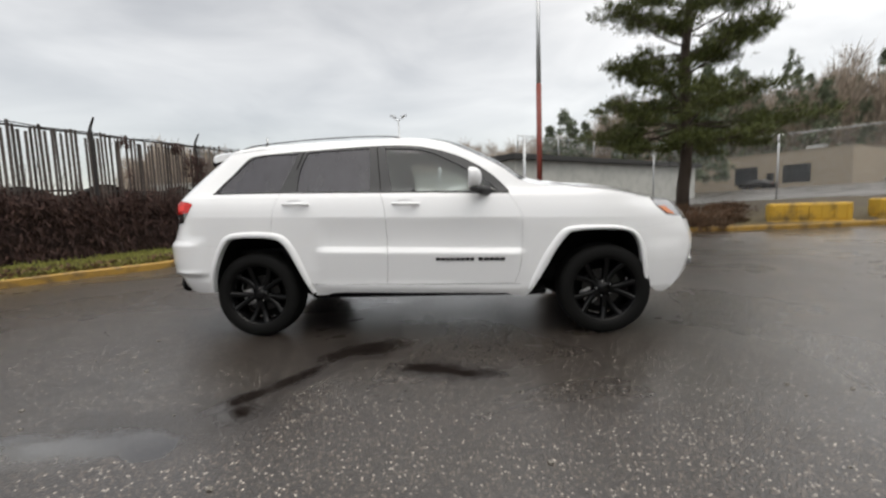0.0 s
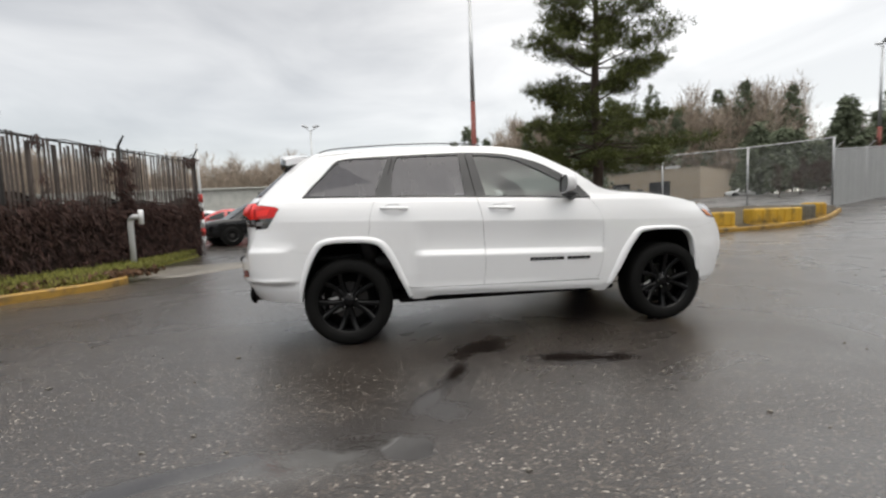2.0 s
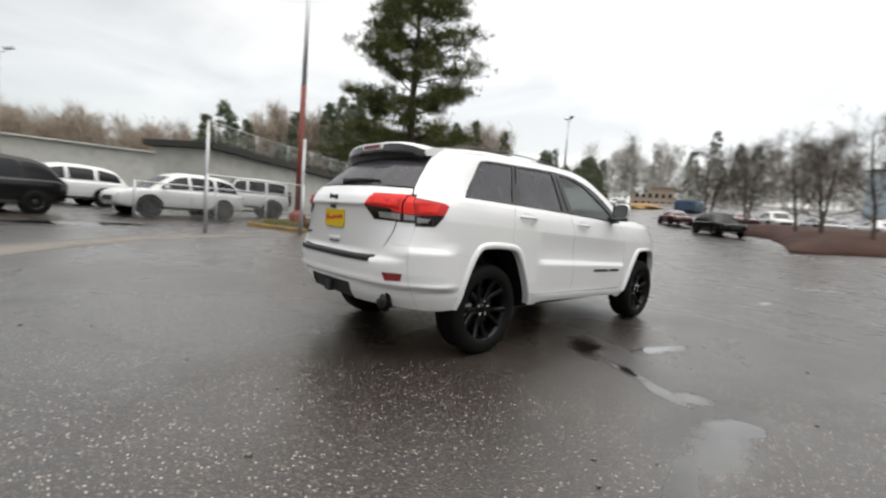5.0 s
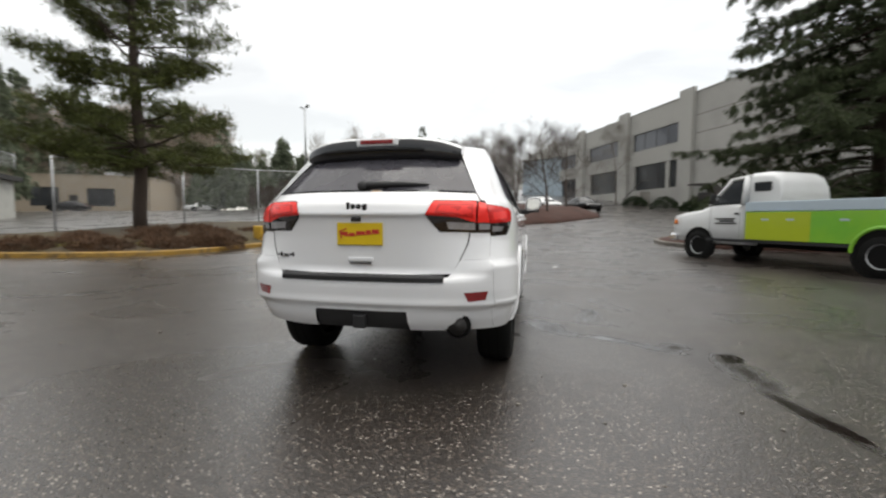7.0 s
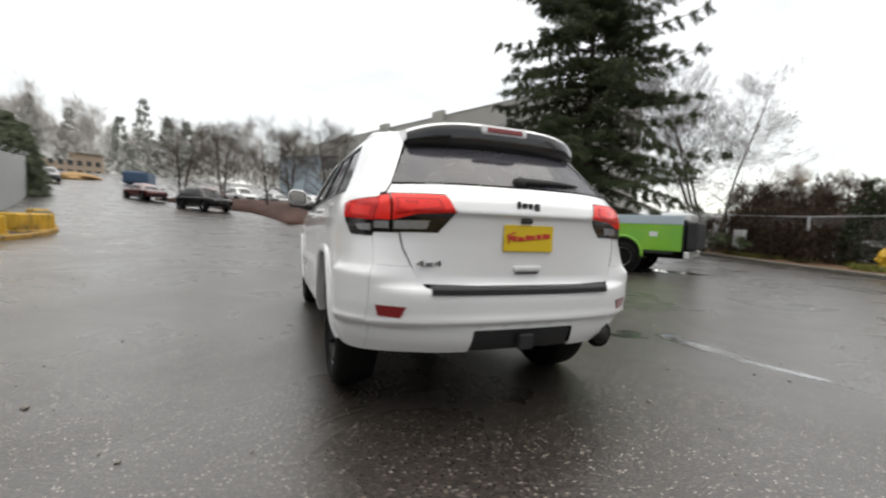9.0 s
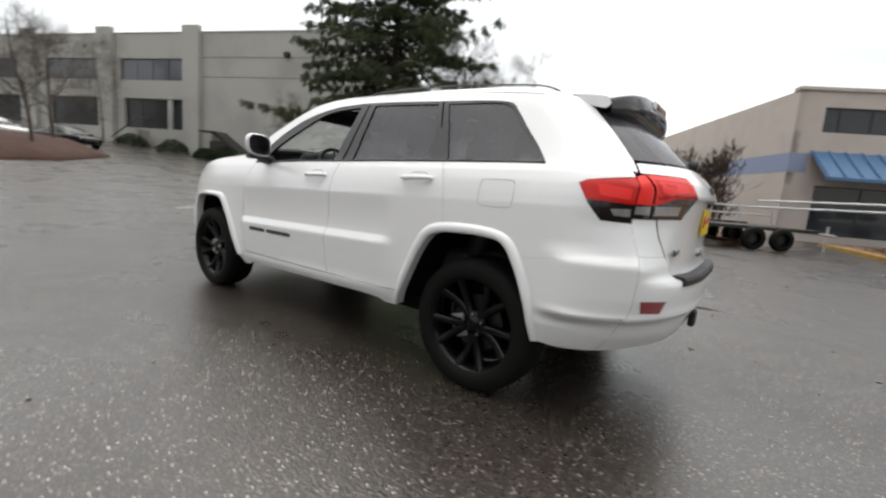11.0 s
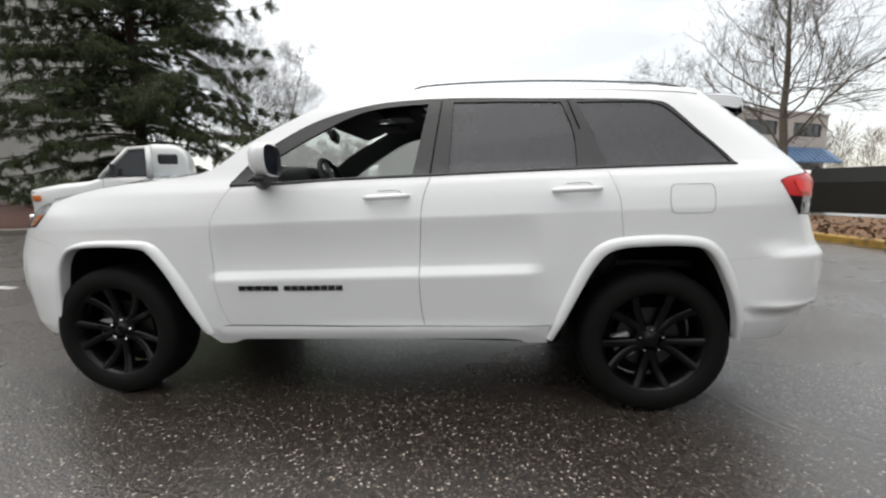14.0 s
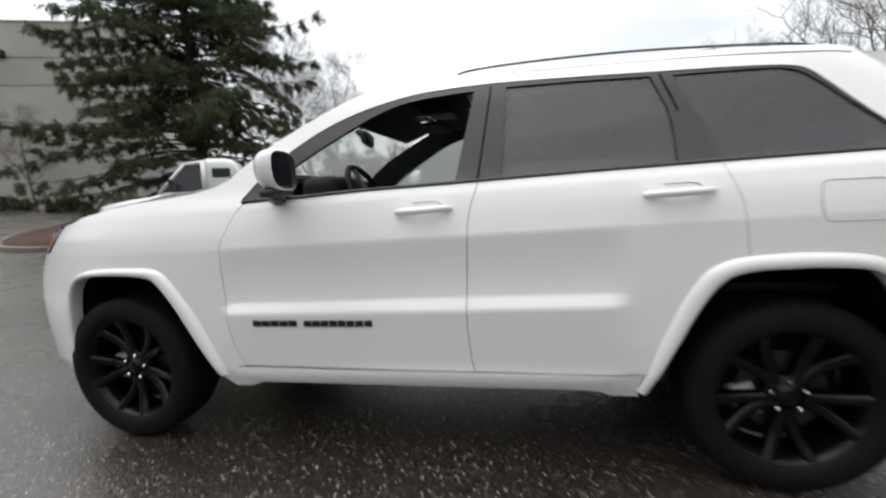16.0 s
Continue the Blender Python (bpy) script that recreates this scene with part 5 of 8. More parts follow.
    part("exhaust_surround", tube([(ex + .03, -.60, .447), (ex + .009, -.60, .447)], [.085, .078], 20), M_UNDER, body, smooth=True)
    # number plate, handle, badges, wiper
    px = tail(0, 1.0)[0] - .012
    plate = part("dealer_plate", box(px, -.150, .944, px + .008, .150, 1.083, .003), M_PLATEYEL, body, "yellow dealer plate with red script")
    for y0, y1, z, s in ((.125, .075, 1.018, 0), (.068, .030, 1.012, 0), (.022, -.035, 1.022, 0), (-.042, -.075, 1.028, 0), (-.082, -.128, 1.032, 0)):
        part("script_bar", box(px - .002, y1, z - .013, px - .0005, y0, z + .009, .0008), M_PLATERED, plate)
    part("script_tail", tube([(px - .0015, .118, .985), (px - .0015, .130, 1.030), (px - .0015, .085, 1.045)], .004, 5), M_PLATERED, plate)
    part("script_underline", tube([(px - .0015, .10, 1.0), (px - .0015, -.125, 1.018)], .0025, 5), M_PLATERED, plate)
    part("tailgate_handle", box(px + .004, -.085, .842, px + .02, .082, .868, .006), M_WHITE, hatch_ob)
    part("handle_slot", box(px + .003, -.07, .828, px + .014, .067, .836, .002), M_BLACKPLASTIC, hatch_ob)
    part("camera_lens", tube([(tail(0, 1.125)[0] + .01, -.01, 1.105), (tail(0, 1.125)[0] + .01, .05, 1.105)], .014, 10), M_BLACKPLASTIC, hatch_ob)
    bdg = empty("tail_badge", None)
    bdg.parent = body
    for k, (y, w, h, zz) in enumerate(((.072, .022, .052, 1.183), (.040, .030, .034, 1.181), (.004, .030, .034, 1.181), (-.036, .034, .046, 1.175))):
        xx = tail(y, zz)[0]
        part("badge_block", box(xx - .008, y - w / 2, zz - h / 2, xx + .004, y + w / 2, zz + h / 2, .008, segments=2), M_BLACKGLOSS, bdg)
    fc = bpy.data.curves.new("drive_badge", "FONT")
    fc.body, fc.size, fc.extrude, fc.align_x = "4x4", .062, .004, "CENTER"
    fo = bpy.data.objects.new("drive_badge", fc)
    me = bpy.data.meshes.new_from_object(fo)
    me.name = "drive_badge"
    me.transform(Matrix.Diagonal((1.45, .72, 1, 1)))
    me.materials.append(M_BLACKGLOSS)
    fb = new("drive_badge", me)
    fb.parent = body
    fb.matrix_local = pose(tail(.535, .865)[0] - .006, .535, .860, 90, 0, -93)
    fb["label"] = "black drive-type badge"
    wp = [tail(y, z, .012) for y, z in ((.02, 1.315), (-.10, 1.322), (-.25, 1.324), (-.405, 1.322))]
    wip = part("rear_wiper", tube(wp, [.026, .024, .018, .006], 8), M_BLACKPLASTIC, body, smooth=True)
    part("wiper_pivot", tube([tail(.015, 1.313, -.01), tail(.015, 1.313, .035)], .03, 12), M_BLACKPLASTIC, wip, smooth=True)
    # spoiler over the rear window
    n = 24
    rows_w, rows_b = [], []
    for k in range(n + 1):
        u = 2 * k / n - 1
        y = u * .565
        dz = -.062 * abs(u) ** 3.5
        dx = .03 * abs(u) ** 2 + .075 * abs(u) ** 5
        zr = 1.60 + .052 * (1 - abs(y / .60) ** 2.4)
        rows_w.append([(-1.72, y, zr + .010), (-1.84, y, 1.672 + dz), (-1.99 + dx, y, 1.668 + dz), (-2.040 + dx, y, 1.658 + dz), (-2.048 + dx, y, 1.646 + dz)])
        rows_b.append([(-2.048 + dx, y, 1.646 + dz), (-2.058 + dx, y, 1.618 + dz * .8), (-2.060 + dx, y, 1.575 + dz * .5), (-2.052 + dx * .9, y, 1.535 + dz * .3), (-2.015 + dx * .8, y * .985, 1.500 + .01 * abs(u) ** 4)])
    bm = bmesh.new()
    add_grid(bm, rows_w)
    sp = part("roof_spoiler", bm, M_WHITE, body, smooth=True)
    bm = bmesh.new()
    vs = add_grid(bm, rows_b)
    part("spoiler_underside", bm, M_BLACKGLOSS, sp, "gloss black spoiler underside", smooth=True)
    for sy in (1, -1):
        bm = bmesh.new()
        pts = [(-1.72, 1.58), (-1.72, 1.61), (-1.84, 1.610), (-1.885, 1.606), (-1.935, 1.596), (-1.943, 1.584), (-1.953, 1.568), (-1.950, 1.552), (-1.93, 1.54), (-1.90, 1.546)]
        a = [bm.verts.new((x, sy * .567, z)) for x, z in pts]
        bm.faces.new(a)
        part("spoiler_end", bm, M_WHITE, sp)
    lb = bmesh.new()
    add_box(lb, -2.066, -.150, 1.600, -2.02, .150, 1.655, .012)
    part("brake_lamp_bezel", lb, M_WHITE, sp)
    part("brake_lamp", box(-2.071, -.118, 1.612, -2.05, .118, 1.642, .006), M_REDDEEP, sp, "dark red high brake lamp")

    # nose: bumper, grille with seven slots, lamps
    N = dict(levels=lambda y: [.36, .42, .48, .54, .60, .66, .72, .78, .84, .90, .96, 1.02], flip=False)
    nb = both([(0, .88), (.40, .89), (.705, .915)] + [(lerp_table(Y_FRONT, .9 - .57 * k / 10), .9 - .57 * k / 10) for k in range(11)] + [(.4, .33), (0, .33)])
    nb = [p for i, p in enumerate(nb) if p != nb[i - 1]]
    skin("front_bumper", [nb], nose, M_WHITE, body, gap=.001, **N)
    skin("lower_grille", [[(-.45, .46), (.45, .46), (.42, .58), (-.42, .58)]], nose, M_BLACKPLASTIC, body, off=.004, **N)
    ng = [(-.46, .89), (.46, .89), (.46, 1.07), (-.46, 1.07)]
    gr = skin("grille", [ng], nose, M_WHITE, body, off=.001, **N)
    for k in range(7):
        y = -.36 + .12 * k
        skin("grille_slot", [[(y - .035, .915), (y + .035, .915), (y + .035, 1.04), (y - .035, 1.04)]], nose, M_BLACKGLOSS, gr, off=.006, **N)
    for sy in (1, -1):
        skin("headlamp", [[(sy * .475, .90), (sy * .71, .925), (sy * .715, 1.068), (sy * .475, 1.068)]], nose, M_LAMPWHITE, body, off=0.0, **N)
        part("fog_lamp", tube([nose(sy * .60, .56, -.03), nose(sy * .60, .56, .002)], .045, 16), M_LAMPWHITE, body)
    part("tow_hook", tube([(1.93, -.72, .37), (2.02, -.72, .345), (2.02, -.66, .345), (1.93, -.66, .37)], .016, 8), M_BLACKPLASTIC, body)

    # floor pan and running gear
    part("underbody", box(-1.04, -.74, .30, 1.02, .74, .37, .03), M_UNDER, body)
    part("floor_pan", box(-2.1, -.62, .40, 1.9, .62, .54, .03), M_UNDER, body)
    part("fuel_tank", box(-1.15, -.45, .27, -.4, .40, .38, .05), M_UNDER, body)
    part("silencer", box(-2.16, -.50, .43, -1.80, .10, .55, .05), M_UNDER, body)
    part("engine_bay", box(.85, -.52, .45, 1.98, .52, 1.02, .05), M_UNDER, body)
    part("axle", tube([(-1.457, -.70, .3675), (-1.457, .70, .3675)], .05, 10), M_UNDER, body)
    part("axle", tube([(1.457, -.70, .3675), (1.457, .70, .3675)], .04, 10), M_UNDER, body)

    build_cabin(car)
    for x, y, turn in ((1.457, 1, 8), (-1.457, 1, 20), (1.457, -1, 33), (-1.457, -1, 14)):
        suv_wheel(car, x, y, turn)
    return car


def suv_wheel(car, x, sy, turn):
    """A black ten-spoke alloy wheel with its tyre; sy is the side that its face looks to."""
    w = empty("wheel", Matrix.Translation((x, sy * .775, .3675)) @ Matrix.Rotation(0 if sy > 0 else math.pi, 4, "Z") @ Matrix.Rotation(radians(turn), 4, "Y") @ Matrix.Diagonal((.949, .949, .949, 1)))
    w.parent = car
    bm = bmesh.new()
    lathe(bm, [(.262, -.11), (.268, -.13), (.30, -.138), (.345, -.132), (.372, -.118), (.384, -.09), (.387, -.04), (.387, .04), (.384, .09), (.374, .116), (.352, .130), (.325, .137), (.30, .136), (.279, .130),
               (.268, .118), (.262, .10)], 64)
    tyre = part("tyre", bm, M_TYRE, w, "wet black tyre", smooth=True)
    for r, h in ((.385, -.035), (.385, .035)):
        g = bmesh.new()
        lathe(g, [(r + .0035, h - .006), (r + .0035, h + .006)], 48)
        part("tread_groove", g, M_UNDER, tyre)
    bm = bmesh.new()
    lathe(bm, [(.262, -.11), (.245, -.10), (.238, 0.0), (.240, .06), (.252, .095), (.264, .112), (.274, .121), (.278, .116), (.272, .108), (.260, .10)], 64)
    rim = part("rim", bm, M_WHEEL, w, "gloss black alloy rim", smooth=True)
    for k in range(5):
        for s in (-1, 1):
            a0 = 2 * math.pi * k / 5 + s * .115
            a1 = 2 * math.pi * k / 5 + s * .285
            rows = []
            for q in range(6):
                u = q / 5
                r, a = .055 + (.262 - .055) * u, a0 + (a1 - a0) * u
                wd = .024 + .005 * u
                y = .072 + .036 * u - .02 * math.sin(math.pi * u)
                c, sn = math.cos(a), math.sin(a)
                rows.append([(r * c - sn * t * wd, y + h, r * sn + c * t * wd) for t, h in ((-1, -.034), (-.85, -.004), (-.35, .004), (.35, .004), (.85, -.004), (1, -.034))])
            b2 = bmesh.new()
            add_grid(b2, rows)
            part("spoke", b2, M_WHEEL, rim, smooth=True)
    bm = bmesh.new()
    lathe(bm, [(.080, .03), (.081, .062), (.072, .074), (.040, .076), (.036, .088), (.030, .092), (.001, .093)], 32)
    part("hub", bm, M_WHEEL, rim, smooth=True)
    for k in range(5):
        a = 2 * math.pi * (k + .5) / 5
        c, s = .0625 * math.cos(a), .0625 * math.sin(a)
        part("wheel_nut", tube([(c, .065, s), (c, .084, s), (c, .090, s)], [.0095, .0095, .005], 6), M_CHROME, rim)
    bm = bmesh.new()
    lathe(bm, [(.07, .0), (.165, .0), (.165, .022), (.07, .022), (.07, .0)], 40)
    part("brake_disc", bm, M_DISC, w, "bright steel brake disc", smooth=False)
    part("brake_calliper", box(.085, -.01, -.07, .185, .038, .07, .015), M_CALLIPER, w)
    bm = bmesh.new()
    lathe(bm, [(.24, -.06), (.001, -.06)], 32)
    part("back_plate", bm, M_UNDER, w)


def build_cabin(car):
    """What shows through the windows: seats, dash, wheel, mirror, pillars."""
    cab = empty("cabin", None)
    cab.parent = car
    dash = []
    for k in range(17):
        y = -.74 + 1.48 * k / 16
        hump = .055 * math.exp(-((y - .38) / .17) ** 2)
        dash.append([(.86, y, 1.165), (.62, y, 1.165 + hump * .3), (.45, y, 1.135 + hump), (.36, y, 1.10 + hump), (.33, y, .98), (.42, y, .72)])
    bm = bmesh.new()
    add_grid(bm, dash)
    part("dashboard", bm, M_INTERIOR, cab, smooth=True)
    part("instrument_hood", box(.40, .18, 1.08, .60, .58, 1.285, .05), M_INTERIOR, cab, smooth=True)
    c = Matrix.Translation((.30, .38, 1.165)) @ Matrix.Rotation(radians(-62), 4, "Y")
    pts = [c @ Vector((.185 * math.cos(a), .185 * math.sin(a), 0)) for a in (2 * math.pi * k / 32 for k in range(33))]
    sw = part("steering_wheel", tube(pts, .016, 8), M_INTERIOR, cab, smooth=True)
    b2 = bmesh.new()
    lathe(b2, [(.001, .01), (.05, .01), (.065, 0), (.065, -.03)], 20, "z")
    bmesh.ops.transform(b2, matrix=c, verts=b2.verts)
    part("wheel_boss", b2, M_INTERIOR, sw)
    for a in (0, math.pi, -math.pi / 2):
        part("wheel_spoke", tube([c @ Vector((.05 * math.cos(a), .05 * math.sin(a), 0)), c @ Vector((.18 * math.cos(a), .18 * math.sin(a), 0))], .013, 6), M_SILVER, sw)
    part("steering_column", tube([c @ Vector((0, 0, -.02)), (.5, .38, .95)], .05, 8), M_INTERIOR, cab)

    def seat(x, y, w, back=.62):
        s = empty("seat", Matrix.Translation((x, y, 0)))
        s.parent = cab
        part("cushion", box(-.26, -w / 2, .58, .27, w / 2, .74, .06, segments=3), M_SEAT, s, smooth=True)
        m = Matrix.Translation((-.24, 0, .70)) @ Matrix.Rotation(radians(-16), 4, "Y")
        part("backrest", box(-.10, -w / 2, -.04, .05, w / 2, back, .055, m=m, segments=3), M_SEAT, s, smooth=True)
        part("headrest", box(-.09, -.13, back + .04, .02, .13, back + .22, .045, m=m, segments=3), M_SEAT, s, smooth=True)
        for q in (-.05, .05):
            part("headrest_post", tube([m @ Vector((-.035, q, back - .02)), m @ Vector((-.035, q, back + .06))], .007, 6), M_CHROME, s)

    seat(-.12, .37, .50)
    seat(-.12, -.37, .50)
    for y in (.42, 0, -.42):
        seat(-1.0, y, .42, .56)
    part("console", box(-.45, -.11, .52, .42, .11, .80, .03), M_INTERIOR, cab)
    part("screen", box(.345, -.13, .96, .352, .10, 1.09, .004), M_BLACKGLOSS, cab)
    m = Matrix.Translation((.43, .02, 1.515)) @ Matrix.Rotation(radians(12), 4, "Z")
    rv = part("rear_view_mirror", box(-.02, -.125, -.04, .025, .125, .04, .02, m=m, segments=3), M_INTERIOR, cab, smooth=True)
    part("mirror_stalk", tube([(.45, .02, 1.53), (.50, .0, 1.575)], .022, 8), M_INTERIOR, rv)
    part("overhead_console", box(-.12, -.12, 1.615, .20, .12, 1.655, .012), M_INTERIOR, cab)
    for y in (-.055, .055):
        part("map_lamp", box(.02, y - .03, 1.609, .09, y + .03, 1.6155, .003), M_LAMPWHITE, cab)
    part("screen_header", box(-.13, -.56, -.012, .10, .56, .012, .01, m=Matrix.Translation((.27, 0, 1.582)) @ Matrix.Rotation(radians(20), 4, "Y")), M_HEADLINER, cab)
    for y in (.38, -.38):
        part("sun_visor", box(.02, y - .22, 1.60, .20, y + .22, 1.618, .006, m=Matrix.Rotation(0, 4, "X")), M_HEADLINER, cab)
    part("load_floor", box(-2.1, -.6, .70, -1.3, .6, .74, .01), M_INTERIOR, cab)
    part("rear_bulk", box(-2.2, -.62, .5, -2.1, .62, 1.2, .02), M_INTERIOR, cab)
    part("bulkhead", box(.80, -.74, .5, .88, .74, 1.12, .02), M_INTERIOR, cab)


build_suv()


# ---- plants ----
def blades(tufts, material, name, parent, count=8, length=0.16, width=0.012, spread=0.9, droop=0.0, seed=1):
    """Many small pointed leaves or needle sprays: tufts are (place, direction)."""
    rng = np.random.default_rng(seed)
    P = np.array([t[0] for t in tufts], float)
    D = np.array([t[1] for t in tufts], float)
    n = len(P)
    P, D = np.repeat(P, count, 0), np.repeat(D, count, 0)
    d = D + rng.normal(0, spread, (n * count, 3))
    d[:, 2] -= droop
    d /= np.linalg.norm(d, axis=1)[:, None] + 1e-9
    side = np.cross(d, rng.normal(0, 1, (n * count, 3)))
    side /= np.linalg.norm(side, axis=1)[:, None] + 1e-9
    L = length * rng.uniform(0.55, 1.25, (n * count, 1))
    W = width * rng.uniform(0.7, 1.4, (n * count, 1))
    base = P + rng.normal(0, length * 0.22, P.shape)
    a, b, c, e = base - side * W * 0.4, base + d * L * 0.5 + side * W, base + d * L, base + d * L * 0.5 - side * W
    verts = np.stack([a, b, c, e], 1).reshape(-1, 3)
    me = bpy.data.meshes.new(name)
    k = n * count
    me.vertices.add(4 * k)
    me.vertices.foreach_set("co", verts.ravel())
    me.loops.add(4 * k)
    me.loops.foreach_set("vertex_index", np.arange(4 * k))
    me.polygons.add(k)
    me.polygons.foreach_set("loop_start", np.arange(0, 4 * k, 4))
    me.update(calc_edges=True)
    me.materials.append(material)
    ob = new(name, me)
    if parent is not None:
        ob.parent = parent
    return ob


def sticks(segs, material, name, parent, sides=4):
    """Tapered bars from (p0, p1, r0, r1), joined in one mesh."""
    verts, faces = [], []
    for p0, p1, r0, r1 in segs:
        p0, p1 = Vector(p0), Vector(p1)
        d = p1 - p0
        if d.length < 1e-6:
            continue
        s = d.orthogonal().normalized()
        t = d.normalized().cross(s)
        b = len(verts)
        for p, r in ((p0, r0), (p1, r1)):
            for k in range(sides):
                a = 2 * math.pi * k / sides
                verts.append(p + s * math.cos(a) * r + t * math.sin(a) * r)
        for k in range(sides):
            faces.append((b + k, b + (k + 1) % sides, b + sides + (k + 1) % sides, b + sides + k))
    return raw(name, verts, faces, material, parent, smooth=True)


def bare_branch(rng, segs, p, d, length, r, depth, up=0.12, kids=3, shrink=0.66):
    """A limb of short, slightly crooked pieces that forks."""
    n = 4 if depth > 1 else 3
    pts = [Vector(p)]
    dd = Vector(d).normalized()
    for k in range(n):
        dd = (dd + Vector(rng.normal(0, 0.13, 3)) + Vector((0, 0, up * 0.35))).normalized()
        pts.append(pts[-1] + dd * length / n)
    for k in range(n):
        segs.append((pts[k], pts[k + 1], r * (1 - 0.42 * k / n), r * (1 - 0.42 * (k + 1) / n)))
    if depth <= 0:
        return
    for k in range(kids + (1 if depth > 2 else 0)):
        u = rng.uniform(0.3, 1.0)
        i = min(n - 1, int(u * n))
        q = pts[i].lerp(pts[i + 1], u * n - i)
        a = rng.uniform(0, 2 * math.pi)
        s = dd.orthogonal().normalized()
        s = Matrix.Rotation(a, 3, dd) @ s
        nd = (dd * rng.uniform(0.6, 1.1) + s * rng.uniform(0.55, 0.95)).normalized()
        bare_branch(rng, segs, q, nd, length * shrink * rng.uniform(0.75, 1.2), r * 0.5, depth - 1, up, kids, shrink)


def bare_tree(x, y, height, label, seed, stems=1, spread=0.5, depth=4, material=None, trunk_r=0.11, kids=3, lean=0.0, fan=False):
    rng = np.random.default_rng(seed)
    t = empty("bare_tree", Matrix.Translation((x, y, ground_z(x, y) - 0.05)), label, "tree")
    mt = material or M_BAREBARK
    big, fine = [], []
    for s in range(stems):
        a = rng.uniform(0, 6.28)
        tilt = 0.10 * (stems - 1) + lean
        d = Vector((math.cos(a) * tilt, math.sin(a) * tilt, 1)).normalized()
        pts = [Vector((0.12 * math.cos(a) * (stems > 1), 0.12 * math.sin(a) * (stems > 1), 0))]
        n = 9
        for k in range(n):
            d = (d + Vector(rng.normal(0, 0.045, 3)) + Vector((0, 0, 0.04))).normalized()
            pts.append(pts[-1] + d * height * 0.92 / n)
        for k in range(n):
            r0, r1 = trunk_r * (1 - k / n) ** 0.8 + 0.008, trunk_r * (1 - (k + 1) / n) ** 0.8 + 0.008
            big.append((pts[k], pts[k + 1], r0 * (1.25 if k == 0 else 1), r1))
        for k in range(int(7 * n / 2)):
            u = rng.uniform(0.22, 1.0)
            i = min(n - 1, int(u * n))
            q = pts[i].lerp(pts[i + 1], u * n - i)
            a = rng.uniform(0, 6.28)
            nd = Vector((math.cos(a), math.sin(a), rng.uniform(0.25, 0.9))).normalized()
            L = height * spread * (1.12 - u) * rng.uniform(0.6, 1.1) + 0.5
            if fan:
                u = 0.10 + 0.62 * u * u
                i = min(n - 1, int(u * n))
                q = pts[i].lerp(pts[i + 1], u * n - i)
                nd = Vector((math.cos(a), math.sin(a), rng.uniform(1.0, 2.2))).normalized()
                L = height * (0.95 - u) * rng.uniform(0.45, 0.8)
            bare_branch(rng, fine, q, nd, L, max(0.010, trunk_r * 0.33 * (1.1 - u)), depth - 2, kids=kids)
    sticks(big, mt, "trunk", t, 8)
    sticks(fine, mt if material is None else material, "crown", t, 3)
    tips = []
    for p0, p1, r0, r1 in fine:
        if r1 < 0.016:
            d = (Vector(p1) - Vector(p0)).normalized()
            for w in (0.35, 0.75):
                tips.append((Vector(p0).lerp(Vector(p1), w), d + Vector((0, 0, 0.35))))
    blades(tips, mt, "twiggery", t, 2, height * 0.065, 0.0038, 0.5, 0.0, seed)
    return t


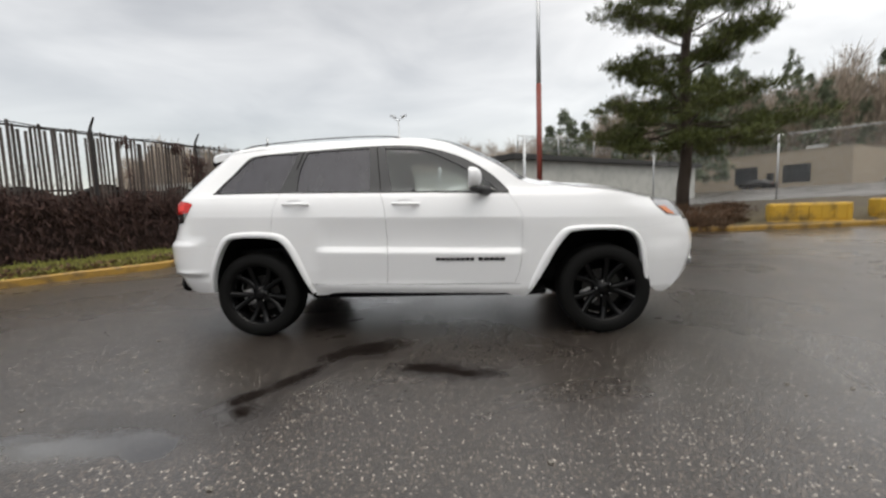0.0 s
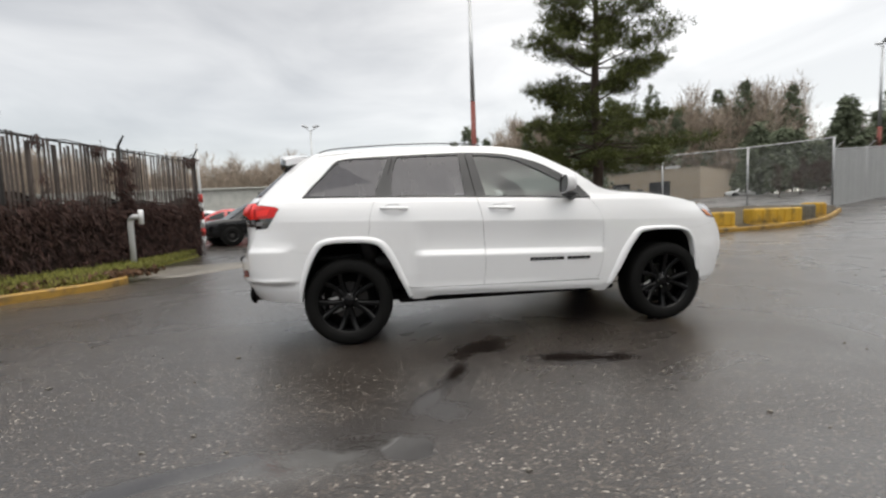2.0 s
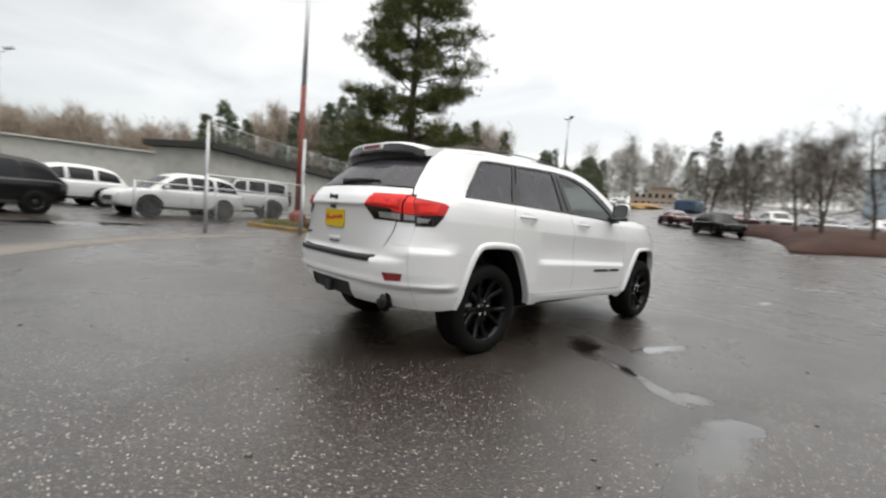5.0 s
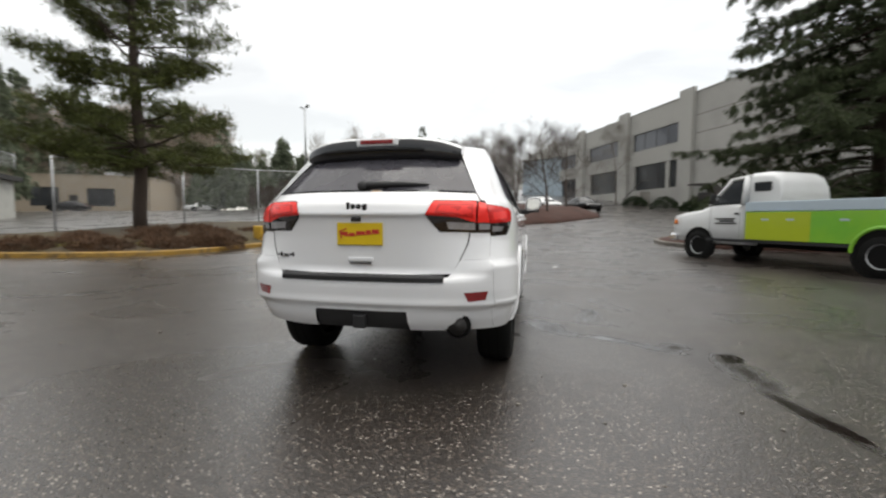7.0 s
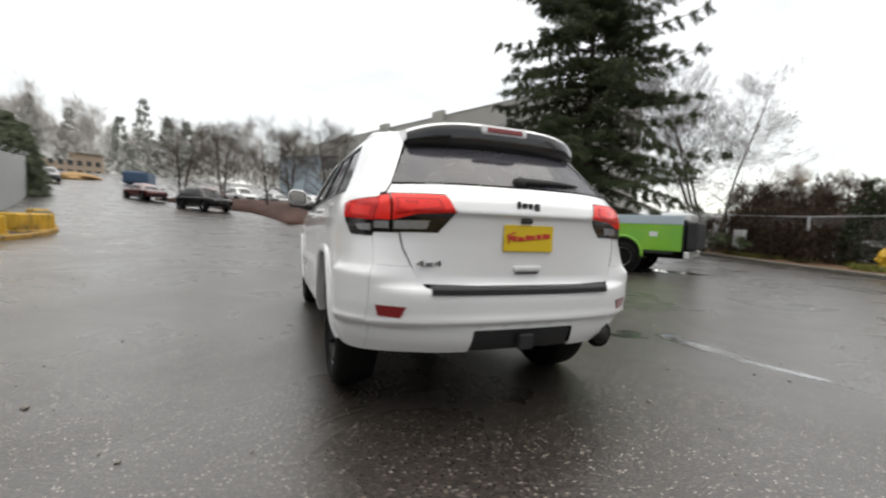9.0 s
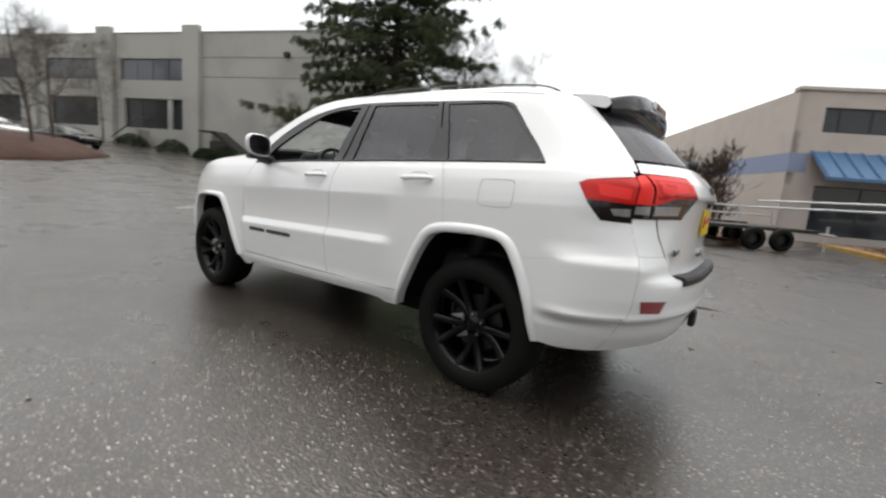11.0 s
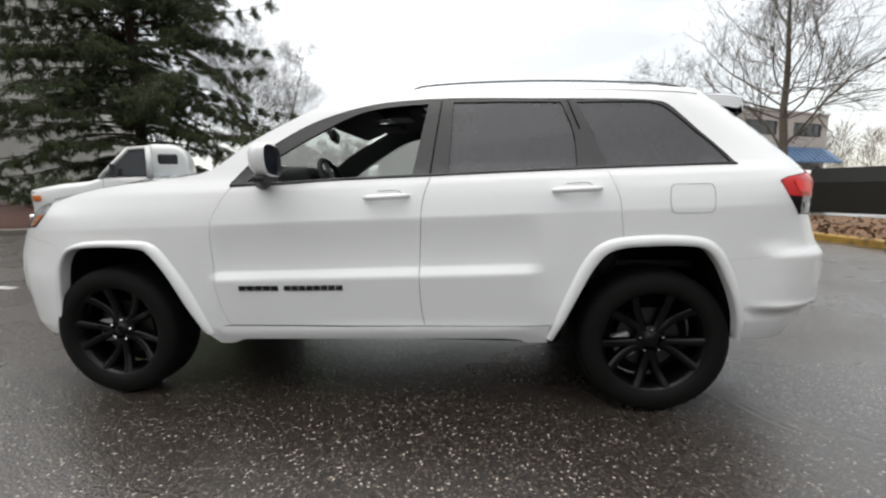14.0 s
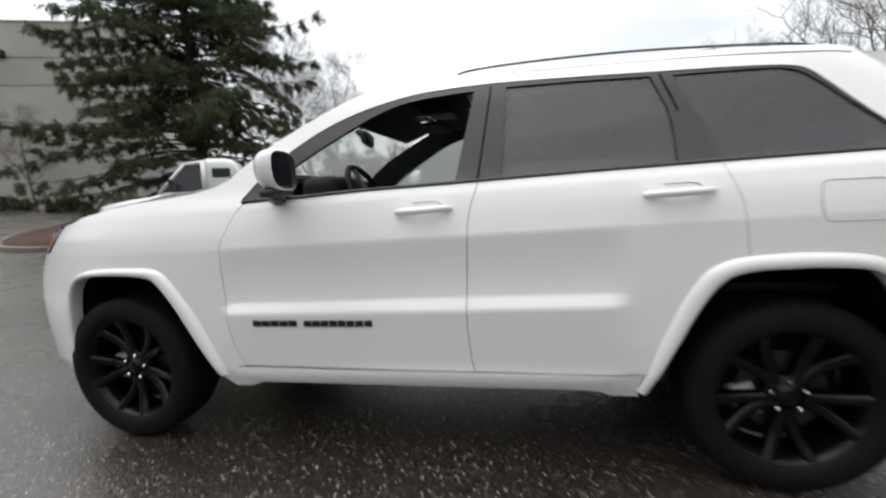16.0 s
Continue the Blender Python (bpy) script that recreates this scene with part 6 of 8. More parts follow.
def pine(x, y, height, label, seed):
    """A rugged pine: bare lower trunk, uneven limbs with clumps of needles at their ends."""
    rng = np.random.default_rng(seed)
    z0 = ground_z(x, y) + 0.25
    t = empty("pine_tree", Matrix.Translation((x, y, z0)), label, "tree")
    n = 14
    pts = [Vector((0, 0, -0.3))]
    for k in range(n):
        pts.append(Vector((0.10 * math.sin(k * 0.9), 0.08 * math.cos(k * 0.7) - 0.08, height * (k + 1) / n)))
    bm = tube(pts, [0.23 * (1 - k / n) ** 0.7 + 0.025 for k in range(n + 1)], 10)
    part("trunk", bm, M_BARK, t, smooth=True)
    segs, tufts = [], []
    # tiers of limbs that end in flat pads of needles, with sky between the tiers
    for u0, lo, hi, count in ((.215, 2.2, 4.0, 9), (.275, 2.4, 4.2, 9), (.335, 1.6, 3.4, 7), (.43, 1.4, 2.9, 6), (.50, 1.8, 3.6, 8), (.565, 1.4, 3.4, 7), (.63, 1.6, 3.9, 7), (.70, 1.2, 3.2, 7),
                              (.77, 1.0, 2.8, 6), (.84, .8, 2.1, 6), (.91, .5, 1.4, 5), (.97, .3, .8, 4)):
        turn = rng.uniform(0, 6.28)
        for k in range(count):
            u = u0 + rng.uniform(-.02, .02)
            a = turn + 6.28 * k / count + rng.normal(0, .22)
            reach = rng.uniform(lo, hi)
            d = Vector((math.cos(a), math.sin(a), rng.uniform(-.22, .02) if u < .4 else rng.uniform(-.05, .34))).normalized()
            p = Vector((0, 0, height * u))
            m = 7
            for q in range(m):
                d = (d + Vector(rng.normal(0, .09, 3)) + Vector((0, 0, .045))).normalized()
                e = p + d * reach / m
                segs.append((p, e, .055 * (1 - q / m) * (1.15 - u) + .012, .055 * (1 - (q + 1) / m) * (1.15 - u) + .008))
                if q >= 3 and rng.uniform() < .88:
                    for _ in range(4):
                        s = Vector((rng.normal(), rng.normal(), rng.normal() * .22 + .12)).normalized()
                        g = e + s * rng.uniform(.20, .62)
                        segs.append((e, g, .012, .005))
                        w = rng.uniform(.16, .28)
                        for _ in range(15):
                            c = g + Vector((rng.normal(0, w), rng.normal(0, w), rng.normal(0, w * .38)))
                            tufts.append((c, (s * .6 + Vector((0, 0, .55))).normalized()))
                p = e
    sticks(segs, M_BARK, "branchwork", t, 4)
    blades(tufts, M_PINE, "crown", t, 8, 0.20, 0.0125, 0.75, 0.0, seed)
    return t


def spruce(x, y, height, radius, label, seed, material=None, name="spruce_tree", limbs=215, base=0.06, fine=(19, 0.18, 0.0100), taper=0.62):
    """A spruce: tiers of long drooping boughs hung with short sprays, ragged outline with gaps."""
    rng = np.random.default_rng(seed)
    t = empty(name, Matrix.Translation((x, y, ground_z(x, y))), label, "tree")
    part("trunk", tube([(0, 0, -0.2), (0, 0, height * 0.4), (0, 0, height)], [0.24, 0.13, 0.02], 10), M_BARK, t, smooth=True)
    segs, tufts = [], []
    for k in range(limbs):
        if rng.uniform() < 0.06:
            continue
        u = base + (0.99 - base) * (k + rng.uniform(-0.4, 0.4)) / limbs
        u = max(base, min(0.99, u))
        a = k * 2.399 + rng.uniform(-0.5, 0.5)
        reach = radius * (1 - u) ** taper * rng.uniform(0.55, 1.12) * (0.75 + 0.25 * min(1, u / 0.15))
        p = Vector((0, 0, height * u))
        d = Vector((math.cos(a), math.sin(a), 0.28 if u > 0.5 else 0.12)).normalized()
        m = 9
        for q in range(m):
            f = (q + 1) / m
            d = (d + Vector((0, 0, -0.085 if f < 0.6 else 0.07)) + Vector(rng.normal(0, 0.05, 3))).normalized()
            e = p + d * reach / m
            segs.append((p, e, 0.040 * (1 - q / m) + 0.013, 0.040 * (1 - f) + 0.010))
            if f > 0.15:
                side = d.cross(Vector((0, 0, 1))).normalized()
                for s in (-1, 1):
                    for _ in range(2):
                        L = rng.uniform(0.25, 0.75) * (1.25 - f) * min(1.0, reach / 2.2) + 0.12
                        g = e + side * s * L + d * rng.uniform(0, 0.35) + Vector((0, 0, -rng.uniform(0.05, 0.30)))
                        h = e.lerp(g, 0.5)
                        segs.append((e, g, 0.012, 0.007))
                        for c in (h, g, e.lerp(g, 0.75), e.lerp(g, 0.25)):
                            tufts.append((c, (g - e).normalized() + Vector((0, 0, -0.45))))
                tufts.append((e, d))
                tufts.append((e + Vector((0, 0, -0.12)), Vector((0, 0, -1))))
            p = e
    sticks(segs, M_BARK, "branchwork", t, 3)
    blades(tufts, material or M_SPRUCE, "crown", t, *fine, 0.55, 0.22, seed)
    return t


def shrub(x, y, r, h, label, seed, material=None, name="shrub", count=500, leaf=(7, 0.13, 0.028)):
    rng = np.random.default_rng(seed)
    t = empty(name, Matrix.Translation((x, y, ground_z(x, y))), label, "shrub")
    segs, tufts = [], []
    for k in range(26):
        a, b = rng.uniform(0, 6.28), rng.uniform(0.1, 1.0)
        segs.append(((0, 0, 0), (math.cos(a) * r * 0.75 * b, math.sin(a) * r * 0.75 * b, h * rng.uniform(0.5, 0.9)), 0.02, 0.006))
    sticks(segs, M_BARK, "branchwork", t, 3)
    for k in range(count):
        d = Vector(rng.normal(0, 1, 3)).normalized()
        d.z = abs(d.z)
        q = rng.uniform(0.72, 1.0) + 0.12 * noise.noise(d * 2.5 + Vector((seed, 0, 0)))
        tufts.append(((d.x * r * q, d.y * r * q, d.z * h * q + 0.02), d))
    blades(tufts, material or M_SHRUB, "leaves", t, *leaf, 0.8, 0, seed)
    return t


def wood_belt(name, label, items, material, seed, kind):
    """A far wood seen as one: conifers or bare crowns in rows."""
    rng = np.random.default_rng(seed)
    segs, tufts = [], []
    for x, y, h in items:
        z = ground_z(x, y)
        if kind == "conifer":
            segs.append(((x, y, z), (x, y, z + h), 0.22, 0.03))
            m = int(60 + h * 5)
            for k in range(m):
                u = rng.uniform(0.12, 1.0)
                a = rng.uniform(0, 6.28)
                r = h * 0.19 * (1 - u) ** 0.8 * rng.uniform(0.45, 1.1) + 0.1
                tufts.append(((x + math.cos(a) * r, y + math.sin(a) * r, z + h * u), (math.cos(a) * 0.7, math.sin(a) * 0.7, -0.5)))
        else:
            segs.append(((x, y, z - 0.2), (x + rng.normal(0, 0.02) * h, y + rng.normal(0, 0.02) * h, z + h * 0.93), 0.04 + h * 0.007, 0.02))
            for k in range(int(34 + h * 4)):
                u = rng.uniform(0.12, 1.0) ** 0.8
                a = rng.uniform(0, 6.28)
                r = h * 0.17 * math.sin(math.pi * min(1, 0.15 + 0.8 * u)) * rng.uniform(0.1, 1.1)
                tufts.append(((x + math.cos(a) * r, y + math.sin(a) * r, z + h * u * 0.93), (math.cos(a) * 0.35, math.sin(a) * 0.35, 1.0)))
    if kind == "conifer":
        o = blades(tufts, material, name, None, 22, 0.72, 0.080, 0.60, 0.25, seed)
    else:
        h = sum(i[2] for i in items) / len(items)
        o = blades(tufts, material, name, None, 7, h * 0.16, 0.010 + h * 0.0021, 0.42, 0.0, seed)
        tagged(sticks(segs, material, name + "_stems", None, 3), label.replace("wood", "wood stems").replace("scrub", "scrub stems"), "woodland", kind="stuff")
    return tagged(o, label, "woodland", kind="stuff")


pine(9.0, 14.0, 12.6, "rugged pine tree with open crown on the kerbed island", 11)
spruce(12.2, -12.25, 17.5, 7.3, "tall dark spruce with drooping boughs behind the truck", 5, base=0.045, taper=0.74)
bare_tree(-10.24, -11.7, 8.6, "leafless mossy tree in a leaf-strewn bed", 21, stems=1, spread=0.46, depth=4, trunk_r=0.15, kids=4)
bare_tree(-8.3, -15.4, 6.2, "slim leafless tree beside the workshop", 23, stems=1, spread=0.40, depth=4, trunk_r=0.07)
bare_tree(9.6, -17.4, 9.2, "fine leafless tree behind the spruce", 25, stems=4, spread=0.34, depth=4, trunk_r=0.06, material=M_TWIG)
bare_tree(28.8, -17.6, 6.2, "small bare ornamental tree by the office wall", 27, spread=0.3, depth=4, trunk_r=0.07)
bare_tree(46.9, -10.1, 9.0, "small bare ornamental tree by the office entrance", 28, spread=0.3, depth=4, trunk_r=0.07)
for i, (x, y, h) in enumerate(((26.5, -2.0, 7.6), (29.5, 0.2, 6.5), (33.0, 2.0, 7.5), (36.4, 5.6, 7.0), (30.6, -3.6, 6.8), (38.6, 9.0, 7.2))):
    bare_tree(x, y, h, "leafless street tree on a mulch bank", 31 + i, stems=1 + i % 2, spread=0.36, depth=4, trunk_r=0.09, material=M_TWIG)
for i, (x, y, r, h) in enumerate(((40.2, -13.4, 1.3, 1.1), (31.2, -17.4, 1.3, 0.8), (44.4, -11.6, 1.3, 1.0), (34.9, -15.6, 1.6, 1.2), (36.6, -14.6, 1.0, .9), (27.4, -18.4, 1.1, .8))):
    shrub(x, y, r, h, "low clipped evergreen shrub along the office wall", 41 + i)
for i, (x, y, r, h) in enumerate(((7.9, 12.3, 1.1, .55), (6.6, 11.0, 1.0, .5), (8.6, 10.6, 1.2, .55), (7.2, 9.2, .9, .45), (9.6, 12.0, 1.0, .55), (5.4, 12.2, .9, .42), (10.6, 10.2, 1.0, .4), (4.5, 10.4, .8, .4), (5.7, 9.7, .8, .38), (6.9, 9.5, .8, .4), (8.1, 9.5, .7, .36), (3.6, 11.7, .8, .4), (6.0, 10.7, .8, .42), (4.8, 11.5, .8, .4))):
    shrub(x, y, r, h, "low brown winter shrub on the kerbed island", 51 + i, M_LITTER, count=480, leaf=(12, 0.15, 0.0075))
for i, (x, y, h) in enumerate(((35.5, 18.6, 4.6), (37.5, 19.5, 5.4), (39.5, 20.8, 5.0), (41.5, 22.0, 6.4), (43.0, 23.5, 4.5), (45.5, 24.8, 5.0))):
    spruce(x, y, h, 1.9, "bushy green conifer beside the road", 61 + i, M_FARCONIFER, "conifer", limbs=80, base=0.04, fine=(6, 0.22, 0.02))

rngw = np.random.default_rng(7)


def polar(cx, cy, az, d):
    return cx + d * math.cos(radians(az)), cy + d * math.sin(radians(az))


def belt(az0, az1, n, d0, d1, h0, h1):
    out = []
    for k in range(n):
        x, y = polar(0, 0, az0 + (az1 - az0) * (k + rngw.uniform(0, 1)) / n, rngw.uniform(d0, d1))
        out.append((x, y, rngw.uniform(h0, h1)))
    return out


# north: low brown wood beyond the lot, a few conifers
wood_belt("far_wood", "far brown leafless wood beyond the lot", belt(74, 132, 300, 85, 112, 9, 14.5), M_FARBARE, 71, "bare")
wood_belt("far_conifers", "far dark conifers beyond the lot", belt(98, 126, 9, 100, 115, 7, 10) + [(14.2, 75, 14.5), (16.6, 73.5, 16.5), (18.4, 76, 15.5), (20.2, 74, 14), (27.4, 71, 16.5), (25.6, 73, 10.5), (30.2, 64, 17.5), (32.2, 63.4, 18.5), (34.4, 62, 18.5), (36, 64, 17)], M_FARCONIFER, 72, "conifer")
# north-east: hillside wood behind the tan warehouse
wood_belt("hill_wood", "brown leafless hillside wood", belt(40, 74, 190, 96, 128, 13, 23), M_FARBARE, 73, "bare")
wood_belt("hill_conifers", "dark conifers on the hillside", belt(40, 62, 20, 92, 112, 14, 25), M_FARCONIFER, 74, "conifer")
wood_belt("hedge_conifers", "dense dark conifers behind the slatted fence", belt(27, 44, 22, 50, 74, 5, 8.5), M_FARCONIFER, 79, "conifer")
wood_belt("undergrowth", "brown leafless undergrowth beyond the chain-link fence", belt(27, 39, 46, 38, 60, 2.0, 3.6), M_SCRUB, 80, "bare")
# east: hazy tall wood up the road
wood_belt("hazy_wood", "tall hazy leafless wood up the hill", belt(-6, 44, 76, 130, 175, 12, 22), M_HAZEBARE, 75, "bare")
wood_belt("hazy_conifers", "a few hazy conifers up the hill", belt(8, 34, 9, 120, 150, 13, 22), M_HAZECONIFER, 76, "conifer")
# south: scrub behind the kerb and beyond the workshop
wood_belt("scrub", "brown leafless scrub behind the kerb", [(x, -19.6 - 0.25 * x + rngw.uniform(-1.5, 1.5), rngw.uniform(2.6, 3.9)) for x in np.linspace(-1, 12, 60)], M_SCRUB, 77, "bare")
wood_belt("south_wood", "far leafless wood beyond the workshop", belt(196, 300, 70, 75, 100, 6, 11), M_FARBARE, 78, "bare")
for i, (x, y, r, h) in enumerate(((9.0, -18.9, 1.3, 2.3), (7.6, -18.7, 1.4, 2.6), (6.0, -18.8, 1.4, 2.4), (4.7, -18.4, 1.2, 2.3), (3.6, -17.9, 1.3, 3.5), (2.4, -17.6, 1.2, 3.2), (1.2, -16.8, 1.1, 1.9), (10.4, -19.4, 1.4, 2.2),
                                  (8.2, -18.1, 1.0, 1.5), (6.8, -18.0, 1.1, 1.7), (5.3, -17.7, 1.0, 1.6), (11.8, -19.0, 1.3, 2.0))):
    shrub(x, y, r, h, "dark evergreen bush in the scrub" if i in (4, 5) else "tangled brown winter bramble in the scrub", 91 + i, M_SHRUB if i in (4, 5) else M_SCRUB, count=620, leaf=(10, 0.17, 0.012))


# ---- kerbs, beds and yard furniture ----
kerb("kerb_west", [(-7.9, 0.2), (-7.2, 1.8), (-6.5, 3.0), (-5.95, 3.9), (-6.0, 4.7), (-6.9, 5.1)], M_YELLOW, "worn yellow kerb along the grass verge")
patch("grass_verge", [(-8.0, 0.2), (-7.3, 1.8), (-6.6, 3.0), (-6.05, 3.9), (-6.1, 4.6), (-6.95, 5.0), (-6.55, 9.6), (-7.1, 9.6), (-9.4, 0.2)], M_GRASS, 0.10, "rough grass verge with fallen leaves under the fence", "verge", crown=0.06, step=0.35)
patch("apron", [(-6.2, 5.0), (-5.2, 5.1), (-4.2, 6.6), (-2.3, 8.6), (0.8, 10.2), (0.6, 10.9), (-2.6, 9.3), (-4.6, 7.6), (-6.6, 7.2)], M_KERB, 0.006, "wet concrete gutter apron across the gate", "pavement", step=0.6)
kerb("kerb_island", [(1.4, 13.6), (2.6, 11.4), (4.0, 9.6), (5.4, 8.75), (7.8, 8.5), (10.7, 7.85), (13.0, 7.9), (14.9, 8.6), (16.4, 9.5), (18.6, 11.0)], M_YELLOW, "yellow painted kerb round the planted island")
patch("island_bed", [(1.5, 13.8), (2.7, 11.5), (4.1, 9.7), (5.5, 8.85), (7.8, 8.6), (10.7, 7.95), (13.0, 8.0), (14.8, 8.7), (16.3, 9.6), (18.5, 11.1), (20.4, 12.6), (14.4, 17.4), (10, 17.5), (5.0, 16.2), (2.0, 15.2)],
      M_SOIL, 0.12, "leafy soil bed of the planted island", "bed", crown=0.28, step=0.6)
kerb("kerb_south", [(-4.4, -18.6), (-5.2, -15.3), (-6.2, -11.2), (-6.9, -8.4), (-7.4, -6.0), (-7.8, -3.0), (-8.8, -0.6), (-12, 0.8)], M_YELLOW, "faded yellow kerb along the leafy bed")
patch("leaf_bed", [(-4.5, -18.6), (-5.3, -15.3), (-6.3, -11.2), (-7.0, -8.4), (-7.5, -6.0), (-7.9, -3.0), (-8.9, -0.7), (-12, 0.7), (-13.5, -6), (-10.6, -14), (-8.0, -18.0)],
      M_LITTER, 0.11, "bed strewn with wet brown leaves", "bed", crown=0.10, step=0.5)
kerb("kerb_south_east", [(13.0, -17.2), (8.7, -16.9), (4.2, -15.9), (0.7, -14.0), (-1.6, -12.6)], M_KERB, "low dark kerb in front of the scrub")
rng_v = np.random.default_rng(67)
corner = []
for _ in range(1500):
    u, w = rng_v.uniform(0, 1), rng_v.uniform(.12, .9)
    x, y = 1.7 + 3.4 * u + .55 * w, 13.2 - 4.0 * u + .35 * u * u + .75 * w
    if noise.noise(Vector((x * .8, y * .8, 7.7))) > -.1:
        corner.append(((x, y, ground_z(x, y) + .13), (rng_v.normal(0, .4), rng_v.normal(0, .4), 1.0)))
tagged(blades(corner, M_GRASS, "corner_grass", None, 5, 0.16, 0.010, 0.5, 0, 69), "yellow-green grass on the corner of the island", "grass", kind="stuff")
verge = []
for (xa, ya), (xb, yb) in zip([(12.5, -17.6), (8.7, -17.3), (4.2, -16.4)], [(8.7, -17.3), (4.2, -16.4), (0.7, -14.6)]):
    for _ in range(900):
        u, w = rng_v.uniform(0, 1), abs(rng_v.normal(0, .40))
        x, y = xa + (xb - xa) * u + .15 * w, ya + (yb - ya) * u - w
        if noise.noise(Vector((x * .7, y * .7, 3.1))) > -.18:
            verge.append(((x, y, ground_z(x, y) + .12), (rng_v.normal(0, .4), rng_v.normal(0, .4), 1.0)))
tagged(blades(verge, M_GRASS, "verge_grass", None, 5, 0.20, 0.012, 0.5, 0, 68), "rough yellow-green grass along the scrub kerb", "grass", kind="stuff")
patch("scrub_bed", [(13.0, -17.3), (8.7, -17.0), (4.2, -16.0), (0.7, -14.1), (-1.6, -12.7), (-2.4, -14.5), (-1.0, -19.0), (6, -22.5), (13, -24)], M_LITTER, 0.12, "brown soil and leaf bed in front of the scrub", "bed", crown=0.15, step=0.7)
kerb("kerb_spruce", [(10.4, -6.6), (11.4, -5.5), (13.2, -5.6), (16.8, -8.8), (20.2, -13.2), (20.5, -17.5)], M_KERB, "dark kerb round the mulch island")
patch("mulch_island", [(10.5, -6.7), (11.4, -5.6), (13.1, -5.7), (16.7, -8.9), (20.1, -13.3), (20.4, -17.5), (14, -17.8), (10.4, -15.2), (9.6, -10.5)], M_MULCH, 0.12, "dark red bark mulch island under the spruce", "bed", crown=0.35, step=0.6)
patch("mulch_bank", [(22.2, 0.6), (24.8, -2.8), (30.0, -6.0), (33.5, -6.4), (36.0, -2.4), (38.5, 3.0), (41.5, 9.6), (41.0, 11.6), (38.0, 8.8), (35.0, 5.6), (32.5, 3.2), (28.0, 1.8)], M_MULCH, 0.12, "red-brown mulch bank beside the road", "bed", crown=0.75, step=1.0)


def grass_tufts():
    rng = np.random.default_rng(3)
    t, leaves = [], []
    for k in range(3800):
        u, v = rng.uniform(0, 1), rng.uniform(0, 1)
        y = 0.3 + 9.0 * u
        xr = -9.35 + 0.30 * (y - 0.2)
        xl = -7.9 + (y - 0.2) * 0.47 if y < 4.3 else -6.35 - 0.05 * (y - 4.3)
        x = xr + (min(xl, -6.1) - xr) * v
        t.append(((x, y, ground_z(x, y) + 0.13), (0, 0, 1)))
    tagged(blades(t, M_GRASS, "grass", None, 5, 0.13, 0.008, 0.5, 0, 3), "rough green and yellow grass along the fence", "grass", kind="stuff")
    lv = []
    for k in range(2600):
        if rng.uniform() < 0.35:
            u = rng.uniform(0, 1)
            y = 0.3 + 5.0 * u
            x = -7.9 + (y - 0.2) * 0.47 - rng.uniform(0.1, 0.6)
        else:
            y = rng.uniform(-16.5, -1.5)
            x = -7.3 - rng.uniform(0.0, 3.0) + (0.25 * (-8 - y) if y < -8 else 0)
        lv.append(((x, y, ground_z(x, y) + 0.16), (0, 0, 1)))
    tagged(blades(lv, M_LITTER, "fallen_leaves", None, 2, 0.10, 0.035, 1.2, 0.3, 4), "wet brown fallen leaves on the beds", "leaves", kind="stuff")


grass_tufts()


